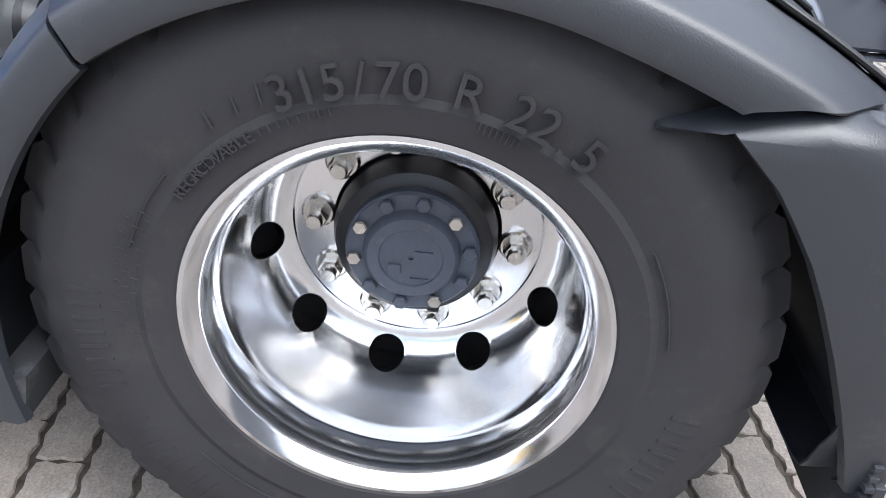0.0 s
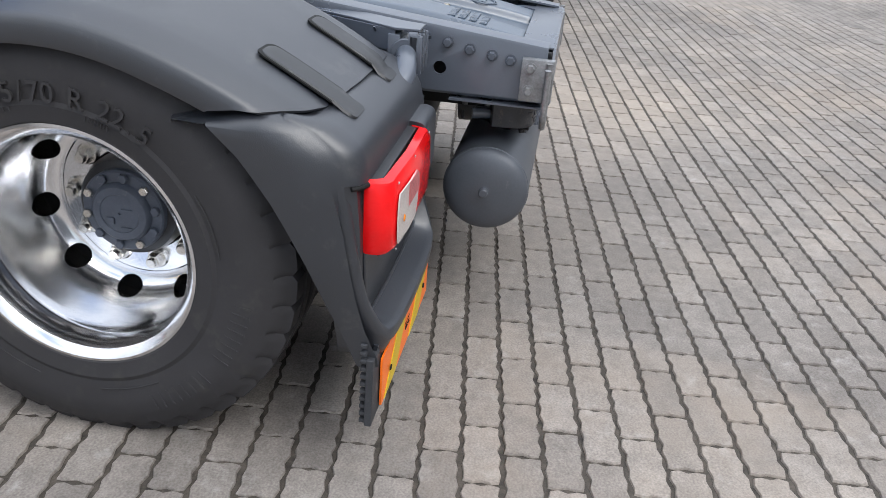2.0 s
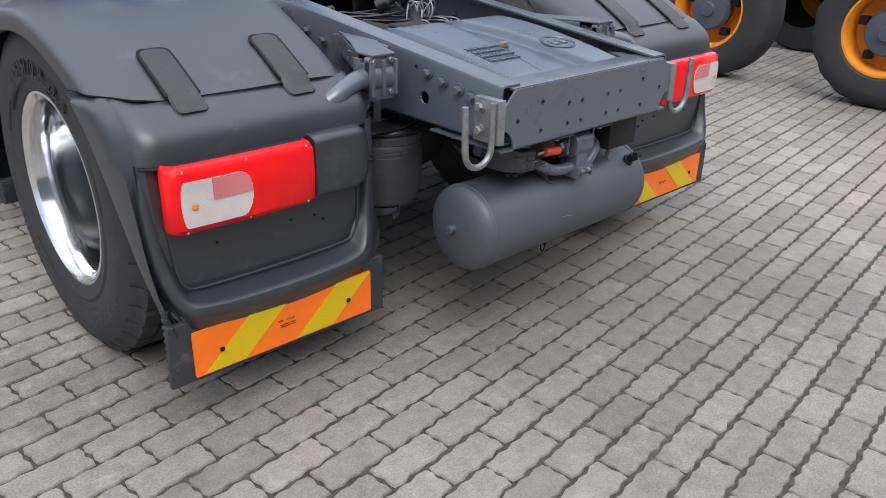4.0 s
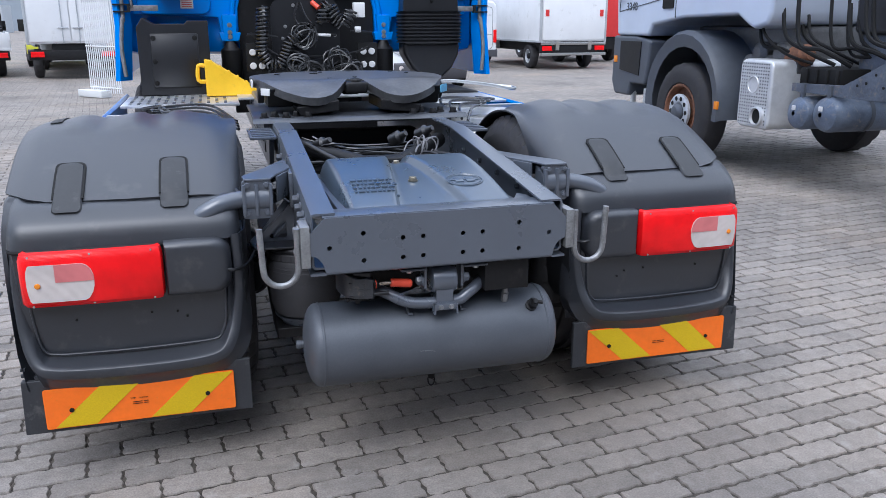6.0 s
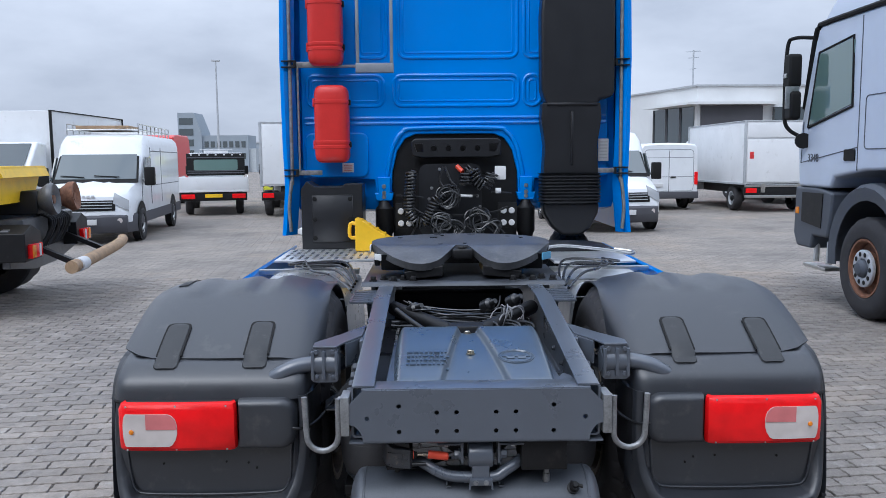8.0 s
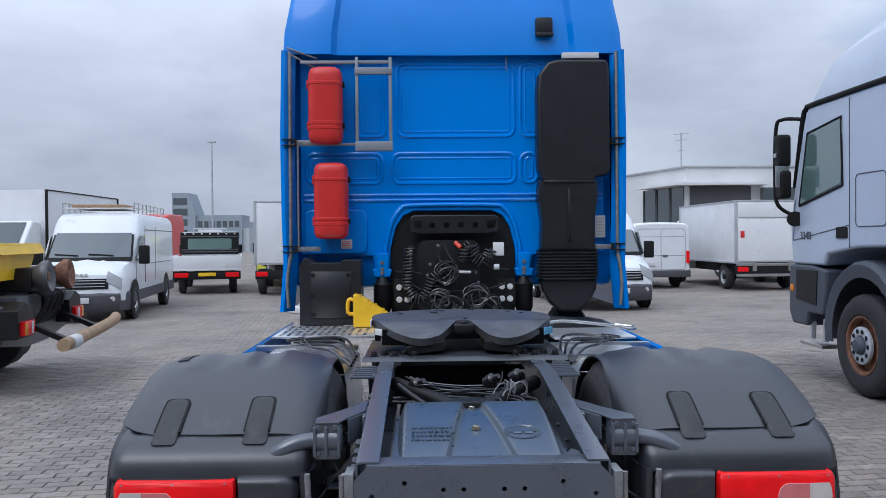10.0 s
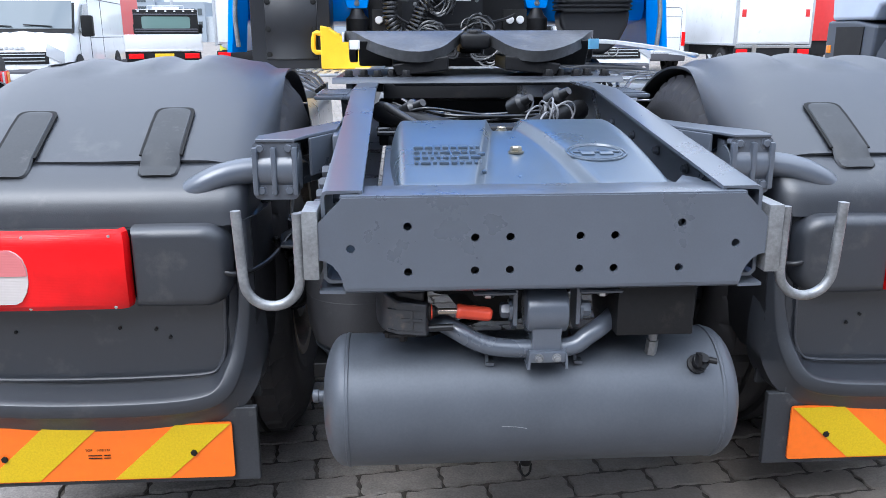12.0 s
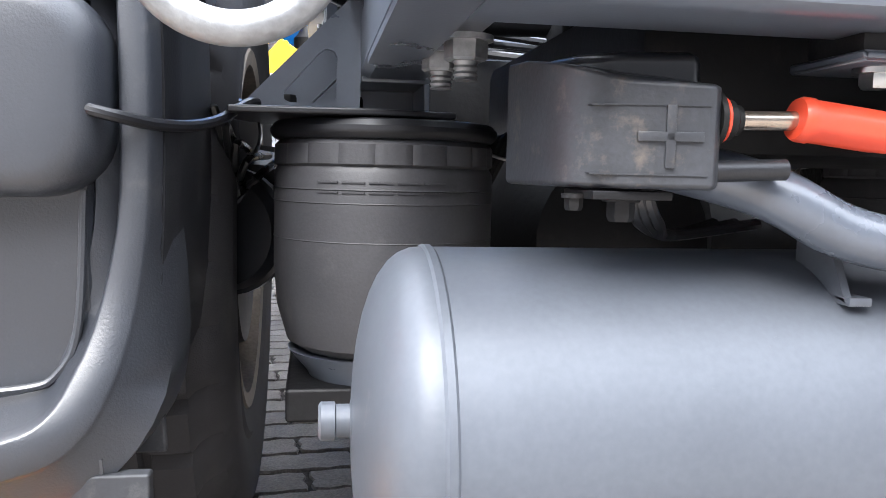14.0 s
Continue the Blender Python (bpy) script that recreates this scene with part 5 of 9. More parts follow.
lathe(bm, [(0.0125, 0.0045), (0.0145, 0.0055), (0.0145, 0.0072), (0.0125, 0.008)], (-0.2125, -0.948, 0.68), (1, 0, 0), 24)
part("seal_ring", bm, REDHANDLE, iso, "thin red seal ring")
bm = NB()
rod(bm, (-0.2, -0.948, 0.68), (-0.145, -0.951, 0.681), 0.0062, 16)
part("key_shaft", bm, mat("bronze_shaft", (0.5, 0.42, 0.34), 0.25, metal=0.9), iso, "bare bronze-coloured key shaft")
bm = NB()
lathe(bm, [(0.013, 0), (0.0145, 0.003), (0.0145, 0.009), (0.0138, 0.011), (0.0138, 0.055), (0.013, 0.064), (0.009, 0.068)], (-0.158, -0.952, 0.682), (1, -0.03, -0.12), 24, cap=True, wobble=lambda k, i: -0.001 if k in (3, 4) and i % 3 == 0 else 0)
part("key_handle", bm, REDHANDLE, iso, "ribbed red key handle")
bm = NB()
rod(bm, (-0.212, -0.953, 0.648), (-0.165, -0.955, 0.65), 0.007, 14)
part("cable_spout", bm, BLACKPL, iso)
bm = NB()
box(bm, -0.288, -0.236, -0.95, -0.89, 0.629, 0.6345, 0.001)
foot = part("box_bracket", bm, DARKM, iso, "dark carrier plate under the box")
for x, y, r, h in ((-0.292, -0.925, 0.006, 0.01), (-0.262, -0.93, 0.009, 0.016)):
    bm = NB()
    bolt(bm, (x, y, 0.632), (0, 0, -1), r, h)
    part("bracket_bolt", bm, DARKM, foot)
bm = NB()
for q in range(3):
    pipe(bm, [(-0.245 + 0.006 * q, -0.9, 0.64), (-0.242 + 0.006 * q, -0.9, 0.625), (-0.228 + 0.006 * q, -0.885, 0.61), (-0.19, -0.85, 0.6), (-0.12 + 0.02 * q, -0.78, 0.605)], 0.0048, 8)
part("battery_cable", bm, HOSE, iso)

# plastic cover between the rails
bm = NB()
X0, X1, Y0, Y1 = -0.285, 0.29, -0.93, -0.17


def cover_z(x, y):
    v = (y - Y0) / (Y1 - Y0)
    base = 0.907 + 0.076 * math.sin(math.pi / 2 * min(1, (y - Y0) / 0.6)) - 0.07 * max(0, (y + 0.37) / 0.2) ** 2
    edge = min((x - X0), (X1 - x), (y - Y0) * 0.9)
    z = base - 0.075 * max(0, 1 - edge / 0.034) ** 2.2
    half = 0.026 + 0.085 * max(0, 1 - v * 1.3)
    q = max(0, min(1, 1 - (abs(x - 0.004) - half) / 0.02))
    return z - 0.028 * q * q * (3 - 2 * q) * min(1, max(0, v / 0.05))


rows = []
for j in range(49):
    y = Y0 + (Y1 - Y0) * j / 48
    v = j / 48
    half = 0.026 + 0.085 * max(0, 1 - v * 1.3)
    a, b_, c_, d_ = 0.004 - half - 0.02, 0.004 - half, 0.004 + half, 0.004 + half + 0.02
    xs = [X0 + t * 0.034 for t in (0, 0.15, 0.3, 0.5, 0.75)] + [X0 + 0.034 + (a - X0 - 0.034) * k / 8 for k in range(8)] + [a + (b_ - a) * k / 6 for k in range(6)] + [b_ + (c_ - b_) * k / 8 for k in range(8)]
    xs += [c_ + (d_ - c_) * k / 6 for k in range(6)] + [d_ + (X1 - 0.034 - d_) * k / 8 for k in range(8)] + [X1 - t * 0.034 for t in (1, 0.75, 0.5, 0.3, 0.15, 0)]
    rows.append([(x, y, cover_z(x, y)) for x in xs])
sheet(bm, rows)
cover = part("frame_cover", bm, mat("cover_plastic", (0.06, 0.083, 0.115), 0.28, spec=1.0, vary=0.1, bump=0.0003, fine=300), truck, "blue-grey plastic cover between the rails", solid=0.012, angle=60)
bm = NB()
rnd = random.Random(31)
for j in range(4):
    x = -0.232
    while x < -0.095:
        w = rnd.choice((0.008, 0.012, 0.016, 0.02))
        y = -0.765 + 0.034 * j
        z = cover_z(x + w / 2, y)
        box(bm, x, x + w, y - 0.012, y + 0.012, z - 0.002, z + 0.0035, 0.001)
        x += w + 0.005
part("embossed_bar", bm, cover.data.materials[0], cover)
bm = NB()
zc = cover_z(0.15, -0.71)
tilt = Matrix.Translation((0.158, -0.71, zc + 0.001)) @ Matrix.Rotation(radians(9.0), 4, "X")
for r in (0.058, 0.05):
    pipe(bm, [tilt @ Vector((r * 1.1 * math.cos(2 * math.pi * k / 40), r * math.sin(2 * math.pi * k / 40), 0)) for k in range(41)], 0.0025, 6, smooth=0)
for x, w in ((-0.02, 0.03), (0.02, 0.03)):
    box(bm, x - w / 2, x + w / 2, -0.02, 0.02, -0.003, 0.003, 0.004, tilt)
box(bm, -0.05, 0.05, -0.004, 0.004, -0.003, 0.003, 0.002, tilt)
part("embossed_badge", bm, cover.data.materials[0], cover, "embossed oval badge")
BRASS = mat("brass_plating", (0.42, 0.38, 0.3), 0.3, metal=0.9)
for y, r, h in ((-0.61, 0.013, 0.014), (-0.34, 0.011, 0.01)):
    bm = NB()
    bolt(bm, (0.0, y, cover_z(0.004, y)), (0, 0, 1), r, h)
    part("cover_bolt", bm, BRASS, cover, "brass-coloured cover bolt")
bm = NB()
prism(bm, [(-0.3, -0.2), (-0.27, -0.2), (-0.27, -0.88), (-0.3, -0.92)], "z", 0.83, 0.9)
prism(bm, [(0.3, -0.2), (0.275, -0.2), (0.275, -0.88), (0.3, -0.92)], "z", 0.83, 0.9)
part("cover_frame", bm, CHASSIS, cover, bevel=0.003)

# dark works between the rails: axle, beams, hoses
bm = NB()
rod(bm, (-0.6, AXLE_Y, AXLE_Z), (0.6, AXLE_Y, AXLE_Z), 0.085, 20)
lathe(bm, [(0.05, -0.22), (0.15, -0.18), (0.21, -0.08), (0.22, 0.0), (0.2, 0.1), (0.12, 0.2), (0.07, 0.3)], (0.05, AXLE_Y, AXLE_Z), (0, 1, 0), 28, cap=True)
for q in (-1, 1):
    prism(bm, [(-0.5, 0.35), (-0.3, 0.33), (0.2, 0.38), (0.75, 0.55), (0.75, 0.62), (0.2, 0.46), (-0.3, 0.395), (-0.5, 0.39)], "x", q * 0.44 - 0.05, q * 0.44 + 0.05)
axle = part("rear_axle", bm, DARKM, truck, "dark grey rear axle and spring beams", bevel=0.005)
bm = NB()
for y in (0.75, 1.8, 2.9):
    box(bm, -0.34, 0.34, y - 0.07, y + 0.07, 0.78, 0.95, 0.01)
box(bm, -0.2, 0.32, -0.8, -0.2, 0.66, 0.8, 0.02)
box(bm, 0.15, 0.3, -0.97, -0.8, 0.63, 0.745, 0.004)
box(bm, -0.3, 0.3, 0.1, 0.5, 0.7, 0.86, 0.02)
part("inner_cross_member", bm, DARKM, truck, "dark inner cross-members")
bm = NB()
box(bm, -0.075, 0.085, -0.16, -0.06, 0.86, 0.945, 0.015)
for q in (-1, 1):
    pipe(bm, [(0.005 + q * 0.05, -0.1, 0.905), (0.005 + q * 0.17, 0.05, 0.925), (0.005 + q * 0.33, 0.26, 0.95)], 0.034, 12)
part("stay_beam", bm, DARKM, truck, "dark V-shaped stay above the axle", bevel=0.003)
bm = NB()
rnd = random.Random(4)
for k in range(7):
    y0 = -0.15 + 0.06 * rnd.random()
    x0 = 0.08 + 0.2 * rnd.random()
    pts = [(x0, y0, 0.82), (x0 + 0.05 * rnd.random(), y0 + 0.05, 0.91 + 0.02 * rnd.random()), (x0 - 0.02, y0 + 0.15, 0.92 + 0.015 * rnd.random()), (x0 + 0.03, y0 + 0.3, 0.87), (x0 - 0.1, y0 + 0.6, 0.88)]
    pipe(bm, pts, 0.0055, 7)
for k in range(6):
    y0 = 0.05 + 0.35 * rnd.random()
    pipe(bm, [(-0.33, y0, 0.9), (-0.15, y0 + 0.1 * rnd.random(), 0.88 + 0.03 * rnd.random()), (0.05, y0 + 0.1 * rnd.random(), 0.86 + 0.05 * rnd.random()), (0.33, y0, 0.88)], 0.006 + 0.004 * rnd.random(), 7)
for k in range(5):
    y0 = 0.06 + 0.05 * k
    a, b, c = rnd.uniform(-0.3, -0.15), rnd.uniform(-0.08, 0.08), rnd.uniform(0.14, 0.28)
    pipe(bm, [(a, y0 + 0.08, rnd.uniform(0.95, 1.0)), (a + 0.07, y0 + rnd.uniform(-0.04, 0.04), rnd.uniform(0.93, 0.98)), (b, y0 + rnd.uniform(-0.05, 0.05), rnd.uniform(0.92, 0.97)), (c, y0 + rnd.uniform(-0.04, 0.04), rnd.uniform(0.93, 1.0)), (c + 0.04, y0 + 0.12, 0.99)], rnd.choice((0.004, 0.005, 0.007)), 8)
for x, y, z in ((-0.24, 0.16, 0.95), (0.1, 0.2, 0.96), (0.22, 0.2, 0.98)):
    lathe(bm, [(0.02, 0), (0.03, 0.004), (0.03, 0.05), (0.018, 0.06), (0.012, 0.09)], (x, y, z), (0.5, -0.6, 0.4), 14, cap=True)
part("hose", bm, HOSE, truck, "tangled black hose between the rails")
bm = NB()
pipe(bm, [(-0.3, -0.0, 0.99), (-0.24, -0.08, 0.96), (-0.17, -0.17, 0.93)], 0.011, 12)
part("ribbed_hose", bm, mat("grey_hose", (0.02, 0.02, 0.021), 0.4), truck, "dark ribbed hose")
bm = NB()
rnd = random.Random(17)
for k in range(9):
    c = Vector((0.2 + rnd.uniform(-0.05, 0.05), 0.02 + rnd.uniform(-0.04, 0.06), 0.94 + rnd.uniform(-0.02, 0.02)))
    u = Vector((rnd.uniform(-1, 1), rnd.uniform(-1, 1), rnd.uniform(-0.3, 0.3))).normalized()
    w = Vector((rnd.uniform(-0.4, 0.4), rnd.uniform(-0.4, 0.4), 1)).normalized()
    R = rnd.uniform(0.03, 0.055)
    pipe(bm, [c + (u * math.cos(a * 0.7) + w * math.sin(a * 0.7)) * R + Vector((0, 0.004 * a, 0)) for a in range(-1, 9)], rnd.choice((0.003, 0.004)), 6, smooth=3)
part("pale_wire", bm, mat("pale_wire", (0.2, 0.2, 0.21), 0.4), truck, "loop of pale grey wires")

# air springs
for s in (-1, 1):
    bm = NB()
    lathe(bm, [(0.03, 0.215), (0.09, 0.22), (0.118, 0.238), (0.13, 0.28), (0.134, 0.33), (0.134, 0.395), (0.1335, 0.44), (0.1295, 0.447), (0.1335, 0.45), (0.133, 0.472), (0.127, 0.478), (0.1, 0.485)], (-0.373, -0.42, 0.2), (0, 0, 1), 160, cap=True,
          wobble=lambda k, i: -0.0022 if k in (8, 9) and i % 8 == 0 else 0)
    spring = part("air_spring", side(bm, s), BELLOW, truck, "black rubber air spring bellow", angle=30)
    bm = NB()
    lathe(bm, [(0.1, 0.476), (0.132, 0.478), (0.1385, 0.485), (0.1385, 0.492), (0.132, 0.5), (0.1, 0.502)], (-0.373, -0.42, 0.2), (0, 0, 1), 48, cap=True)
    prism(bm, [(-0.55, -0.54), (-0.4, -0.55), (-0.3, -0.52), (-0.3, -0.3), (-0.53, -0.3), (-0.565, -0.42)], "z", 0.702, 0.71)
    part("spring_plate", side(bm, s), BLACKPL, spring, "black pressed top plate", bevel=0.003)
    bm = NB()
    lathe(bm, [(0.07, 0), (0.075, 0.03), (0.1, 0.06)], (-0.39, -0.42, 0.365), (0, 0, 1), 32, cap=True)
    part("spring_piston", side(bm, s), CHASSIS, spring, "grey metal spring foot")
    bm = NB()
    tri = [(-0.54, 0.71), (-0.406, 0.71), (-0.403, 0.85), (-0.412, 0.85), (-0.535, 0.725)]
    prism(bm, tri, "y", -0.452, -0.446)
    gus = part("gusset_bracket", side(bm, s), CHASSIS, spring, "triangular grey gusset bracket")
    hb = NB()
    prism(hb, [(-0.494, 0.724), (-0.488, 0.721), (-0.44, 0.721), (-0.434, 0.726), (-0.433, 0.775), (-0.437, 0.782), (-0.446, 0.784), (-0.454, 0.778), (-0.495, 0.732)], "y", -0.5, -0.4)
    carve(gus, side(hb, s))
    bm = NB()
    prism(bm, [(-0.53, 0.71), (-0.405, 0.71), (-0.405, 0.85), (-0.42, 0.85)], "y", -0.35, -0.344)
    prism(bm, [(-0.478, 0.72), (-0.465, 0.72), (-0.43, 0.755), (-0.43, 0.768)], "y", -0.43, -0.4)
    part("rear_gusset", side(bm, s), CHASSIS, spring)
    bm = NB()
    for zz in (0.42, 0.405, 0.362):
        lathe(bm, [(0.1335, zz), (0.1348, zz + 0.0015), (0.1335, zz + 0.003)], (-0.373, -0.42, 0.2), (0, 0, 1), 64)
    part("spring_line", side(bm, s), BELLOW, spring, "moulded ring line")
    bm = NB()
    for k in range(5):
        a = radians(-122 + 13 * k)
        c = Vector((-0.373 + 0.1335 * math.cos(a), -0.42 + 0.1335 * math.sin(a), 0.63))
        m = Matrix.Translation(c) @ Matrix.Rotation(a + math.pi / 2, 4, "Z")
        box(bm, -0.013, 0.013, -0.0015, 0.0015, -0.001, 0.001, 0.0, m)
        box(bm, -0.013, 0.013, -0.0015, 0.0015, -0.012, -0.01, 0.0, m)
    part("moulded_bar", side(bm, s), BELLOW, spring, "faint moulded bar")
    bm = NB()
    for x in (-0.49, -0.41):
        bolt(bm, (x, -0.42, 0.71), (0, 0, 1), 0.01, 0.02)
    part("spring_bolt", side(bm, s), DARKM, spring)
    bm = NB()
    for x0, x1, z0, z1 in ((-0.404, -0.322, 0.748, 0.755), (-0.404, -0.322, 0.71, 0.716), (-0.329, -0.322, 0.716, 0.748)):
        box(bm, x0, x1, -0.45, -0.3, z0, z1, 0.002)
    box(bm, -0.404, -0.329, -0.34, -0.334, 0.716, 0.748)
    part("channel_bracket", side(bm, s), CHASSIS, spring, "open channel bracket beside the gusset")
    # loom that drops behind the bellow, with a tie
    for k in range(5):
        bm = NB()
        pipe(bm, [(-0.192 - 0.006 * k, -0.36, 0.7 - 0.003 * k), (-0.206 - 0.007 * k, -0.38, 0.68), (-0.232 - 0.006 * k, -0.37, 0.625), (-0.262 - 0.004 * k, -0.33, 0.55)], 0.0048, 7)
        part("loom_cable", side(bm, s), PRINT, spring, "black cable in a tied loom")
    bm = NB()
    pipe(bm, [(-0.206, -0.392, 0.66), (-0.225, -0.396, 0.664), (-0.246, -0.39, 0.672), (-0.252, -0.37, 0.672)], 0.0022, 6)
    rod(bm, (-0.206, -0.392, 0.66), (-0.188, -0.4, 0.65), 0.0022, 6)
    part("cable_tie", side(bm, s), STEEL, spring, "pale cable tie")
    # lamp cable
    bm = NB()
    pipe(bm, [(-0.656, -0.69, 0.692), (-0.63, -0.69, 0.686), (-0.601, -0.65, 0.681), (-0.575, -0.59, 0.684), (-0.556, -0.53, 0.695), (-0.54, -0.48, 0.712), (-0.528, -0.455, 0.719), (-0.51, -0.42, 0.715)], 0.0058, 10)
    lathe(bm, [(0.02, 0), (0.017, 0.012), (0.009, 0.016)], (-0.656, -0.672, 0.69), (1, -0.15, 0), 16, cap=True)
    part("lamp_cable", side(bm, s), BLACKPL, truck, "black cable to the tail lamp")
    bm = NB()
    rnd = random.Random(7)
    for k in range(5):
        pipe(bm, [(-0.5 - 0.02 * k, -0.3, 0.66), (-0.53 - 0.01 * k, -0.4 - 0.02 * k, 0.63 + 0.02 * k), (-0.56, -0.3, 0.6), (-0.55, -0.15, 0.56)], 0.005, 7)
    part("brake_hose", side(bm, s), HOSE, truck)

# fifth wheel
bm = NB()
WX, WY = 0.015, 0.62


def table(tab, v):
    for (v0, w0), (v1, w1) in zip(tab, tab[1:]):
        if v <= v1:
            return w0 + (w1 - w0) * (v - v0) / (v1 - v0)
    return tab[-1][1]


def drop(y):
    return 0.07 * max(0, (0.04 - y) / 0.2) ** 1.1


tail = [(0, 0.055), (0.03, 0.045), (0.052, 0.0), (0.08, -0.055), (0.105, -0.1), (0.13, -0.13), (0.165, -0.152), (0.2, -0.16), (0.235, -0.158), (0.27, -0.147), (0.31, -0.122), (0.35, -0.09), (0.39, -0.045), (0.43, 0.015), (0.45, 0.06), (0.47, 0.13), (0.485, 0.26)]
cols = [0, 0.015, 0.03, 0.038, 0.045, 0.052, 0.06, 0.08, 0.105, 0.13, 0.165, 0.2, 0.235, 0.27, 0.31, 0.35, 0.39, 0.43, 0.45, 0.47, 0.478, 0.4845]
rows = []
for x in [-c for c in cols[:0:-1]] + cols:
    y0 = table(tail, abs(x))
    y1 = 0.3 + 0.42 * math.sqrt(max(0, 1 - (x / 0.485) ** 2))
    rows.append([(WX + x, WY + y0 + (y1 - y0) * k / 24, 1.205 - drop(y0 + (y1 - y0) * k / 24)) for k in range(25)])
sheet(bm, rows)
fifth = part("fifth_wheel_plate", bm, GREASE, truck, "black greasy fifth wheel coupling plate", angle=30, solid=0.04)
bm = NB()
for q in (-1, 1):
    prism(bm, [(WY - 0.05, 1.17), (WY + 0.32, 1.17), (WY + 0.25, 1.08), (WY + 0.02, 1.08)], "x", WX + q * 0.36 - 0.06, WX + q * 0.36 + 0.06)
    lathe(bm, [(0.05, 0), (0.05, 0.03)], (WX + q * 0.43, WY + 0.12, 1.14), (q, 0, 0), 20, cap=True)
    prism(bm, [(q * 0.3 + WX, 1.09), (q * 0.1 + WX, 1.12), (q * 0.1 + WX, 1.07), (q * 0.28 + WX, 1.05)], "y", WY - 0.13, WY + 0.2)
box(bm, WX - 0.04, WX + 0.045, WY + 0.15, WY + 0.3, 1.12, 1.19, 0.01)
box(bm, WX - 0.05, WX + 0.055, WY - 0.045, WY + 0.06, 1.14, 1.195, 0.014)
lathe(bm, [(0.03, 0), (0.03, 0.02), (0.02, 0.026)], (WX, WY - 0.01, 1.185), (0, 0, 1), 6, cap=True)
rnd = random.Random(88)
for k in range(10):
    lump = NB()
    a = rnd.uniform(0, 2 * math.pi)
    rr = rnd.uniform(0.3, 1.0)
    c = (WX + 0.42 * rr * math.cos(a), WY + 0.38 + 0.29 * rr * math.sin(a))
    L, W = rnd.uniform(0.008, 0.024), rnd.uniform(0.006, 0.016)
    ring = [(c[0] + L * math.cos(t * 0.7) * rnd.uniform(0.6, 1.2), c[1] + W * math.sin(t * 0.7) * rnd.uniform(0.6, 1.2)) for t in range(9)]
    prism(lump, ring, "z", 1.204, 1.2065 + rnd.uniform(0, 0.003))
    part("grease_lump", lump, DARKM, fifth, "black lump of old grease")
part("coupling_jaw", bm, DARKM, fifth, "dark greased coupling jaw", bevel=0.006)
bm = NB()
box(bm, WX - 0.485, WX - 0.478, WY + 0.1, WY + 0.2, 1.165, 1.2, 0.001)
box(bm, -0.03, 0.03, -0.003, 0.003, -0.016, 0.016, 0.001, Matrix.Translation((WX - 0.432, WY - 0.045, 1.157)) @ Matrix.Rotation(radians(-55), 4, "Z"))
part("white_sticker", bm, WHITELABEL, fifth, "scuffed white sticker")
bm = NB()
box(bm, -0.045, 0.045, -0.003, 0.003, -0.018, 0.018, 0.001, Matrix.Translation((WX + 0.432, WY - 0.045, 1.157)) @ Matrix.Rotation(radians(55), 4, "Z"))
part("blue_sticker", bm, BLUELABEL, fifth, "blue sticker")
bm = NB()
box(bm, -0.485, 0.515, 0.43, 1.15, 1.036, 1.048, 0.004)
prism(bm, [(0.40, 1.03), (0.43, 1.05), (0.45, 1.05), (0.45, 1.03)], "x", -0.49, 0.52)
for y in (0.45, 0.8, 1.12):
    prism(bm, [(-0.3, 1.036), (0.33, 1.036), (0.3, 1.018), (-0.27, 1.018)], "y", y, y + 0.04)
GREASYP = mat("greasy_chassis_paint", (0.034, 0.038, 0.046), 0.33, spec=0.8, vary=0.3, scale=9, bump=0.0004, fine=150, dirt=(0.012, 0.012, 0.012), dirt_amount=0.3)
mount = part("mounting_plate", bm, GREASYP, truck, "dark greasy corrugated fifth wheel mounting plate", bevel=0.003)
for q in (-1, 1):
    for k in range(5):
        bm = NB()
        bolt(bm, (0.015 + q * (0.25 + 0.05 * k), 0.47 + 0.05 * (k % 2), 1.048), (0, 0, 1), 0.015, 0.022)
        part("mount_bolt", bm, DARKM, mount)
    bm = NB()
    prism(bm, [(0.42, 1.03), (0.42, 0.9), (1.1, 0.9), (1.1, 1.03)], "x", q * 0.43 - 0.012, q * 0.43 + 0.012)
    for k in range(7):
        bolt(bm, (q * 0.442, 0.47 + 0.09 * k, 0.96), (q, 0, 0), 0.013, 0.015)
    part("mount_angle", bm, GREASYP, mount, bevel=0.003)
    bm = NB()
    box(bm, min(q * 0.41, q * 0.52), max(q * 0.41, q * 0.52), 0.1, 0.42, 1.0, 1.012, 0.004)
    for k in range(5):
        box(bm, min(q * 0.42, q * 0.51), max(q * 0.42, q * 0.51), 0.12 + 0.055 * k, 0.14 + 0.055 * k, 1.012, 1.017, 0.001)
    prism(bm, [(0.12, 1.0), (0.4, 1.0), (0.36, 0.88), (0.2, 0.88)], "x", q * 0.43 - 0.01, q * 0.43 + 0.01)
    part("step_bracket", bm, CHASSIS, mount, "ridged dark grey side bracket")
bm = NB()
pipe(bm, [(0.47, 0.95, 1.15), (0.6, 1.0, 1.16), (0.85, 1.05, 1.13), (1.0, 1.1, 1.1), (1.05, 1.2, 1.1), (0.95, 1.25, 1.11)], 0.009, 10)
part("release_handle", bm, STEEL, fifth, "long steel release handle")

# --- cab of the tractor, seen from behind ---
CX, CY = 0.05, 2.72


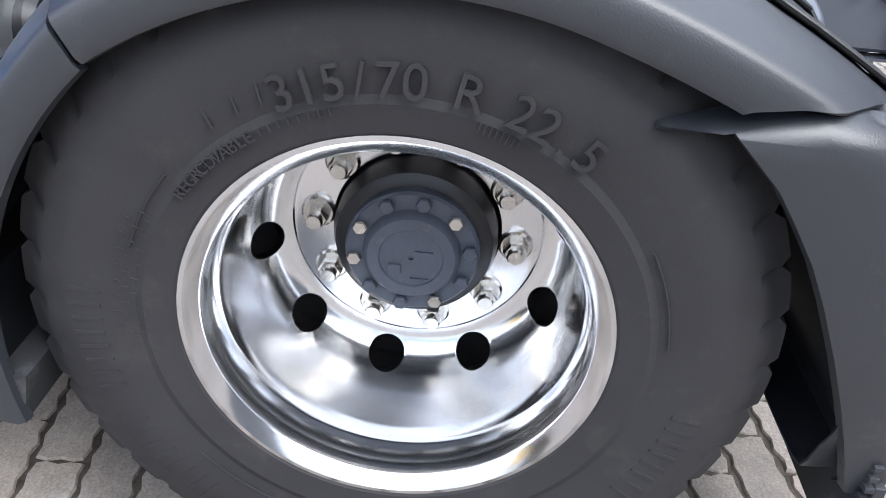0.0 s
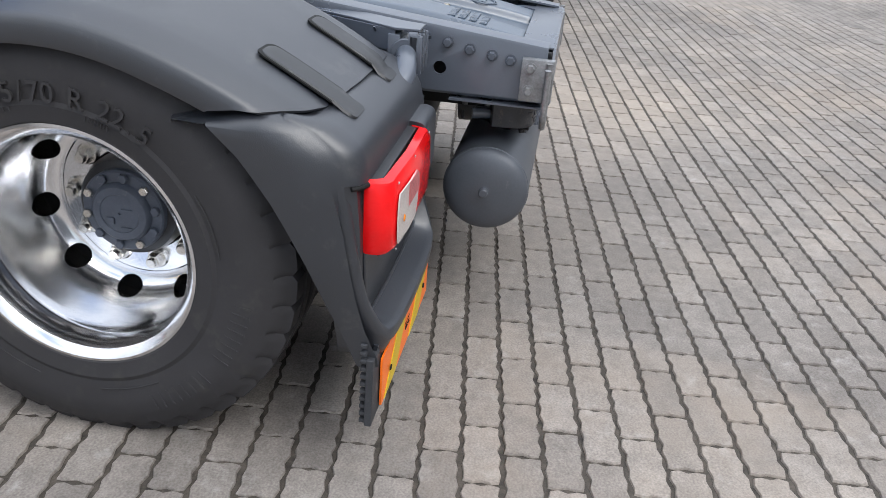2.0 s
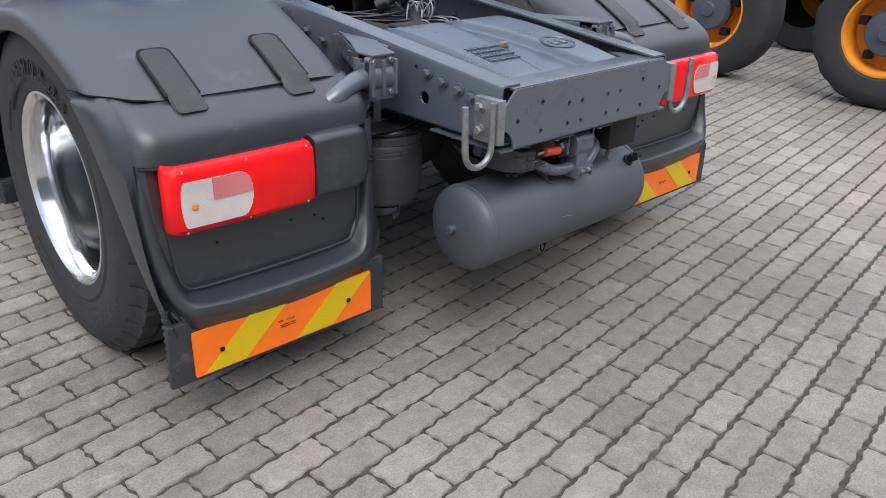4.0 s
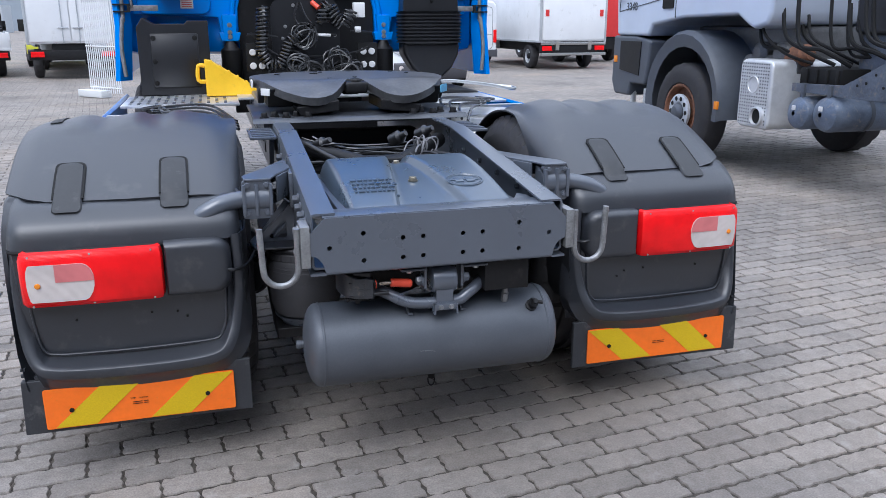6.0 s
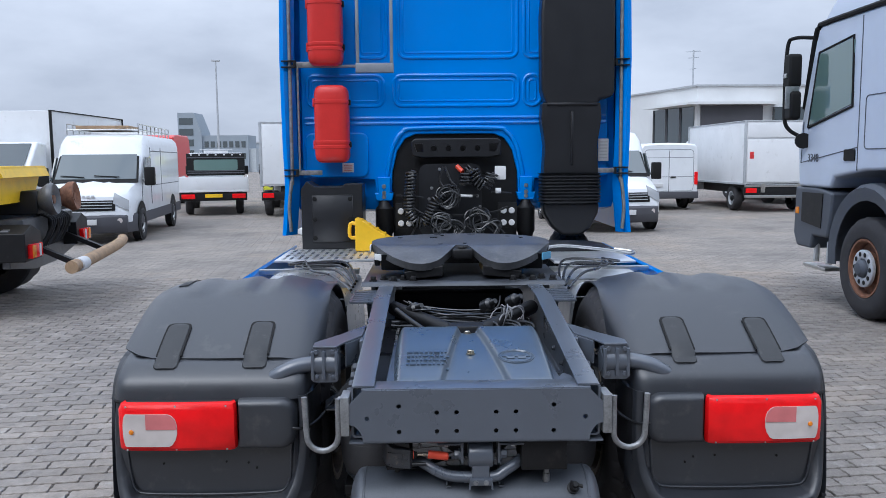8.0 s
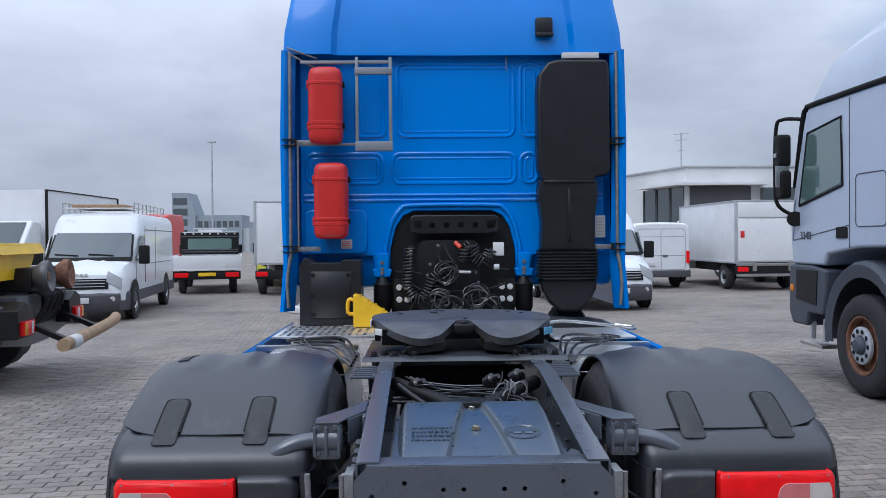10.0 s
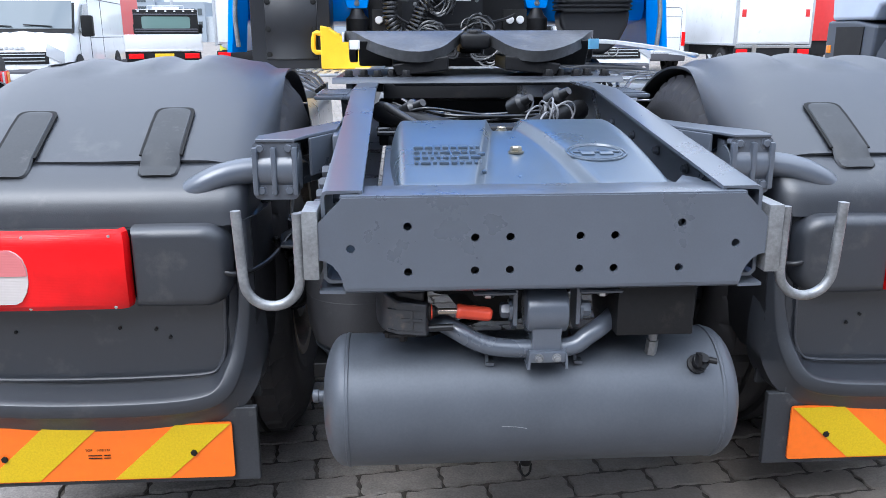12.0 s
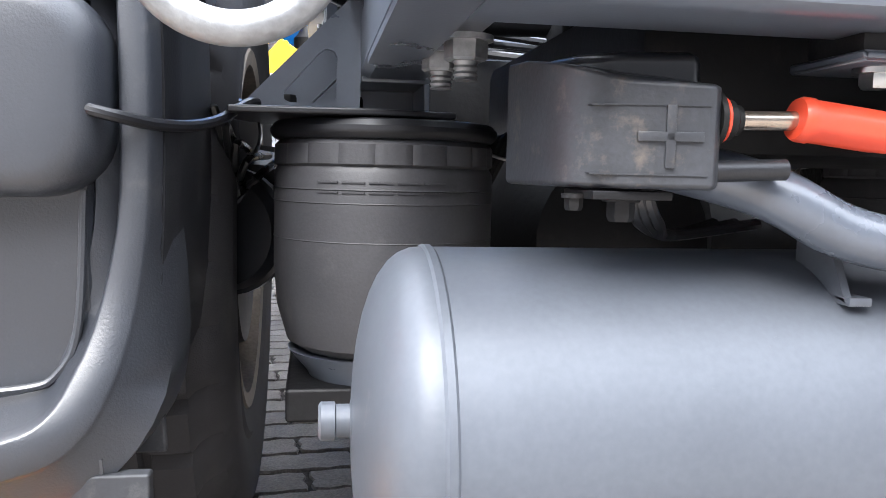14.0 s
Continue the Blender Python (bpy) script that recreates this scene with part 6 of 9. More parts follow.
def bead_panel(bm, x0, x1, z0, z1, y, r=0.06, depth=0.014, w=0.022):
    """A pressed panel: a raised bead all round and a shallow field inside."""
    for off, dy, rr in ((0.0, -depth, 0.015), (w * 1.7, -depth * 0.3, 0.009)):
        o = rounded(x0 + off, x1 - off, z0 + off, z1 - off, max(0.02, r - off), 5)
        pipe(bm, [(u, y + 0.004, v) for u, v in o] + [(o[0][0], y + 0.004, o[0][1])], rr, 8, smooth=0)


bm = NB()
# back wall with the arch over the gearbox
arch = [(-1.13, 1.52), (-0.58, 1.5), (-0.56, 1.36), (-0.45, 1.36), (-0.44, 1.56), (-0.4, 1.72), (-0.34, 1.81), (-0.26, 1.845), (0.34, 1.845), (0.42, 1.81), (0.48, 1.72), (0.52, 1.56), (0.53, 1.36), (0.64, 1.36), (0.66, 1.5), (1.22, 1.52), (1.22, 3.06), (-1.13, 3.06)]
prism(bm, arch, "y", CY, CY + 0.05)
cab = part("cab_back_wall", bm, BLUE, truck, "glossy blue pressed cab back wall", bevel=0.01)
bm = NB()
for x0, x1, z0, z1 in ((-0.38, 0.52, 2.42, 2.98), (-0.42, 0.53, 2.06, 2.29), (-0.7, -0.47, 2.42, 2.98), (-1.08, -0.5, 2.06, 2.29), (0.57, 0.72, 2.42, 2.98), (0.57, 0.7, 2.06, 2.29)):
    b2 = NB()
    bead_panel(b2, x0, x1, z0, z1, CY)
    part("pressed_panel", b2, BLUE, cab)
for z in (1.93, 1.97):
    b2 = NB()
    pipe(b2, [(-1.1, CY, z), (1.2, CY, z)], 0.013, 8, smooth=0)
    part("pressed_rib", b2, BLUE, cab)
b2 = NB()
pipe(b2, [(-0.5, CY, 1.4), (-0.47, CY, 1.6), (-0.43, CY, 1.76), (-0.36, CY, 1.86), (-0.26, CY, 1.89), (0.34, CY, 1.89), (0.44, CY, 1.86), (0.51, CY, 1.76), (0.55, CY, 1.6), (0.58, CY, 1.4)], 0.02, 10)
part("arch_rib", b2, BLUE, cab)
b2 = NB()
prism(b2, rounded(-1.1, -0.62, 1.52, 1.86, 0.06), "y", CY - 0.03, CY + 0.01)
part("tool_hatch", b2, BLUE, cab, "bulging blue side hatch", bevel=0.012)
for x in (-0.505, 0.585):
    b2 = NB()
    prism(b2, [(x - 0.05, 1.52), (x + 0.05, 1.52), (x + 0.045, 1.4), (x + 0.075, 1.4), (x + 0.06, 1.34), (x - 0.06, 1.34), (x - 0.075, 1.4), (x - 0.045, 1.4)], "y", CY - 0.045, CY + 0.03)
    leg = part("cab_mount", b2, BLUE, cab, "blue cab mounting foot", bevel=0.006)
    b2 = NB()
    for z in (1.37, 1.4, 1.45):
        bolt(b2, (x, CY - 0.045, z), (0, -1, 0), 0.012, 0.01)
    part("mount_screw", b2, STEEL, cab)
    b2 = NB()
    lathe(b2, [(0.05, 0), (0.06, 0.04), (0.07, 0.06), (0.07, 0.24), (0.05, 0.26), (0.03, 0.3)], (x, CY - 0.02, 1.04), (0, 0, 1), 20, cap=True)
    part("cab_spring", b2, DARKM, truck, "black cab suspension unit")
# side fairings and roof deflector
for q in (-1, 1):
    xo = CX + q * 1.31
    b2 = NB()
    rows = []
    for z, dx in ((1.09, 0.01), (1.2, 0.0), (1.45, -0.02), (1.8, -0.01), (2.4, -0.005), (3.05, -0.02)):
        x = xo + q * dx
        rows.append([(x - q * 0.1, CY - 0.1 + (0.02 if z < 1.5 else 0), z), (x - q * 0.03, CY - 0.17, z), (x, CY - 0.16, z), (x + q * 0.005, CY - 0.1, z), (x, CY + 0.4, z), (x, CY + 2.2, z)])
    sheet(b2, rows)
    part("side_fairing", b2, BLUE, cab, "tall blue side air deflector", solid=0.02)
    b2 = NB()
    pipe(b2, [(xo - q * 0.08, CY - 0.15, 3.04), (xo - q * 0.075, CY - 0.15, 1.6), (xo - q * 0.07, CY - 0.16, 1.5), (xo - q * 0.05, CY - 0.17, 1.3), (xo - q * 0.06, CY - 0.17, 1.12)], 0.0135, 12, smooth=4)
    part("fairing_tube", b2, GALV, cab, "galvanised upright tube")
    for z in (2.36, 1.56):
        b2 = NB()
        box(b2, min(xo - q * 0.3, xo - q * 0.12), max(xo - q * 0.3, xo - q * 0.12), CY - 0.152, CY - 0.14, z - 0.018, z + 0.018, 0.003)
        for k in range(2):
            bolt(b2, (xo - q * (0.16 + 0.1 * k), CY - 0.152, z), (0, -1, 0), 0.007, 0.005)
        part("tube_bracket", b2, GALV, cab, "galvanised bracket plate")
        b2 = NB()
        for dz in (-0.022, 0.022):
            box(b2, min(xo - q * 0.125, xo - q * 0.02), max(xo - q * 0.125, xo - q * 0.02), CY - 0.178, CY - 0.13, z + dz - 0.005, z + dz + 0.005, 0.002)
        box(b2, min(xo - q * 0.125, xo - q * 0.108), max(xo - q * 0.125, xo - q * 0.108), CY - 0.175, CY - 0.135, z - 0.02, z + 0.02, 0.002)
        part("tube_clamp", b2, DARKM, cab, "dark tube clamp")
    if q < 0:
        b2 = NB()
        rod(b2, (xo + 0.135, CY - 0.15, 2.36), (xo + 0.135, CY - 0.15, 1.57), 0.008, 10)
        part("stay_tube", b2, GALV, cab, "thin galvanised stay tube")
        b2 = NB()
        rod(b2, (xo + 0.07, CY - 0.15, 3.03), (xo + 0.26, CY - 0.1, 2.93), 0.008, 10)
        part("stay_tube", b2, GALV, cab, "thin galvanised stay tube")
b2 = NB()
rows = []
for z, hw, y in ((3.03, 1.285, CY - 0.13), (3.2, 1.275, CY - 0.12), (3.5, 1.22, CY - 0.08), (3.8, 1.13, CY + 0.02), (3.95, 1.05, CY + 0.25), (3.98, 1.0, CY + 1.2)):
    rows.append([(CX - hw, y + 1.9 if z < 3.9 else y + 0.5, z), (CX - hw, y + 0.03, z), (CX - hw + 0.05, y, z), (CX - hw * 0.72, y + 0.005, z), (CX - hw * 0.69, y + 0.05, z), (CX, y + 0.07, z), (CX + hw * 0.69, y + 0.05, z), (CX + hw * 0.72, y + 0.005, z), (CX + hw - 0.05, y, z), (CX + hw, y + 0.03, z), (CX + hw, y + 1.9 if z < 3.9 else y + 0.5, z)])
sheet(b2, rows)
part("roof_deflector", b2, BLUE, cab, "blue high roof with air deflector", solid=0.02, angle=40)
b2 = NB()
box(b2, 0.68, 0.81, CY - 0.115, CY - 0.03, 3.165, 3.31, 0.02)
box(b2, 0.675, 0.815, CY - 0.125, CY - 0.1, 3.16, 3.19, 0.01)
part("roof_vent", b2, BLACKPL, cab, "small black roof vent")
b2 = NB()
box(b2, -1.2, 1.3, CY + 0.06, CY + 2.1, 1.25, 3.85, 0.08)
part("cab_shell", b2, BLUE, cab, "blue cab body")
# air intake stack
b2 = NB()
prism(b2, [(0.7, 2.1), (0.68, 2.16), (0.675, 2.7), (0.69, 2.86), (0.76, 2.95), (0.84, 2.97), (1.2, 2.97), (1.22, 2.92), (1.225, 2.14), (1.2, 2.1), (1.12, 2.09), (1.1, 2.05), (0.72, 2.05)], "y", CY - 0.2, CY - 0.02)
stack = part("air_intake_duct", b2, BLACKPL, cab, "large black plastic air intake duct", bevel=0.03)
b2 = NB()
prism(b2, [(0.69, 2.06), (1.12, 2.06), (1.13, 1.95), (1.1, 1.75), (1.11, 1.54), (0.7, 1.54), (0.71, 1.75), (0.68, 1.95)], "y", CY - 0.19, CY - 0.03)
box(b2, 0.9, 0.92, CY - 0.2, CY - 0.18, 1.6, 2.0, 0.006)
box(b2, 0.72, 1.1, CY - 0.2, CY - 0.17, 2.04, 2.065, 0.006)
part("intake_duct", b2, BLACKPL, cab, bevel=0.02)
b2 = NB()
rows = []
for k in range(19):
    z = 1.54 - 0.012 * k
    g = 0.0 if k % 2 else 0.014
    o = rounded(0.685 - g, 1.115 + g, -0.2 - g, 0.02 + g, 0.05, 4)
    rows.append([(u, CY - 0.05 + v, z) for u, v in o + [o[0]]])
sheet(b2, rows)
part("intake_bellow", b2, BLACKPL, cab, "ribbed rubber bellow")
b2 = NB()
prism(b2, [(0.69, 1.33), (1.12, 1.33), (1.11, 1.24), (1.06, 1.14), (0.98, 1.07), (0.84, 1.07), (0.76, 1.14), (0.7, 1.24)], "y", CY - 0.22, CY - 0.02)
part("intake_boot", b2, BLACKPL, cab, bevel=0.03)
b2 = NB()
box(b2, 0.87, 1.15, CY - 0.16, CY - 0.12, 2.985, 3.03, 0.005)
part("intake_strip", b2, PALEPRINT, cab)
b2 = NB()
box(b2, 1.14, 1.22, CY - 0.03, CY - 0.02, 1.63, 1.8, 0.003)
lab = part("rating_plate", b2, WHITELABEL, cab, "pale printed rating plate")
b2 = NB()
for k in range(6):
    box(b2, 1.15, 1.21, CY - 0.033, CY - 0.029, 1.65 + 0.024 * k, 1.66 + 0.024 * k)
part("plate_print", b2, PALEPRINT, cab)
# label on the hatch
b2 = NB()
box(b2, -0.82, -0.735, CY - 0.036, CY - 0.031, 1.56, 1.63, 0.001)
part("warning_label", b2, WHITELABEL, cab, "small white label with red lines")
b2 = NB()
for k in range(4):
    box(b2, -0.81, -0.745, CY - 0.039, CY - 0.0355, 1.57 + 0.014 * k, 1.574 + 0.014 * k)
part("label_print", b2, REDPAINT, cab)
# fire extinguisher boxes
for x0, z0 in ((-1.035, 2.345), (-1.0, 1.635)):
    b2 = NB()
    rings = []
    W2, D2, H = 0.125, 0.115, 0.565
    for dz, k in ((0.0, 0.62), (0.006, 0.8), (0.02, 0.92), (0.045, 0.985), (0.07, 1.0), (0.1, 1.0), (0.104, 1.035), (0.122, 1.035), (0.126, 1.0), (0.135, 1.0), (0.139, 1.035), (0.157, 1.035), (0.161, 1.0),
                  (0.43, 1.0), (0.434, 1.035), (0.452, 1.035), (0.456, 1.0), (0.5, 0.99), (0.53, 0.95), (0.552, 0.86), (H, 0.66)):
        o = rounded(-W2 * k, W2 * k, -D2 * k, D2 * k, 0.07 * k, 5)
        rings.append([(x0 + W2 + u, CY - 0.165 + v, z0 + dz) for u, v in o + [o[0]]])
    sheet(b2, rings)
    for ring, flip in ((rings[0], True), (rings[-1], False)):
        vs = [b2.verts.new(p) for p in ring[:-1]]
        b2.faces.new(vs[::-1] if flip else vs)
    bmesh.ops.remove_doubles(b2, verts=b2.verts, dist=0.0005)
    can = part("extinguisher_box", b2, REDPL, truck, "red plastic fire extinguisher box", angle=40)
    for dz in (0.13, 0.44):
        b2 = NB()
        box(b2, x0 + 0.246, x0 + 0.266, CY - 0.2, CY - 0.15, z0 + dz - 0.018, z0 + dz + 0.022, 0.004)
        part("box_latch", b2, PRINT, can, "black latch")
        b2 = NB()
        box(b2, x0 - 0.014, x0 + 0.006, CY - 0.2, CY - 0.1, z0 + dz - 0.03, z0 + dz + 0.035, 0.005)
        part("box_hinge", b2, REDPL, can)
# grey ladder frame and cross rails
b2 = NB()
for x in (-0.675, -0.425):
    box(b2, x - 0.012, x + 0.012, CY - 0.2, CY - 0.17, 2.29, 2.99, 0.004)
box(b2, -0.69, -0.41, CY - 0.21, CY - 0.17, 2.86, 2.91, 0.004)
box(b2, -0.69, -0.41, CY - 0.21, CY - 0.16, 2.29, 2.36, 0.004)
box(b2, -1.1, -0.41, CY - 0.15, CY - 0.13, 2.95, 2.975, 0.003)
box(b2, -1.18, -0.6, CY - 0.15, CY - 0.13, 2.335, 2.355, 0.003)
part("rack_frame", b2, mat("grey_rack", (0.26, 0.28, 0.31), 0.5, metal=0.3), truck, "grey steel rack frame", bevel=0.002)
b2 = NB()
rod(b2, (-1.2, CY - 0.15, 3.07), (-0.98, CY - 0.1, 3.0), 0.008)
pipe(b2, [(0.46, CY - 0.03, 3.4), (0.46, CY - 0.03, 2.92)], 0.004, 6, smooth=0)
part("stay_rod", b2, GALV, truck)
# battery box and dark works behind the cab
b2 = NB()
prism(b2, [(-1.1, 1.0), (-0.65, 1.0), (-0.65, 1.48), (-0.78, 1.48), (-0.8, 1.46), (-1.0, 1.46), (-1.06, 1.5), (-1.1, 1.44)], "y", CY - 0.3, CY - 0.02)
box(b2, -1.02, -0.72, CY - 0.31, CY - 0.29, 1.05, 1.4, 0.006)
bb = part("battery_box", b2, BLACKPL, truck, "black plastic battery box cover", bevel=0.01)
b2 = NB()
for x in (-1.0, -0.74):
    for z in (1.08, 1.22, 1.37):
        bolt(b2, (x, CY - 0.31, z), (0, -1, 0), 0.012, 0.006)
part("cover_screw", b2, PRINT, bb)
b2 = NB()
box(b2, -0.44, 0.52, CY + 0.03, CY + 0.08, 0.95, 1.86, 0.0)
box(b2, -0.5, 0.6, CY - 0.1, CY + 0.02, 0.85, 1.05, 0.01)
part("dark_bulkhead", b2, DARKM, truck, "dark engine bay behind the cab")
b2 = NB()
o = [(-0.29, 1.79), (-0.26, 1.81), (0.36, 1.81), (0.39, 1.79), (0.385, 1.68), (0.3, 1.665), (-0.2, 1.665), (-0.285, 1.68)]
prism(b2, o, "y", CY - 0.1, CY - 0.03)
lb = part("torsion_bar_cover", b2, BLACKPL, truck, "dark cast cross bar with holes", bevel=0.01)
hb = NB()
for x in (-0.12, -0.01, 0.1, 0.21):
    lathe(hb, [(0.022, 0), (0.022, 0.2)], (x, CY - 0.15, 1.735), (0, 1, 0), 16, cap=True)
prism(hb, [(-0.27, 1.77), (-0.2, 1.77), (-0.2, 1.71), (-0.25, 1.71)], "y", CY - 0.15, CY)
prism(hb, [(0.37, 1.77), (0.3, 1.77), (0.3, 1.71), (0.35, 1.71)], "y", CY - 0.15, CY)
carve(lb, hb)
b2 = NB()
prism(b2, rounded(-0.235, 0.235, 1.08, 1.62, 0.07), "y", CY - 0.23, CY - 0.215)
conn = part("connection_plate", b2, BLACKPL, truck, "black panel for trailer air and power lines")
for x in (-0.34, 0.425):
    b2 = NB()
    box(b2, x - 0.07, x + 0.07, CY - 0.24, CY - 0.2, 1.14, 1.33, 0.004)
    part("socket_bracket", b2, PRINT, conn)
    for dx in (-0.03, 0.03):
        for z in (1.18, 1.27):
            b2 = NB()
            lathe(b2, [(0.023, 0), (0.023, 0.01), (0.018, 0.014)], (x + dx, CY - 0.24, z), (0, -1, 0), 16, cap=True)
            part("round_cap", b2, PALEPRINT, conn, "pale round cap")
b2 = NB()
box(b2, 0.33, 0.41, CY - 0.27, CY - 0.22, 1.5, 1.6, 0.008)
part("white_socket", b2, WHITELABEL, conn, "white connector")
b2 = NB()
rod(b2, (0.05, CY - 0.23, 1.6), (0.09, CY - 0.27, 1.56), 0.018)
part("red_coupling", b2, REDHANDLE, conn, "red air coupling")
b2 = NB()
for x, z in ((-0.14, 1.44), (-0.16, 1.36), (0.2, 1.38), (0.22, 1.3), (-0.08, 1.58)):
    bolt(b2, (x, CY - 0.23, z), (0, -1, 0), 0.009, 0.006)
part("panel_screw", b2, STEEL, conn)


def coil(pts, r_coil, turns, r, name="coiled_hose", label="black coiled air hose"):
    """A spiral hose that winds along a line."""
    P = [Vector(p) for p in pts]
    lens = [0]
    for a, b in zip(P, P[1:]):
        lens.append(lens[-1] + (b - a).length)

    def at(s):
        for i in range(len(P) - 1):
            if s <= lens[i + 1] + 1e-9:
                t = (s - lens[i]) / (lens[i + 1] - lens[i])
                return P[i].lerp(P[i + 1], t), (P[i + 1] - P[i]).normalized()
        return P[-1], (P[-1] - P[-2]).normalized()
    out = []
    n = int(turns * 9)
    for k in range(n + 1):
        c, d = at(lens[-1] * k / n)
        u = Vector((0, 1, 0))
        w = d.cross(u).normalized()
        a = 2 * math.pi * k / 9
        out.append(c + (u * math.cos(a) + w * math.sin(a)) * r_coil)
    b2 = NB()
    pipe(b2, out, r, 6, smooth=0)
    part(name, b2, HOSE, conn, label)


YY = CY - 0.29
coil([(-0.29, YY, 1.57), (-0.3, YY, 1.42), (-0.31, YY, 1.28), (-0.27, YY, 1.2), (-0.2, YY, 1.18), (-0.16, YY, 1.24), (-0.12, YY, 1.34), (-0.04, YY, 1.4)], 0.036, 30, 0.0085)
coil([(0.11, YY, 1.46), (0.12, YY, 1.55), (0.16, YY, 1.58), (0.2, YY, 1.5), (0.25, YY, 1.45), (0.29, YY, 1.5), (0.31, YY, 1.55)], 0.042, 17, 0.008)
rnd = random.Random(11)
for cx, cz, R in ((-0.02, 1.38, 0.08), (-0.01, 1.13, 0.09), (0.27, 1.12, 0.1), (-0.06, 1.2, 0.07), (0.2, 1.2, 0.08)):
    b2 = NB()
    for k in range(9):
        a0 = rnd.uniform(0, math.pi)
        e = rnd.uniform(0.35, 0.8)
        cc = (cx + rnd.uniform(-0.03, 0.03), cz + rnd.uniform(-0.02, 0.02))
        pts = []
        for j in range(15):
            t = 2 * math.pi * j / 14
            u, v = R * math.cos(t), R * e * math.sin(t)
            pts.append((cc[0] + u * math.cos(a0) - v * math.sin(a0), YY - 0.02 + 0.02 * math.sin(t + k), cc[1] + u * math.sin(a0) + v * math.cos(a0)))
        pipe(b2, pts, 0.0062, 6, smooth=2)
    part("cable_loop", b2, HOSE, conn, "loose loops of black cable")
b2 = NB()
for pts in ([(-0.05, YY, 1.6), (-0.08, YY, 1.5), (-0.03, YY, 1.42)], [(-0.04, YY, 1.6), (0.0, YY, 1.5), (0.06, YY, 1.42), (0.05, YY, 1.3)], [(-0.38, YY, 1.4), (-0.2, YY, 1.25), (0.05, YY, 1.24), (0.3, YY, 1.26), (0.42, YY, 1.3)],
            [(-0.4, YY, 1.39), (-0.25, YY, 1.38), (-0.2, YY, 1.37)], [(0.3, YY, 1.41), (0.45, YY, 1.4)], [(0.05, YY, 1.38), (0.2, YY, 1.385)], [(-0.3, YY, 1.08), (-0.25, YY, 1.18)], [(0.4, YY, 1.1), (0.3, YY, 1.2), (0.2, YY, 1.28)]):
    pipe(b2, pts, 0.008, 7)
part("air_line", b2, HOSE, conn)
b2 = NB()
rod(b2, (0.07, YY - 0.01, 1.385), (0.16, YY - 0.01, 1.382), 0.01)
rod(b2, (0.33, YY - 0.01, 1.42), (0.37, YY - 0.01, 1.42), 0.02)
part("line_marker", b2, PALEPRINT, conn)

# catwalk, tanks and skirts along the chassis
b2 = NB()
box(b2, -1.18, -0.5, 1.75, 2.4, 0.985, 1.0, 0.004)
box(b2, -0.505, 0.36, 2.1, 2.4, 0.985, 1.0, 0.004)
cat = part("catwalk", b2, ALUF, truck, "bright aluminium chequer catwalk")
for i in range(12):
    for j in range(4):
        b2 = NB()
        box(b2, -1.14 + 0.05 * i, -1.122 + 0.05 * i, 1.8 + 0.15 * j, 1.9 + 0.15 * j, 1.0, 1.004, 0.001)
        part("catwalk_slot", b2, GREYPL if (i + j) % 2 else STEEL, cat)
b2 = NB()
prism(b2, [(0.64, 0.8), (1.22, 0.8), (1.2, 0.99), (1.1, 1.01), (0.8, 1.02), (0.66, 1.0)], "y", 2.3, 2.75)
part("deck_box", b2, BLACKPL, truck, "black plastic cover beside the stack", bevel=0.015)
b2 = NB()
box(b2, 0.66, 1.2, 1.72, 2.28, 0.965, 0.98, 0.004)
part("deck_plate", b2, ALUF, truck, "bright aluminium deck plate")
b2 = NB()
box(b2, -0.5, 0.62, 1.95, 2.3, 1.0, 1.012, 0.003)
part("centre_step", b2, ALUF, truck, "aluminium step plate between the rails")
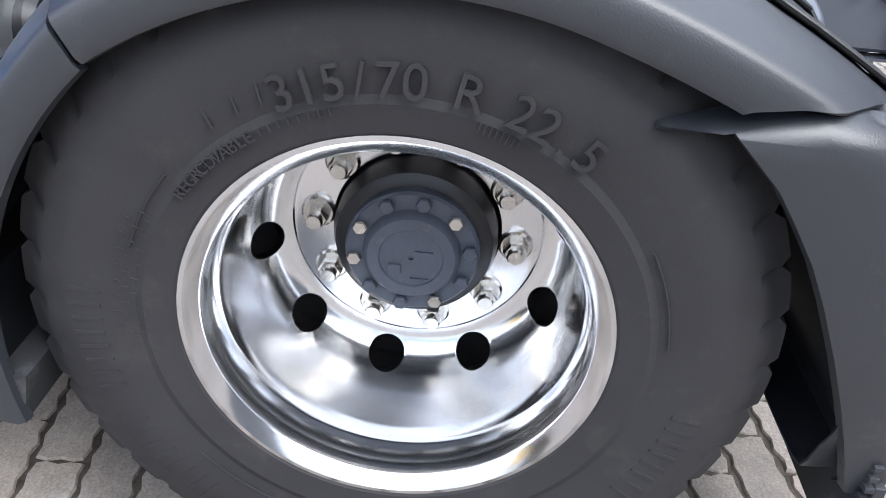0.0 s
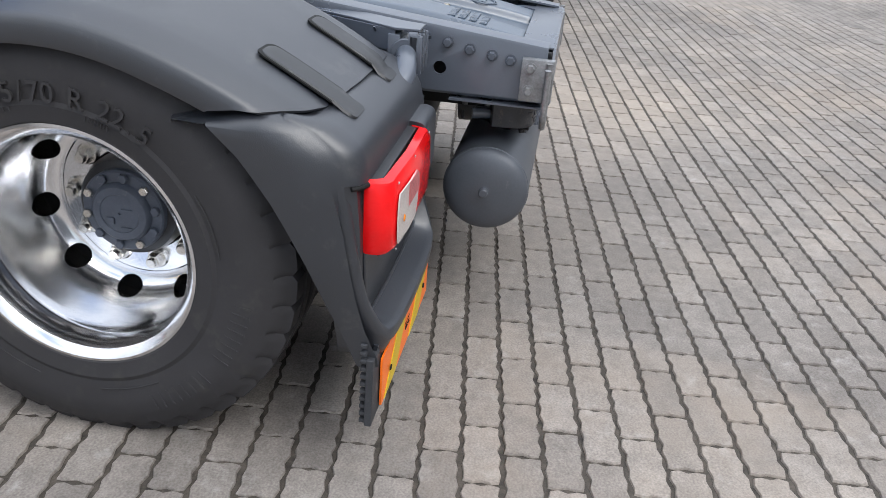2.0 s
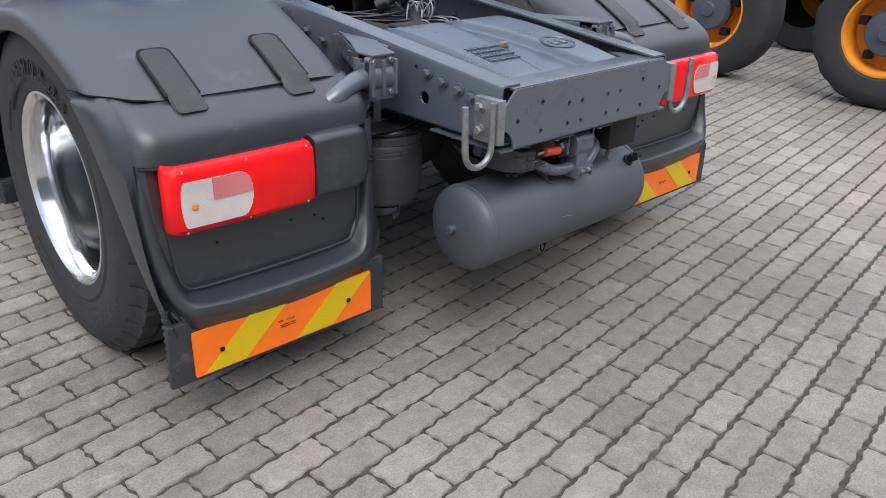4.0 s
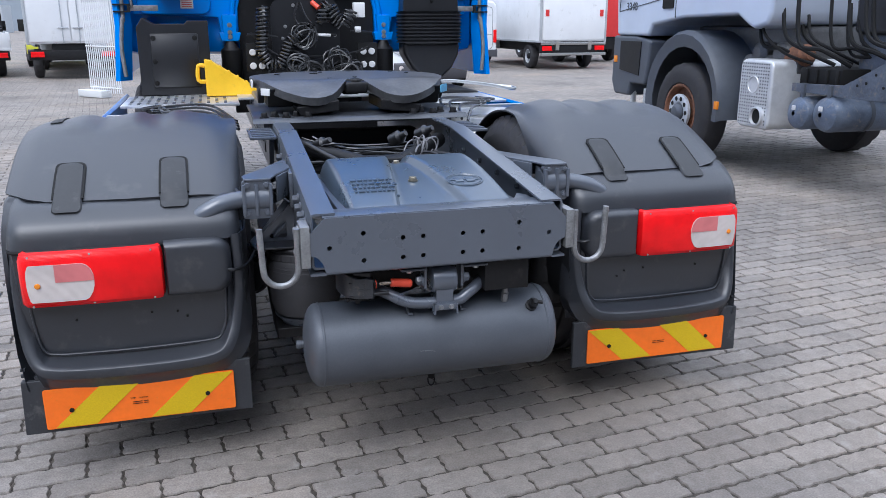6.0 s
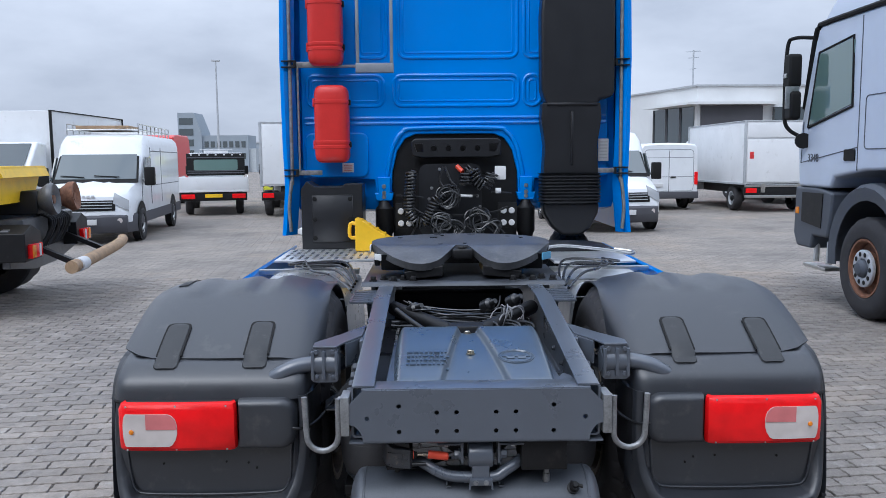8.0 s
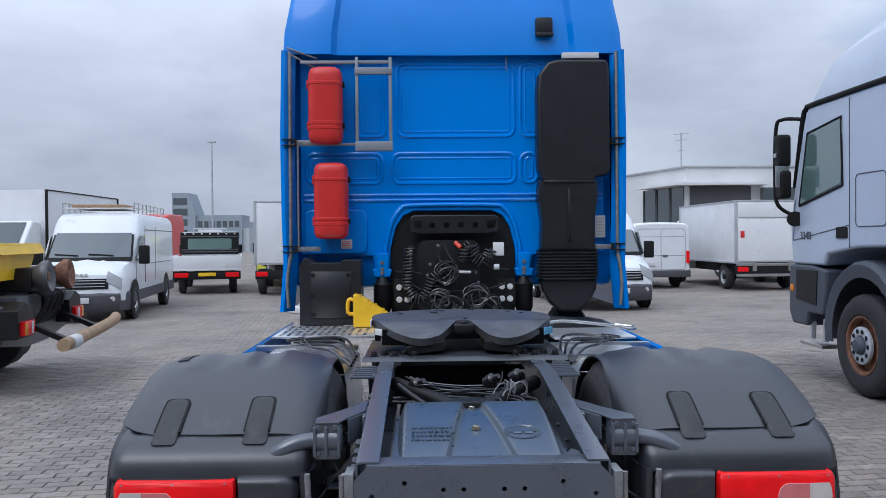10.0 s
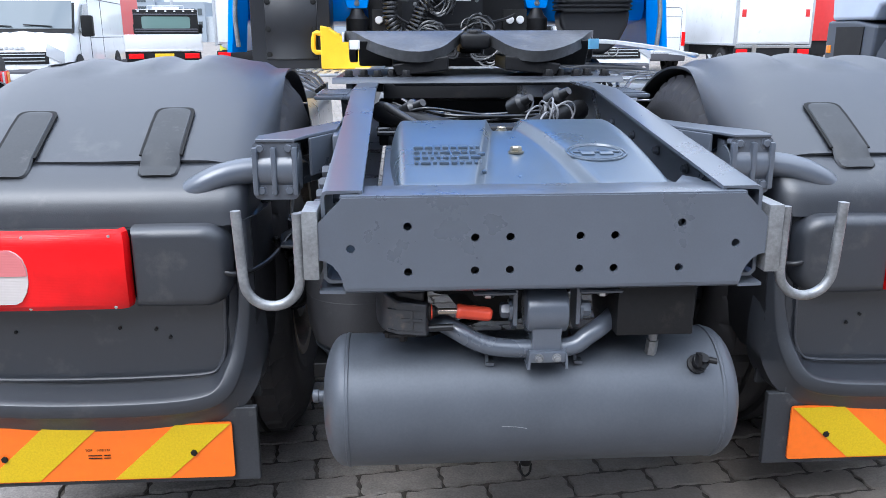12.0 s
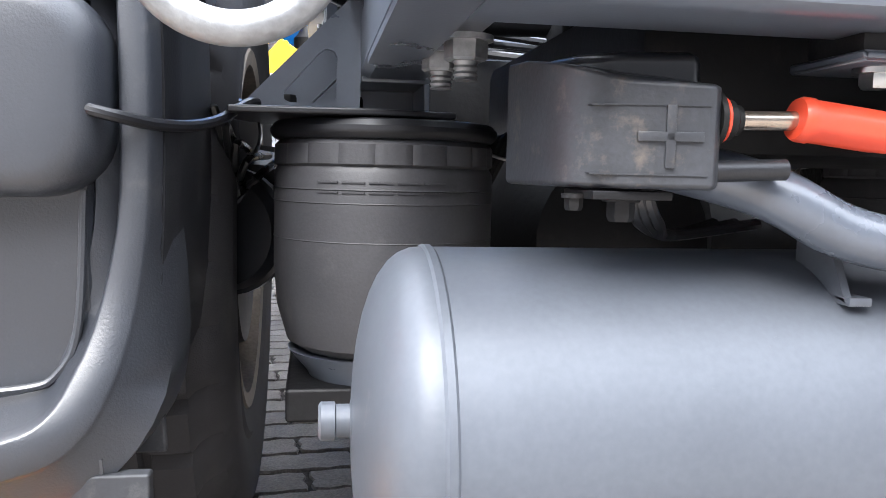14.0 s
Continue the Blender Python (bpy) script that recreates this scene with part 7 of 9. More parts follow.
for q in (-1, 1):
    b2 = NB()
    o = [(q * 1.2, 0.5), (q * 1.22, 0.6), (q * 1.22, 0.78), (q * 1.19, 0.9), (q * 1.1, 0.955), (q * 0.7, 0.96), (q * 0.6, 0.9), (q * 0.58, 0.5), (q * 0.65, 0.42), (q * 1.12, 0.42)]
    prism(b2, o, "y", 0.7, 1.72)
    ft = part("fuel_tank", b2, mat("brushed_aluminium", (0.72, 0.73, 0.75), 0.28, metal=0.9, vary=0.08, scale=10) if q < 0 else ALUF, truck, "brushed aluminium fuel tank", bevel=0.03)
    for y in (0.95, 1.5):
        b2 = NB()
        box(b2, q * 0.6 - 0.0, q * 1.23, y, y + 0.05, 0.94, 0.972, 0.004)
        box(b2, min(q * 1.215, q * 1.235), max(q * 1.215, q * 1.235), y, y + 0.05, 0.5, 0.9, 0.004)
        part("tank_strap", b2, STEEL, ft)
    b2 = NB()
    rows = []
    for z, dx, y0 in ((0.325, -0.03, 0.75), (0.4, 0.0, 0.742), (0.6, 0.012, 0.716), (0.78, 0.008, 0.68), (0.955, -0.004, 0.605), (0.972, -0.03, 0.607)):
        rows.append([(q * (1.25 + dx) - q * 0.03, y0, z), (q * (1.27 + dx), y0 + 0.005, z), (q * (1.275 + dx), 1.2, z), (q * (1.275 + dx), 3.0, z)])
    sheet(b2, rows)
    part("side_skirt", b2, BLUE, truck, "glossy blue side skirt", solid=0.02)
    b2 = NB()
    bolt(b2, (q * 1.255, 0.766, 0.4), (0, -1, 0), 0.012, 0.02)
    lathe(b2, [(0.06, 0), (0.06, 0.05), (0.045, 0.06)], (q * 1.14, 0.69, 0.78), (q * 0.3, -1, 0), 20, cap=True)
    box(b2, min(q * 1.0, q * 1.2), max(q * 1.0, q * 1.2), 0.67, 0.73, 0.5, 0.8, 0.01)
    part("skirt_bracket", b2, BLACKPL, truck)
    b2 = NB()
    lathe(b2, [(0.06, 0), (0.062, 0.03), (0.05, 0.045)], (q * 0.9, 0.71, 0.8), (0, -1, 0.1), 24, cap=True)
    lathe(b2, [(0.05, 0), (0.05, 0.03), (0.02, 0.04)], (q * 0.75, 0.7, 0.9), (0.1, -1, 0.1), 20, cap=True)
    part("tank_cap", b2, BLACKPL, ft, "black tank cap and pipe")
    b2 = NB()
    rnd = random.Random(5)
    for k in range(4):
        pipe(b2, [(q * 0.55, 0.5 + 0.1 * k, 1.0), (q * 0.7, 0.9 + 0.2 * k, 1.02), (q * (0.85 + 0.06 * k), 1.2 + 0.1 * k, 1.005), (q * 0.95, 1.6, 1.01)], 0.008, 7)
    part("side_hose", b2, HOSE, truck)
    # front wheels and lower cab closing
    b2 = NB()
    tyre(b2, q * 1.24, 0.3, inward=-q, o=(0, 3.7, 0))
    part("front_tyre", b2, RUBBER, truck, "black front tyre")

# yellow wheel chock standing on the catwalk
chock = thing("wheel_chock", "yellow plastic wheel chock standing on the catwalk", "wheel chock", (-0.55, 2.3, 1.004))
b2 = NB()
prism(b2, [(-0.14, 0.0), (0.19, 0.0), (0.2, 0.035), (0.0, 0.16), (-0.1, 0.225), (-0.14, 0.235)], "y", -0.08, 0.08)
part("chock_body", b2, YELLOW, chock, bevel=0.008)
for k in range(5):
    b2 = NB()
    x, z = -0.1 + 0.055 * k, 0.215 - 0.034 * k
    rod(b2, (x, -0.082, z), (x, 0.082, z), 0.012, 10)
    part("chock_rib", b2, YELLOW, chock)
b2 = NB()
pipe(b2, [(-0.14, 0, 0.19), (-0.18, 0, 0.19), (-0.185, 0, 0.1), (-0.14, 0, 0.09)], 0.014, 8, smooth=3)
part("chock_grip", b2, YELLOW, chock)

# ---- vehicles and buildings round the yard ----


def road_wheel(parent, x, y, r, w, q, rim_mat=STEEL, name="wheel", nuts=0, hub_mat=None, dish=0.05):
    """A wheel whose outer face looks to q along x; local to parent."""
    b = NB()
    c = (x, y, r)
    h = 0.57 * r
    lathe(b, [(h, 0.03), (h + 0.02, 0.008), (r * 0.78, -0.004), (r * 0.9, 0.008), (r * 0.955, 0.03), (r * 0.985, 0.045), (r, 0.06), (r, w - 0.06), (r * 0.955, w - 0.03), (h, w)], c, (-q, 0, 0), 56, wobble=lambda k, i: -0.012 if k in (4, 5, 6) and i % 3 == 0 else 0)
    for v in b.verts:
        v.co.z = max(v.co.z, 0.001)
    t = part(name, b, RUBBER, parent, "black tyre")
    b = NB()
    lathe(b, [(h + 0.004, 0.02), (h - 0.012, 0.02), (h - 0.03, 0.06), (h * 0.9, dish + 0.05), (h * 0.55, dish + 0.06), (h * 0.5, dish + 0.03), (0.02, dish + 0.025)], c, (-q, 0, 0), 40)
    part("rim", b, rim_mat, t, solid=0.006)
    b = NB()
    lathe(b, [(h * 0.42, -0.02), (h * 0.4, 0.03), (h * 0.34, 0.045), (0.02, 0.05)], (x - q * (dish + 0.02), y, r), (q, 0, 0), 28, cap=True)
    for k in range(nuts):
        a = 2 * math.pi * k / nuts
        rod(b, (x - q * (dish + 0.03), y + h * 0.62 * math.cos(a), r + h * 0.62 * math.sin(a)), (x - q * (dish - 0.01), y + h * 0.62 * math.cos(a), r + h * 0.62 * math.sin(a)), 0.016, 8)
    part("hub", b, hub_mat or DARKM, t)
    return t


def panel(parent, name, pts, axis, a, b, material, label="", bev=0.0):
    bmx = NB()
    prism(bmx, pts, axis, a, b)
    return part(name, bmx, material, parent, label, bevel=bev)


def blk(parent, name, x0, x1, y0, y1, z0, z1, material, label="", bev=0.01):
    bmx = NB()
    box(bmx, x0, x1, y0, y1, z0, z1, min(bev, 0.45 * min(abs(x1 - x0), abs(y1 - y0), abs(z1 - z0))))
    return part(name, bmx, material, parent, label)


# --- large silver-white construction truck alongside ---
act = thing("construction_truck", "silver-white heavy truck with a rusty front wheel, parked alongside", "truck", (4.2, 4.45, 0))
W = 2.35
# side outline of the cab in (y, z); its front towards +y
cab_o = [(1.55, 1.3), (1.6, 1.75), (1.52, 2.1), (1.25, 2.95), (1.15, 3.1), (-1.3, 3.1), (-1.36, 1.55), (-1.3, 1.44), (-1.1, 1.4), (-1.0, 1.44), (-0.85, 1.52), (0.1, 1.5), (0.72, 1.42), (0.8, 1.3)]
b = NB()
prism(b, cab_o, "x", 0.0, W)
acab = part("cab_body", b, SILVER, act, "silver-white truck cab", bevel=0.04)
b = NB()
sheet(b, [[(0.06, 1.2, 3.12), (0.06, 0.4, 3.12), (0.06, -1.3, 3.12)], [(0.06, 1.1, 3.2), (0.08, 0.4, 3.22), (0.08, -1.3, 3.22)], [(0.14, 0.82, 3.55), (0.12, 0.2, 3.62), (0.12, -1.3, 3.7)], [(0.3, 0.6, 3.68), (0.25, 0.1, 3.78), (0.25, -1.3, 3.86)], [(W - 0.3, 0.6, 3.68), (W - 0.25, 0.1, 3.78), (W - 0.25, -1.3, 3.86)], [(W - 0.1, 1.0, 3.3), (W - 0.1, 0.3, 3.3), (W - 0.1, -1.3, 3.3)], [(W - 0.06, 1.2, 3.12), (W - 0.06, 0.4, 3.12), (W - 0.06, -1.3, 3.12)]])
sheet(b, [[(0.06, 1.2, 3.12), (W - 0.06, 1.2, 3.12)], [(0.14, 0.82, 3.55), (W - 0.14, 0.82, 3.55)], [(0.3, 0.6, 3.68), (W - 0.3, 0.6, 3.68)]])
part("high_roof", b, SILVER, act, "silver-white high roof", solid=0.03, angle=60)
b = NB()
pipe(b, [(0.02, 1.5, 2.2), (0.0, 1.27, 2.95), (0.0, 1.17, 3.08), (0.0, 0.9, 3.11), (0.0, -1.28, 3.11)], 0.03, 8, smooth=2)
part("roof_gutter", b, PRINT, act, "black roof seam")
panel(act, "side_window", [(1.32, 2.0), (1.12, 2.78), (0.42, 2.86), (0.38, 2.83), (0.4, 2.18)], "x", -0.012, 0.02, GLASSG, "green-tinted side window", 0.004)
b = NB()
o = [(1.34, 1.98), (1.13, 2.8), (0.4, 2.88), (0.37, 2.16), (1.34, 1.98)]
pipe(b, [(-0.006, y, z) for y, z in o], 0.014, 6, smooth=0)
part("window_seal", b, PRINT, act)
b = NB()
for a, c in (((0.24, 1.5), (0.24, 3.05)), ((0.24, 1.74), (1.5, 1.58)), ((1.5, 1.58), (1.46, 2.05))):
    pipe(b, [(-0.001, a[0], a[1]), (-0.001, c[0], c[1])], 0.006, 6, smooth=0)
o = rounded(-0.42, 0.12, 1.72, 2.25, 0.05)
pipe(b, [(-0.001, y, z) for y, z in o + [o[0]]], 0.006, 6, smooth=0)
part("door_gap", b, GREYPL, act)
panel(act, "door_handle", rounded(0.28, 0.5, 1.6, 1.72, 0.02), "x", -0.012, 0.01, PRINT, "black door handle recess")
b = NB()
add_words(b, "3348", 0.13, Matrix.Translation((-0.004, 1.2, 1.63)) @ Matrix(((0, 0, -1, 0), (-1, 0, 0, 0), (0, 1, 0, 0), (0, 0, 0, 1))), 0.003)
part("model_number", b, GREYPL, act, "grey raised model number")
# mirrors
for y0, y1, z0, z1, x0 in ((-0.09, 0.08, 2.44, 2.82, -0.24), (-0.1, 0.08, 2.07, 2.4, -0.22)):
    b = NB()
    prism(b, rounded(y0, y1, z0, z1, 0.05), "x", x0, -0.09)
    for v in b.verts:
        v.co.y += 1.44
    part("mirror", b, PRINT, act, "black rounded mirror", bevel=0.03)
b = NB()
pipe(b, [(0.0, 1.28, 2.98), (-0.15, 1.45, 3.0), (-0.2, 1.52, 2.9), (-0.2, 1.55, 2.3), (-0.18, 1.52, 2.0), (0.0, 1.45, 1.86)], 0.022, 8)
lathe(b, [(0.05, 0), (0.09, 0.05), (0.09, 0.1)], (-0.02, 1.45, 1.83), (-0.3, -1, 0), 14, cap=True)
part("mirror_arm", b, PRINT, act, "black mirror arm")
b = NB()
box(b, -0.26, -0.24, 1.4, 1.46, 2.55, 2.6, 0.003)
box(b, -0.27, -0.11, 1.37, 1.385, 2.2, 2.45, 0.003)
part("mirror_glass", b, STEEL, act)
# bumper, steps, wing
panel(act, "bumper", [(1.62, 1.3), (1.64, 0.75), (1.55, 0.6), (1.2, 0.6), (1.15, 0.75), (0.82, 0.75), (0.75, 1.0), (0.72, 1.25), (1.1, 1.3)], "x", 0.0, W, GREYPL, "grey plastic bumper and steps", 0.03)
panel(act, "step_well", [(1.42, 1.24), (1.42, 0.9), (0.95, 0.85), (0.92, 1.24)], "x", -0.01, 0.05, DARKM)
b = NB()
for y in (1.2, 0.9):
    pipe(b, [(0.1, y + 0.02, 0.7), (0.08, y, 0.45)], 0.035, 8, smooth=0)
box(b, 0.0, 0.2, 0.82, 1.35, 0.38, 0.42, 0.01)
part("hanging_step", b, STEEL, act, "hanging metal entry step")
blk(act, "marker_lamp", -0.012, 0.02, 1.5, 1.58, 0.98, 1.06, AMBERLENS)
rows = []
for k in range(15):
    a = radians(-10 + 200 * k / 14)
    r = 0.72
    y, z = r * math.cos(a) * 0.98, 0.62 + r * math.sin(a)
    y2, z2 = (r - 0.11) * math.cos(a) * 0.98, 0.6 + (r - 0.11) * math.sin(a)
    rows.append([(-0.01, y2, z2), (-0.035, y, z), (0.02, y * 1.03, z * 1.03), (0.6, y * 1.03, z * 1.03)])
b = NB()
sheet(b, rows)
part("wing", b, GREYPL, act, "grey plastic wing", solid=0.02)
blk(act, "wing_lamp", -0.045, -0.02, -0.72, -0.66, 0.62, 0.7, AMBERLENS)
fw = road_wheel(act, 0.0, 0.05, 0.52, 0.31, -1, RUST, "front_wheel", 0, DARKM, 0.06)
b = NB()
lathe(b, [(0.1, 0.0), (0.1, 0.03), (0.11, 0.036), (0.18, 0.036), (0.19, 0.03), (0.19, 0.0)], (0.035, 0.05, 0.52), (-1, 0, 0), 40)
ring = part("nut_guard", b, mat("pale_zinc", (0.5, 0.52, 0.55), 0.45, metal=0.4, vary=0.2, scale=20), fw, "pale perforated nut ring")
b = NB()
for k in range(10):
    a = 2 * math.pi * k / 10
    lathe(b, [(0.024, 0), (0.024, 0.004)], (0.0, 0.05 + 0.146 * math.cos(a), 0.52 + 0.146 * math.sin(a)), (-1, 0, 0), 14, cap=True)
part("nut_hole", b, PRINT, ring)
b = NB()
lathe(b, [(0.095, 0.0), (0.09, 0.05), (0.06, 0.08), (0.03, 0.085)], (0.03, 0.05, 0.52), (-1, 0, 0), 24, cap=True)
part("wheel_hub", b, GREYPL, fw, "dirty grey hub")
road_wheel(act, 2.35, 0.05, 0.52, 0.31, 1, RUST, "front_wheel", 0)
# silencer box with pipe, air tanks, chassis
SILENCER = mat("silver_silencer", (0.62, 0.63, 0.64), 0.4, metal=0.4, vary=0.12, scale=9)
panel(act, "silencer", rounded(-1.45, -0.98, 0.5, 1.13, 0.07), "x", 0.0, 0.75, SILENCER, "silver perforated exhaust silencer box", 0.03)
b = NB()
for i in range(12):
    for j in range(19):
        y, z = -1.03 - 0.034 * i, 0.55 + 0.03 * j
        if (y + 1.2) ** 2 + (z - 0.9) ** 2 > 0.009 and (y + 1.31) ** 2 + (z - 0.62) ** 2 > 0.009:
            lathe(b, [(0.008, 0), (0.008, 0.003)], (-0.001, y, z), (-1, 0, 0), 6, cap=True)
tagged(part("silencer_perforation", b, GREYPL, act), kind="stuff")
b = NB()
pipe(b, [(-0.004, -1.2 + 0.075 * math.cos(math.pi * k / 12), 0.9 + 0.075 * math.sin(math.pi * k / 12)) for k in range(25)], 0.006, 6, smooth=0)
part("pressed_ring", b, SILENCER, act, "pressed ring in the silencer face")
b = NB()
lathe(b, [(0.085, -0.02), (0.088, 0.03), (0.076, 0.034), (0.07, 0.006)], (-0.005, -1.31, 0.62), (-1, 0, 0), 24)
outlet = part("exhaust_outlet", b, SILENCER, act, "silver exhaust outlet collar")
b = NB()
lathe(b, [(0.074, 0.004), (0.07, 0.008)], (-0.005, -1.31, 0.62), (-1, 0, 0), 24, cap=True)
part("outlet_mouth", b, PRINT, outlet, "black disc in the outlet mouth")
BLUETANK = mat("bluish_tank", (0.13, 0.16, 0.215), 0.45, metal=0.3, vary=0.3, scale=7, dirt=(0.3, 0.27, 0.23), dirt_amount=0.25)
for y0, z, r, length in ((-1.74, 0.69, 0.145, 0.5), (-2.07, 0.71, 0.15, 0.85)):
    b = NB()
    lathe(b, [(0.02, -0.015), (r * 0.6, 0.0), (r * 0.9, 0.03), (r, 0.07), (r, length - 0.07), (r * 0.9, length - 0.03), (0.02, length)], (0.05, y0, z), (1, 0, 0), 32)
    at_ = part("air_tank", b, BLUETANK, act, "blue-grey dirty air tank")
    b = NB()
    box(b, 0.028, 0.04, y0 - 0.02, y0 + 0.02, z + 0.03, z + 0.07, 0.002)
    part("tank_label", b, PALEPRINT, at_)
    b = NB()
    lathe(b, [(r + 0.006, 0.0), (r + 0.008, 0.02), (r + 0.006, 0.04)], (0.42, y0, z), (1, 0, 0), 32)
    part("tank_strap", b, GREYPL, at_)
    b = NB()
    box(b, 0.1, 0.13, y0 - 0.02, y0 + 0.02, z + r - 0.02, 0.95, 0.004)
    part("tank_hanger", b, GREYPL, at_)
DUSTY = mat("dusty_frame_paint", (0.085, 0.1, 0.13), 0.5, vary=0.3, scale=6, bump=0.0006, fine=60, dirt=(0.2, 0.17, 0.14), dirt_amount=0.3)
panel(act, "side_plate", [(-1.58, 0.87), (-1.58, 0.94), (-2.2, 0.96), (-2.7, 1.2), (-3.1, 1.22), (-3.1, 0.9), (-2.5, 0.86)], "x", 0.12, 0.135, DUSTY, "dusty grey frame side plate", 0.003)
for k in range(9):
    b = NB()
    lathe(b, [(0.012, 0), (0.012, 0.004)], (0.121, -2.35 - 0.09 * k, 0.97 + 0.07 * (k % 3) * min(1, k / 3)), (-1, 0, 0), 8, cap=True)
    part("plate_hole", b, PRINT, act)
for x in (0.75, 1.5):
    blk(act, "frame_rail", x, x + 0.1, -6.3, 0.6, 0.78, 1.05, DUSTY, "dusty grey frame rail", 0.01)
blk(act, "battery_tray", 0.16, 0.62, -2.12, -1.62, 0.93, 1.08, PRINT, "black battery tray", 0.015)
for k in range(4):
    blk(act, "tray_rib", 0.145, 0.16, -2.1 + 0.125 * k, -2.07 + 0.125 * k, 0.94, 1.07, PRINT, "", 0.003)
b = NB()
box(b, 0.45, 1.95, -1.35, 0.5, 0.72, 1.42, 0.06)
for k in range(5):
    lathe(b, [(0.05, 0), (0.11, 0.02), (0.11, 0.16), (0.06, 0.2)], (0.42, -0.75 - 0.15 * k, 1.05 + 0.12 * (k % 2)), (-1, 0, 0), 14, cap=True)
part("engine_block", b, GREASE, act, "oily dark engine under the cab")
b = NB()
lathe(b, [(0.06, 0), (0.1, 0.04), (0.1, 0.34), (0.05, 0.4)], (0.34, -1.12, 1.12), (0, -1, 0.15), 18, cap=True)
part("exhaust_elbow", b, RUST, act, "rusty brown exhaust elbow")
panel(act, "air_filter", rounded(-2.4, -1.92, 1.36, 2.35, 0.06), "x", 0.4, 0.85, BLACKPL, "black air filter housing", 0.03)
blk(act, "filter_foot", 0.45, 0.8, -2.35, -1.97, 1.02, 1.36, DUSTY, "grey filter bracket", 0.01)
for y in (-2.48, -2.62):
    b = NB()
    pipe(b, [(0.3, y, 1.0), (0.3, y, 1.8), (0.36, y + 0.02, 2.4)], 0.022, 8, smooth=0)
    part("upright_tube", b, DUSTY, act, "grey upright tube")
rnd = random.Random(3)
for k in range(12):
    x0 = 0.1 + rnd.random() * 0.35
    y0 = -0.95 - 0.12 * k
    b = NB()
    pipe(b, [(x0, y0, 1.5 + 0.3 * rnd.random()), (x0 - 0.04, y0 - 0.12, 1.22 + 0.15 * rnd.random()), (x0 + 0.04, y0 - 0.32, 1.16 + 0.1 * rnd.random()), (x0 + 0.2, y0 - 0.5, 1.1)], 0.012 + 0.008 * rnd.random(), 7)
    part("air_hose", b, PRINT, act, "black hose behind the cab")
for y in (-3.42, -4.82):
    rw = road_wheel(act, -0.02, y, 0.535, 0.33, -1, ORANGE, "rear_wheel", 0, GREYPL, 0.16)
    b = NB()
    lathe(b, [(0.16, 0.0), (0.17, 0.06), (0.15, 0.1), (0.06, 0.11), (0.05, 0.13), (0.02, 0.13)], (0.12, y, 0.535), (-1, 0, 0), 28, cap=True)
    part("planet_hub", b, GREYPL, rw, "grey hub reduction cover")
    for k in range(5):
        a = 2 * math.pi * k / 5 + 0.3
        b = NB()
        box(b, 0.07, 0.15, y + 0.21 * math.cos(a) - 0.03, y + 0.21 * math.cos(a) + 0.03, 0.535 + 0.21 * math.sin(a) - 0.03, 0.535 + 0.21 * math.sin(a) + 0.03, 0.008)
        part("rim_clamp", b, PRINT, rw)
    road_wheel(act, 2.37, y, 0.535, 0.6, 1, ORANGE, "rear_wheel", 0)

# --- hook-lift truck, its tail towards the tractor ---
hook = thing("hook_lift_truck", "dirty black hook-lift truck tail with yellow body frame", "truck", (-4.62, 6.1, 0), turn=99.0)
b = NB()
box(b, -0.95, 0.95, 0.05, 0.3, 0.78, 1.05, 0.02)
box(b, -0.5, -0.36, 0.1, 5.5, 0.8, 1.1, 0.01)
box(b, 0.36, 0.5, 0.1, 5.5, 0.8, 1.1, 0.01)
prism(b, [(-1.2, 0.55), (-0.4, 0.45), (0.4, 0.45), (1.2, 0.55), (1.2, 0.95), (0.5, 1.05), (-0.5, 1.05), (-1.2, 0.95)], "y", 0.12, 0.2)
hk_body = part("tail_frame", b, GREASE, hook, "oily black tail frame", bevel=0.008)
for q in (-1, 1):
    b = NB()
    prism(b, [(q * 1.24, 0.62), (q * 0.72, 0.62), (q * 0.7, 0.9), (q * 1.0, 1.0), (q * 1.24, 0.92)], "y", -0.05, 0.6)
    part("tail_wing", b, DARKM, hook, bevel=0.01)
    blk(hook, "tail_lamp", q * 1.0 - 0.17, q * 1.0 + 0.17, -0.1, -0.04, 0.65, 0.8, REDLENS, "red and amber tail lamp", 0.008)
    blk(hook, "amber_lens", q * 1.12 - 0.05, q * 1.12 + 0.05, -0.106, -0.095, 0.66, 0.79, AMBERLENS)
    blk(hook, "lamp_stripe", q * 0.93 - 0.03, q * 0.93 + 0.03, -0.106, -0.095, 0.66, 0.79, PALEPRINT)
    b = NB()
    lathe(b, [(0.03, 0.03), (0.08, 0.03), (0.12, 0.06), (0.17, 0.07), (0.18, 0.05), (0.18, 0.0), (0.1, -0.12)], (q * 0.42, -0.08, 1.24), (0, -1, 0.1), 32, cap=True)
    part("roller", b, RUST if q > 0 else GREASE, hook, "rusty guide roller")
    b = NB()
    rod(b, (q * 0.42, -0.13, 1.24), (q * 0.42, -0.09, 1.24), 0.05, 20)
    part("roller_hub", b, RUST, hook)
b = NB()
prism(b, [(-0.55, 1.08), (0.6, 1.08), (0.6, 1.3), (0.45, 1.34), (-0.5, 1.34), (-0.55, 1.25)], "y", 0.02, 0.5)
part("pivot_beam", b, DARKM, hook, "worn dark pivot beam", bevel=0.012)
b = NB()
for k in range(5):  # lettering of a maker, as plain bars
    box(b, 0.12 + 0.075 * k, 0.175 + 0.075 * k, 0.012, 0.02, 1.13, 1.25, 0.004)
part("maker_mark", b, PALEPRINT, hook, "pale maker mark")
b = NB()
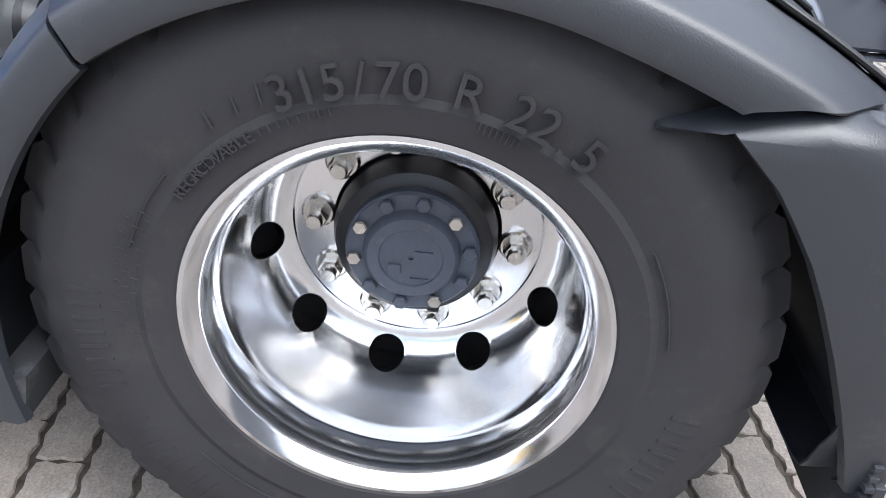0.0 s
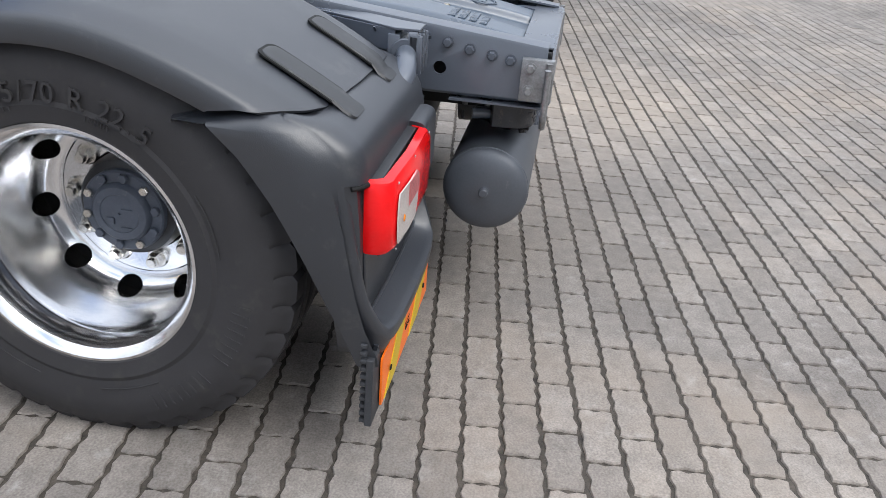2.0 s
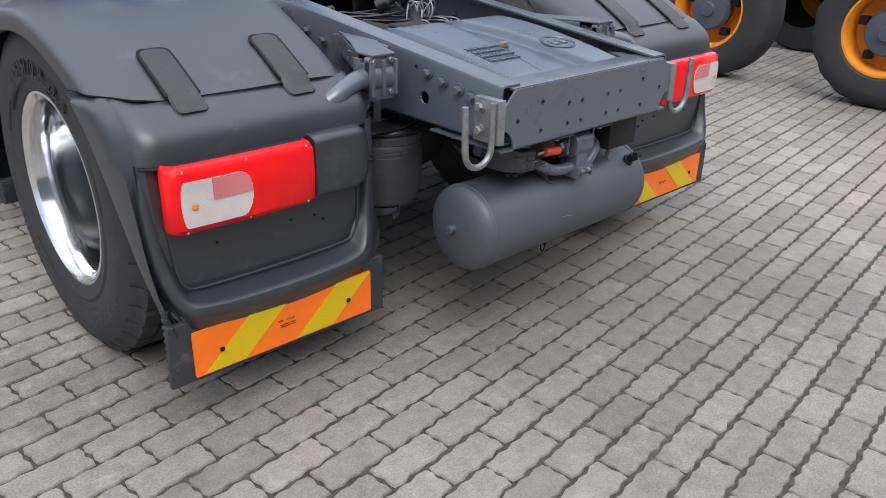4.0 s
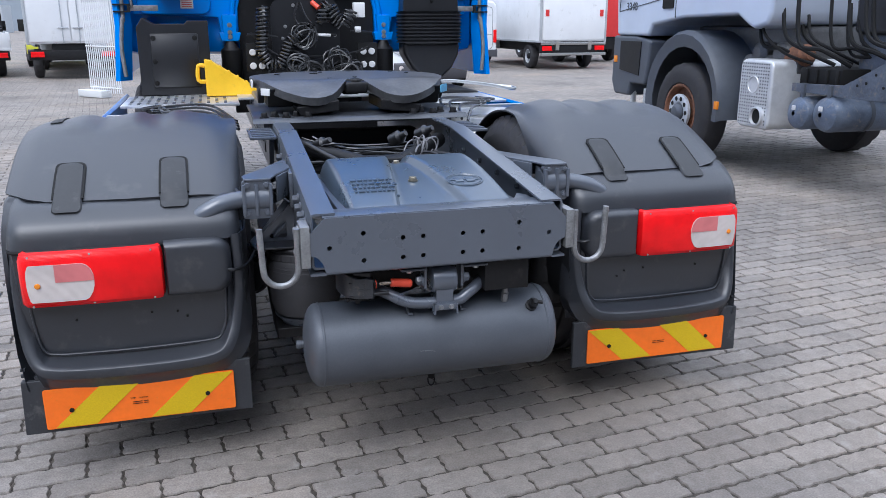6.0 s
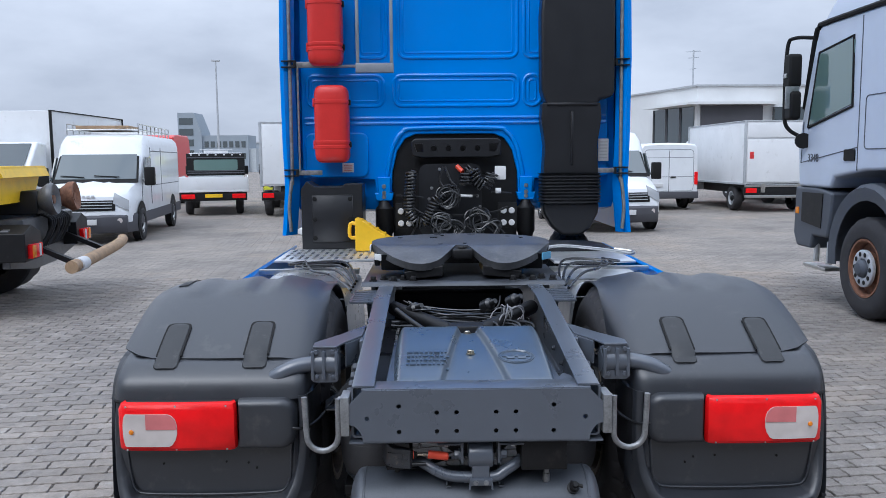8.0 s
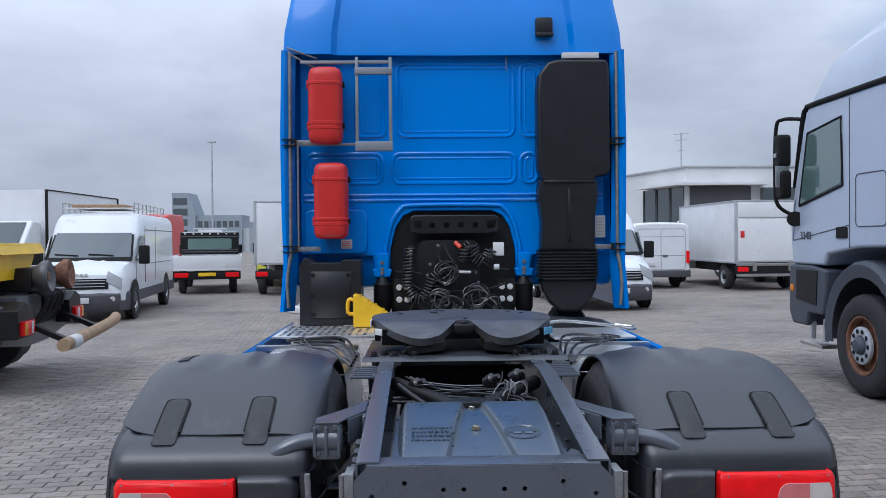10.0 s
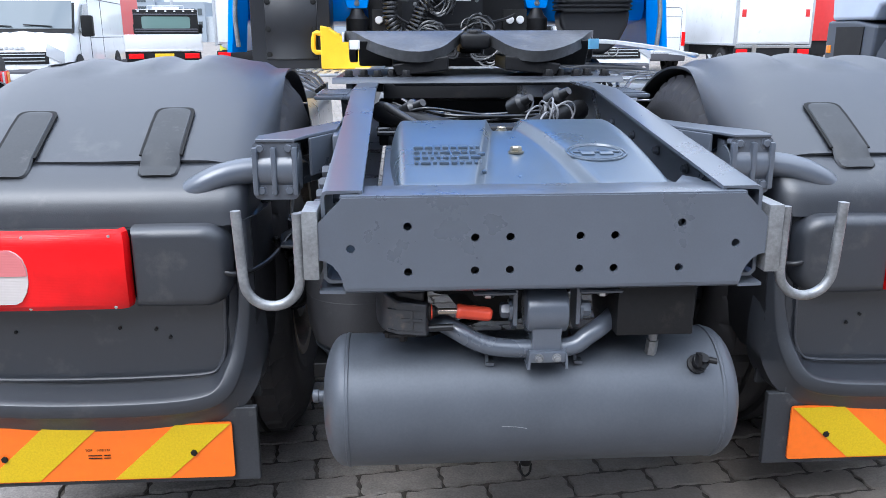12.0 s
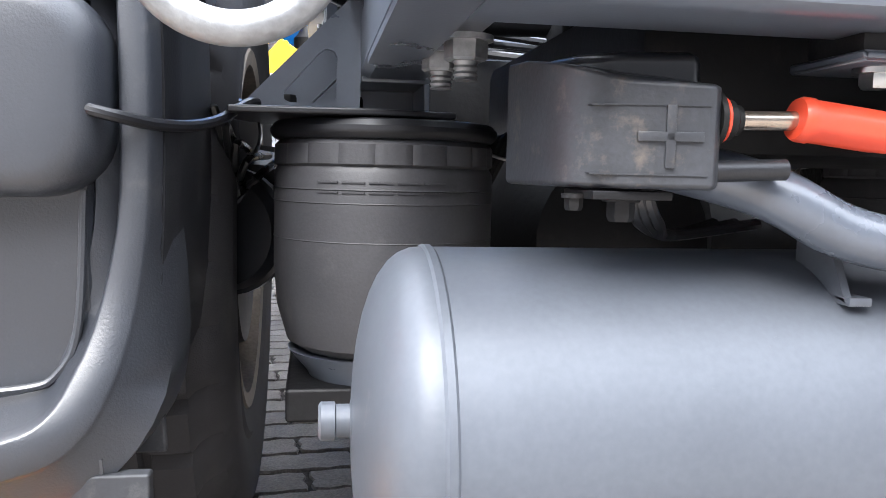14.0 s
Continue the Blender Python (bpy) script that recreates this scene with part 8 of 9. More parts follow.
pipe(b, [(-1.28, -0.5, 0.56), (-0.6, -0.51, 0.565), (0.4, -0.51, 0.58), (1.0, -0.5, 0.595), (1.28, -0.48, 0.62)], 0.068, 16)
pole = part("underrun_pole", b, WOOD, hook, "worn brown round underrun bar")
b = NB()
pipe(b, [(-1.1, -0.515, 0.56), (-0.85, -0.52, 0.56)], 0.074, 16, smooth=0)
part("white_band", b, PALEPRINT, pole)
b = NB()
for q in (-0.7, 0.7):
    prism(b, [(0.1, 0.8), (0.2, 0.8), (-0.4, 0.5), (-0.5, 0.52)], "x", q - 0.05, q + 0.05)
part("bar_arm", b, DARKM, hook)
b = NB()
sheet(b, [[(-1.3, 0.15, 1.62), (-0.5, 0.15, 1.62), (0.25, 0.15, 1.62)], [(-1.3, 0.1, 1.5), (-0.5, 0.1, 1.5), (0.25, 0.1, 1.5)], [(-1.3, 0.5, 1.46), (-0.5, 0.5, 1.46), (0.2, 0.5, 1.46)], [(-0.9, 0.9, 1.28), (-0.5, 0.9, 1.28), (-0.1, 0.9, 1.28)]])
box(b, -1.2, 0.25, 0.14, 3.0, 1.53, 1.62, 0.02)
prism(b, [(-1.2, 1.54), (0.2, 1.54), (0.12, 1.42), (-0.1, 1.22), (-1.2, 1.22)], "y", 0.2, 1.6)
part("yellow_deck", b, YELLOWM, hook, "scratched yellow steel deck edge", solid=0.02)
for y in (1.0, 2.35):
    for q in (-1, 1):
        road_wheel(hook, q * 1.22, y, 0.52, 0.58, q, GREYPL, "rear_wheel")
b = NB()
rnd = random.Random(9)
for k in range(10):
    x0 = -0.4 + 0.08 * k
    pipe(b, [(x0, 0.05, 1.08), (x0 + 0.05, -0.06, 1.0), (x0 + 0.1 * rnd.random(), -0.02, 0.85), (x0, 0.05, 0.7)], 0.016, 7)
    box(b, x0 + 0.3, x0 + 0.4, 0.0, 0.12, 0.85 + 0.1 * rnd.random(), 1.05, 0.01)
part("hydraulic_block", b, DARKM, hook)


# --- vans ---
def loft(bm, stations, half, bow):
    """A vehicle body through cross-sections (y, width share, bottom, top); bow: how far the front curves back at its sides."""
    rings = []
    for y, k, zb, zt, c in stations:
        w = half * k
        r = min(0.24, (zt - zb) * 0.28)
        prof = [(0, zb), (w * 0.9, zb), (w, zb + 0.1), (w, zb + (zt - zb) * 0.45), (w * 0.995, zt - r), (w * 0.955, zt - r * 0.45), (w * 0.88, zt - r * 0.1), (w * 0.7, zt), (w * 0.35, zt + 0.012), (0, zt + 0.018)]
        full = prof + [(-x, z) for x, z in prof[-2:0:-1]]
        rings.append([bm.verts.new((x, y - c * bow * (x / half) ** 2, z)) for x, z in full])
    for p, q in zip(rings, rings[1:]):
        for i in range(len(p)):
            j = (i + 1) % len(p)
            bm.faces.new((p[i], p[j], q[j], q[i]))
    bm.faces.new(rings[0][::-1])
    bm.faces.new(rings[-1])


HEADLAMP = glass_mat("headlamp_glass", (0.3, 0.31, 0.32), 0.08)


def van(name, label, at, turn, body, L0, L1, half, roof, belt=1.15, ws=1.82, rack=False, rear=False, ring=False, group="parked vans"):
    """A panel van; local front towards +y. L0 rear end, L1 front end."""
    t = thing(name, label, "van", at, group, turn)
    front = [(belt - 0.62, L1 + 0.02), (belt - 0.42, L1), (belt - 0.2, L1 - 0.07), (belt - 0.1, L1 - 0.2), (belt, L1 - 0.5), (belt + 0.06, L1 - 0.86), (belt + 0.12, L1 - 0.95), (ws, L1 - 1.45), (roof - 0.16, L1 - 1.72), (roof - 0.03, L1 - 2.0), (roof, L1 - 2.3)]
    share = [0.86, 0.88, 0.92, 0.94, 0.97, 0.985, 0.99, 0.985, 0.985, 0.99, 1.0]
    curve = [1.0, 1.0, 1.0, 1.0, 0.9, 0.8, 0.75, 0.55, 0.35, 0.15, 0.0]
    st = [(L0, 0.96, 0.5, roof - 0.06, 0), (L0 + 0.05, 0.99, 0.42, roof - 0.01, 0), (L0 + 0.2, 1.0, 0.38, roof, 0)]
    st += [(y, k, 0.34, z, c) for (z, y), k, c in list(zip(front, share, curve))[::-1]]
    b = NB()
    loft(b, st, half, 0.26)
    part("van_body", b, body, t, angle=30)

    def at_front(x, z, off=0.0):
        for (z0, y0), (z1, y1), c0, c1 in zip(front, front[1:], curve, curve[1:]):
            if z <= z1:
                u = max(0, (z - z0) / (z1 - z0))
                return (x, y0 + (y1 - y0) * u - (c0 + (c1 - c0) * u) * 0.26 * (x / half) ** 2 + off, z + off * 0.6)
        return (x, front[-1][1], z)

    def patch(pname, x0, x1, z0, z1, material, parent, plabel="", off=0.012, taper=0.0, slant=0.0, n=8, m=5):
        rows = []
        for j in range(m + 1):
            z = z0 + (z1 - z0) * j / m
            k = 1 - taper * j / m
            rows.append([at_front((x0 + (x1 - x0) * i / n) * k, z + slant * (i / n - 0.5), off) for i in range(n + 1)])
        pb = NB()
        sheet(pb, rows)
        return part(pname, pb, material, parent, plabel, solid=0.008, angle=40)

    patch("screen_frame", -half * 0.93, half * 0.93, belt + 0.07, ws - 0.03, PRINT, t, "black windscreen surround", 0.008, 0.06)
    patch("windscreen", -half * 0.88, half * 0.88, belt + 0.14, ws - 0.005, GLASSV, t, "tinted windscreen", 0.02, 0.06)
    wp = NB()
    for x in (-0.5, 0.2):
        a, c = at_front(x, belt + 0.17, 0.04), at_front(x + 0.5, belt + 0.2, 0.04)
        rod(wp, a, c, 0.012, 6)
    part("wiper", wp, PRINT, t)
    patch("grille", -half * 0.64, half * 0.64, belt - 0.48, belt - 0.27, PRINT, t, "black grille", 0.012)
    for k in range(3):
        patch("grille_bar", -half * 0.58, half * 0.58, belt - 0.44 + 0.06 * k, belt - 0.425 + 0.06 * k, POLEGREY, t, "", 0.026, m=1)
    for q in (-1, 1):
        patch("headlamp", q * half * 0.6, q * half * 0.9, belt - 0.42, belt - 0.2, HEADLAMP, t, "clear grey headlamp", 0.016, 0.0, q * 0.16, 5, 4)
        panel(t, "cab_window", [(L1 - 1.18, belt + 0.12), (L1 - 1.58, ws - 0.06), (L1 - 2.02, ws - 0.04), (L1 - 2.02, belt + 0.06), (L1 - 1.3, belt + 0.06)], "x", q * half - 0.02, q * half + 0.006, GLASS, "dark cab window")
        panel(t, "sill_trim", [(L0 + 0.03, 0.36), (L1 - 0.75, 0.36), (L1 - 0.75, 0.58), (L0 + 0.03, 0.6)], "x", q * half - 0.01, q * half + 0.012, DARKCLAD, "dark side trim")
        blk(t, "mirror", q * (half + 0.04), q * (half + 0.26), L1 - 1.28, L1 - 1.12, belt + 0.0, belt + 0.4, PRINT, "black door mirror", 0.04)
        for y in (L1 - 0.98, L0 + 1.15):
            ab = NB()
            lathe(ab, [(0.2, 0.0), (0.43, 0.0), (0.43, 0.012), (0.2, 0.012)], (q * (half - 0.006), y, 0.4), (q, 0, 0), 28)
            part("arch_lip", ab, PRINT, t)
            road_wheel(t, q * (half + 0.03), y, 0.35, 0.22, q, STEEL)
        gp = NB()
        pipe(gp, [(q * (half + 0.001), L1 - 1.1, 0.72), (q * (half + 0.001), L1 - 1.1, belt + 0.05)], 0.006, 5, smooth=0)
        pipe(gp, [(q * (half + 0.001), L1 - 2.08, 0.72), (q * (half + 0.001), L1 - 2.08, roof - 0.3)], 0.006, 5, smooth=0)
        pipe(gp, [(q * (half + 0.001), L1 - 3.3, 0.72), (q * (half + 0.001), L1 - 3.3, roof - 0.3)], 0.006, 5, smooth=0)
        for z in (belt - 0.02, roof - 0.38):
            pipe(gp, [(q * (half + 0.001), L0 + 0.2, z), (q * (half + 0.001), L1 - 2.1, z)], 0.009, 5, smooth=0)
        part("panel_gap", gp, GREYPL, t)
    bp = NB()
    rows = []
    for z, o in ((0.22, -0.02), (0.27, 0.03), (0.42, 0.06), (0.55, 0.05), (0.6, 0.0)):
        row = []
        for i in range(15):
            x = -1 + 2 * i / 14
            row.append((x * half * 1.0, L1 + o - 0.28 * abs(x) ** 2.2 - (0.35 if abs(x) > 0.99 else 0), z))
        rows.append(row)
    sheet(bp, rows)
    bumper = part("bumper", bp, DARKCLAD, t, "dark plastic bumper", solid=0.03)
    for q in (-1, 1):
        fb = NB()
        lathe(fb, [(0.06, 0), (0.05, 0.015)], (q * half * 0.72, L1 - 0.095, 0.47), (q * 0.35, 1, 0), 14, cap=True)
        part("fog_lamp", fb, WHITELENS, bumper)
    blk(t, "number_plate", -0.27, 0.27, L1 + 0.055, L1 + 0.09, 0.4, 0.51, PALEPRINT, "", 0.004)
    if ring:
        rb = NB()
        c = Vector(at_front(0, belt - 0.34, 0.045))
        pipe(rb, [c + Vector((0.11 * math.cos(2 * math.pi * k / 24), 0, 0.11 * math.sin(2 * math.pi * k / 24))) for k in range(25)], 0.012, 6, smooth=0)
        part("grille_ring", rb, STEEL, t, "chrome ring on the grille")
    if rack:
        b = NB()
        for q in (-1, 1):
            for z in (0.1, 0.22):
                pipe(b, [(q * half * 0.8, L0 + 0.3, roof + z), (q * half * 0.8, L1 - 1.9, roof + z)], 0.013, 6, smooth=0)
        for k in range(9):
            y = L0 + 0.3 + (L1 - 2.2 - L0) * k / 8
            pipe(b, [(-half * 0.8, y, roof - 0.02), (-half * 0.8, y, roof + 0.22), (-half * 0.8, y, roof + 0.1), (half * 0.8, y, roof + 0.1), (half * 0.8, y, roof + 0.22), (half * 0.8, y, roof - 0.02)], 0.013, 5, smooth=0)
        rk = part("roof_rack", b, STEEL, t, "metal roof rack")
        blk(rk, "rack_board", -half * 0.5, half * 0.7, L1 - 3.4, L1 - 2.2, roof + 0.13, roof + 0.2, WOOD, "brown board on the rack")
    if rear:
        for q in (-1, 1):
            panel(t, "rear_lamp", [(q * half * 0.97, 0.8), (q * half * 0.86, 0.8), (q * half * 0.86, 1.2), (q * half * 0.97, 1.2)], "y", L0 - 0.02, L0 + 0.04, REDLENS)
        b = NB()
        pipe(b, [(0, L0 - 0.001, 0.55), (0, L0 - 0.001, roof - 0.25)], 0.008, 5, smooth=0)
        for z in (1.05, 1.65):
            pipe(b, [(-half * 0.8, L0 - 0.001, z), (half * 0.8, L0 - 0.001, z)], 0.006, 5, smooth=0)
        o = rounded(-half * 0.83, half * 0.83, 0.6, roof - 0.2, 0.12)
        pipe(b, [(x, L0 - 0.001, z) for x, z in o + [o[0]]], 0.007, 5, smooth=0)
        part("door_gap", b, GREYPL, t)
        blk(t, "rear_bumper", -half * 0.98, half * 0.98, L0 - 0.1, L0 + 0.05, 0.36, 0.58, DARKCLAD, "", 0.03)
        blk(t, "number_plate", -0.62, -0.2, L0 - 0.03, L0 + 0.01, 0.72, 0.84, PALEPRINT)
        blk(t, "rear_handle", 0.05, 0.22, L0 - 0.03, L0 + 0.01, 1.02, 1.06, PRINT)
    return t


iv = van("panel_van", "white panel van with a roof rack and dark bumper", (-7.3, 13.75, 0), 188, WHITE, -4.9, 0.98, 0.94, 2.28, rack=True)
b = NB()
for k in range(5):
    box(b, -0.22 + 0.09 * k, -0.16 + 0.09 * k, 0.9, 0.935, 0.94, 0.995, 0.005)
part("maker_mark", b, PALEPRINT, iv)
van("panel_van", "white panel van with dark grille facing the yard", (4.05, 15.1, 0), 183, WHITE, -5.0, 0.8, 0.98, 2.3, ring=True)
van("panel_van", "white panel van with closed rear doors", (7.35, 22.0, 0), 4, WHITE, 0.0, 5.5, 0.96, 2.1, rear=True)


def box_truck(name, label, at, turn, half, z0, z1, L, lift=False, edge=POLEGREY):
    """A box lorry seen mostly by its body; local front towards +y, tail at 0."""
    t = thing(name, label, "box truck", at, "parked box trucks", turn)
    b = NB()
    box(b, -half, half, 0, L, z0, z1, 0.015)
    part("box_body", b, WHITEBOX, t, "white box body")
    b = NB()
    for x in (-half, half):
        box(b, x - 0.035, x + 0.035, -0.02, 0.04, z0 - 0.02, z1 + 0.01, 0.008)
        box(b, x - 0.035, x + 0.035, L - 0.04, L + 0.02, z0 - 0.02, z1 + 0.01, 0.008)
        box(b, x - 0.03, x + 0.03, 0, L, z1 - 0.02, z1 + 0.012, 0.006)
        box(b, x - 0.03, x + 0.03, 0, L, z0 - 0.03, z0 + 0.03, 0.006)
    box(b, -half, half, -0.02, 0.04, z1 - 0.03, z1 + 0.012, 0.008)
    part("body_frame", b, edge, t, "aluminium body edging" if edge == POLEGREY else "black body edging")
    b = NB()
    if lift:
        box(b, -half + 0.05, half - 0.05, -0.05, -0.02, z0 + 0.05, z1 - 0.55, 0.008)
        box(b, -half + 0.05, half - 0.05, -0.035, -0.02, z1 - 0.5, z1 - 0.06, 0.008)
    else:
        for q in (-1, 1):
            box(b, min(q * 0.015, q * (half - 0.06)), max(q * 0.015, q * (half - 0.06)), -0.035, -0.01, z0 + 0.05, z1 - 0.06, 0.006)
    part("tail_door", b, WHITEBOX, t, "white tail doors")
    b = NB()
    if not lift:
        for x in (-0.2, 0.2):
            rod(b, (x, -0.05, z0), (x, -0.05, z1 - 0.05), 0.014, 8)
        rod(b, (-0.3, -0.06, z0 + 0.4), (-0.05, -0.06, z0 + 0.4), 0.014, 8)
        rod(b, (0.3, -0.06, z0 + 0.4), (0.05, -0.06, z0 + 0.4), 0.014, 8)
    else:
        for x in (-half * 0.5, half * 0.5):
            prism(b, [(0.3, z0 - 0.1), (0.0, z0 - 0.05), (-0.08, z0), (-0.05, z0 - 0.25), (0.3, z0 - 0.4)], "x", x - 0.06, x + 0.06)
        box(b, -half, half, -0.1, 0.0, z0 - 0.42, z0 - 0.34, 0.01)
        box(b, -half, half, -0.06, 0.0, z0 - 0.1, z0 - 0.02, 0.01)
    part("tail_gear", b, STEEL if lift else POLEGREY, t)
    b = NB()
    box(b, -0.5, 0.5, 0.1, L + 1.2, 0.5, z0 - 0.02, 0.02)
    box(b, -half, half, -0.02, 0.1, 0.5, 0.75, 0.02)
    part("underframe", b, DARKM, t)
    for q in (-1, 1):
        blk(t, "tail_lamp", q * (half - 0.2) - 0.16, q * (half - 0.2) + 0.16, -0.06, 0.0, 0.58, 0.72, REDLENS, "red tail lamp", 0.01)
        for y in (1.1, L + 0.4):
            road_wheel(t, q * (half - 0.03), y, 0.38, 0.26, q, POLEGREY)
    b = NB()
    prism(b, [(L + 0.1, 0.5), (L + 0.1, 2.2), (L + 0.6, 2.25), (L + 1.3, 1.4), (L + 1.6, 1.1), (L + 1.65, 0.45)], "x", -half * 0.92, half * 0.92)
    part("lorry_cab", b, WHITE, t, bevel=0.06)
    b = NB()
    prism(b, [(L + 0.66, 2.18), (L + 1.32, 1.42), (L + 1.335, 1.43), (L + 0.675, 2.2)], "x", -half * 0.8, half * 0.8)
    part("cab_glass", b, GLASS, t)
    return t


box_truck("box_truck", "white box truck with double tail doors", (-4.1, 20.4, 0), 8, 1.05, 0.92, 2.78, 5.0)
bt = box_truck("box_truck", "white box truck with a folded tail lift", (10.3, 20.6, 0), 1.5, 1.1, 0.85, 2.72, 4.9, lift=True)
b = NB()
box(b, -0.98, -0.86, -0.058, -0.05, 1.6, 1.8, 0.001)
box(b, 0.86, 0.98, -0.058, -0.05, 1.6, 1.8, 0.001)
part("warning_sticker", b, REDPAINT, bt)
box_truck("box_truck", "large white box truck facing the yard", (-12.3, 25.4, 0), 180, 1.25, 1.0, 3.15, 5.4, edge=PRINT)
box_truck("box_truck", "white box truck parked further back", (3.6, 30.5, 0), 180, 1.15, 1.0, 2.95, 5.0)

# dropside pickup
pk = thing("dropside_pickup", "white dropside pickup truck seen from its tail", "pickup truck", (-6.85, 21.4, 0), turn=13)
b = NB()
box(b, -1.05, 1.05, 0, 0.04, 0.78, 1.18, 0.012)
box(b, -1.05, -1.01, 0, 3.0, 0.78, 1.18, 0.01)
box(b, 1.01, 1.05, 0, 3.0, 0.78, 1.18, 0.01)
box(b, -1.05, 1.05, 0, 3.0, 0.72, 0.79, 0.01)
part("drop_side", b, WHITEBOX, pk, "white aluminium drop sides")
b = NB()
prism(b, [(3.05, 0.55), (3.05, 1.88), (3.15, 1.95), (4.3, 1.95), (4.9, 1.3), (5.5, 1.15), (5.55, 0.5)], "x", -0.92, 0.92)
part("pickup_cab", b, WHITE, pk, bevel=0.06)
b = NB()
box(b, -0.96, 0.96, 2.93, 3.0, 1.18, 1.93, 0.02)
hb_ = part("headboard", b, PRINT, pk, "black slatted headboard with a window")
panel(hb_, "rear_window", rounded(-0.72, 0.72, 1.36, 1.72, 0.06), "y", 2.915, 2.95, GLASSG, "tinted rear window")
for z in (1.25, 1.32, 1.77):
    blk(hb_, "board_slat", -0.94, 0.94, 2.912, 2.94, z, z + 0.035, DARKCLAD)
b = NB()
for k in range(7):
    box(b, -0.83 + 0.27 * k, -0.77 + 0.27 * k, 2.9, 2.935, 1.86, 1.9, 0.006)
part("roof_lights", b, PALEPRINT, hb_)
b = NB()
pipe(b, [(-0.55, 3.5, 1.95), (-0.55, 3.5, 2.06), (0.55, 3.5, 2.06), (0.55, 3.5, 1.95)], 0.018, 6, smooth=0)
part("roof_bar", b, POLEGREY, pk)
for q in (-1, 1):
    blk(pk, "mirror", q * 1.0 - 0.08, q * 1.0 + 0.08, 4.3, 4.42, 1.2, 1.5, PRINT)
b = NB()
box(b, -1.0, 1.0, 0.05, 0.15, 0.45, 0.7, 0.02)
box(b, -0.4, 0.4, 0.2, 5.0, 0.45, 0.7, 0.02)
part("underframe", b, DARKM, pk)
for q in (-1, 1):
    blk(pk, "tail_lamp", q * 0.75 - 0.2, q * 0.75 + 0.2, 0.0, 0.05, 0.52, 0.66, REDLENS, "red tail lamp", 0.01)
    for y in (0.9, 4.5):
        road_wheel(pk, q * 0.88, y, 0.35, 0.24, q, POLEGREY)
blk(pk, "number_plate", -0.26, 0.26, 0.02, 0.048, 0.55, 0.66, YELLOWM)
b = NB()
box(b, -0.4, 0.4, 3.4, 3.6, 1.95, 2.03, 0.01)
part("beacon_bar", b, PALEPRINT, pk)

# further back: yellow van, red truck, red tail
van("service_van", "lime yellow service van behind the pickup", (-5.6, 27.6, 0), 180, LIME, -4.5, 0.8, 0.98, 2.35, group="")
rt = thing("red_truck", "red truck cab behind the white van", "truck", (-11.3, 28.0, 0))
b = NB()
prism(b, [(0, 0.6), (0, 2.6), (0.3, 2.7), (1.9, 2.7), (2.1, 2.5), (2.2, 1.5), (2.2, 0.5)], "x", -1.2, 1.2)
part("truck_cab", b, REDPAINT, rt, bevel=0.06)
panel(rt, "cab_window", rounded(-0.9, 0.9, 1.6, 2.4, 0.08), "y", -0.02, 0.02, GLASS)
blk(rt, "bumper", -1.2, 1.2, -0.1, 0.1, 0.35, 0.7, GREYPL)
for q in (-1, 1):
    road_wheel(rt, q * 1.2, 1.2, 0.5, 0.3, q, POLEGREY)
rt2 = thing("red_truck", "red truck standing behind the white box truck", "truck", (13.0, 24.5, 0))
b = NB()
box(b, -1.2, 1.2, 0, 6, 0.9, 2.6, 0.04)
part("truck_body", b, REDPAINT, rt2)
blk(rt2, "underframe", -1.0, 1.0, 0.1, 5.9, 0.45, 0.9, DARKM)
for q in (-1, 1):
    for y in (1.0, 4.8):
        road_wheel(rt2, q * 1.18, y, 0.48, 0.3, q, POLEGREY)

# mesh fence panel on a concrete foot
fence = thing("fence_panel", "white mesh fence panel on a concrete foot", "fence", (-2.95, 14.6, 0), turn=-50)
b = NB()
box(b, -0.4, 0.4, -0.12, 0.12, 0.0, 0.14, 0.02)
part("concrete_foot", b, FACADE, fence, "grey concrete foot")
for k in range(16):
    b = NB()
    rod(b, (-0.1 + 0.067 * k, 0, 0.1), (-0.1 + 0.067 * k, 0, 1.9), 0.011, 6)
    part("fence_bar", b, WHITEBOX, fence)
b = NB()
for z in (0.2, 1.0, 1.88):
    rod(b, (-0.12, 0, z), (0.92, 0, z), 0.016, 6)
part("fence_rail", b, WHITEBOX, fence)

# low white office building
off = thing("office_building", "low white office building with dark cladding and canopy", "building", (0, 0, 0))
b = NB()
prism(b, [(12.0, 58), (15.7, 45), (60, 47), (60, 75), (12.0, 75)], "z", 0, 5.85)
part("wall", b, FACADE, off, "white rendered walls")
b = NB()
prism(b, [(11.9, 58), (15.6, 44.9), (60.1, 46.9), (60.1, 75), (11.9, 75)], "z", 5.85, 5.95)
part("roof_edge", b, POLEGREY, off)
b = NB()
prism(b, [(13.6, 49.5), (14.9, 44.2), (20.4, 44.4), (20.4, 46)], "z", 4.75, 4.9)
part("canopy", b, FACADE, off, "thin projecting canopy")
panel(off, "dark_wall", [(15.9, 1.0), (19.6, 1.0), (19.6, 4.7), (15.9, 4.7)], "y", 44.9, 45.3, DARKCLAD, "dark cladding")
panel(off, "window_band", [(20.3, 2.6), (24.5, 2.6), (24.5, 4.6), (20.3, 4.6)], "y", 44.85, 45.6, GLASS, "dark window band")
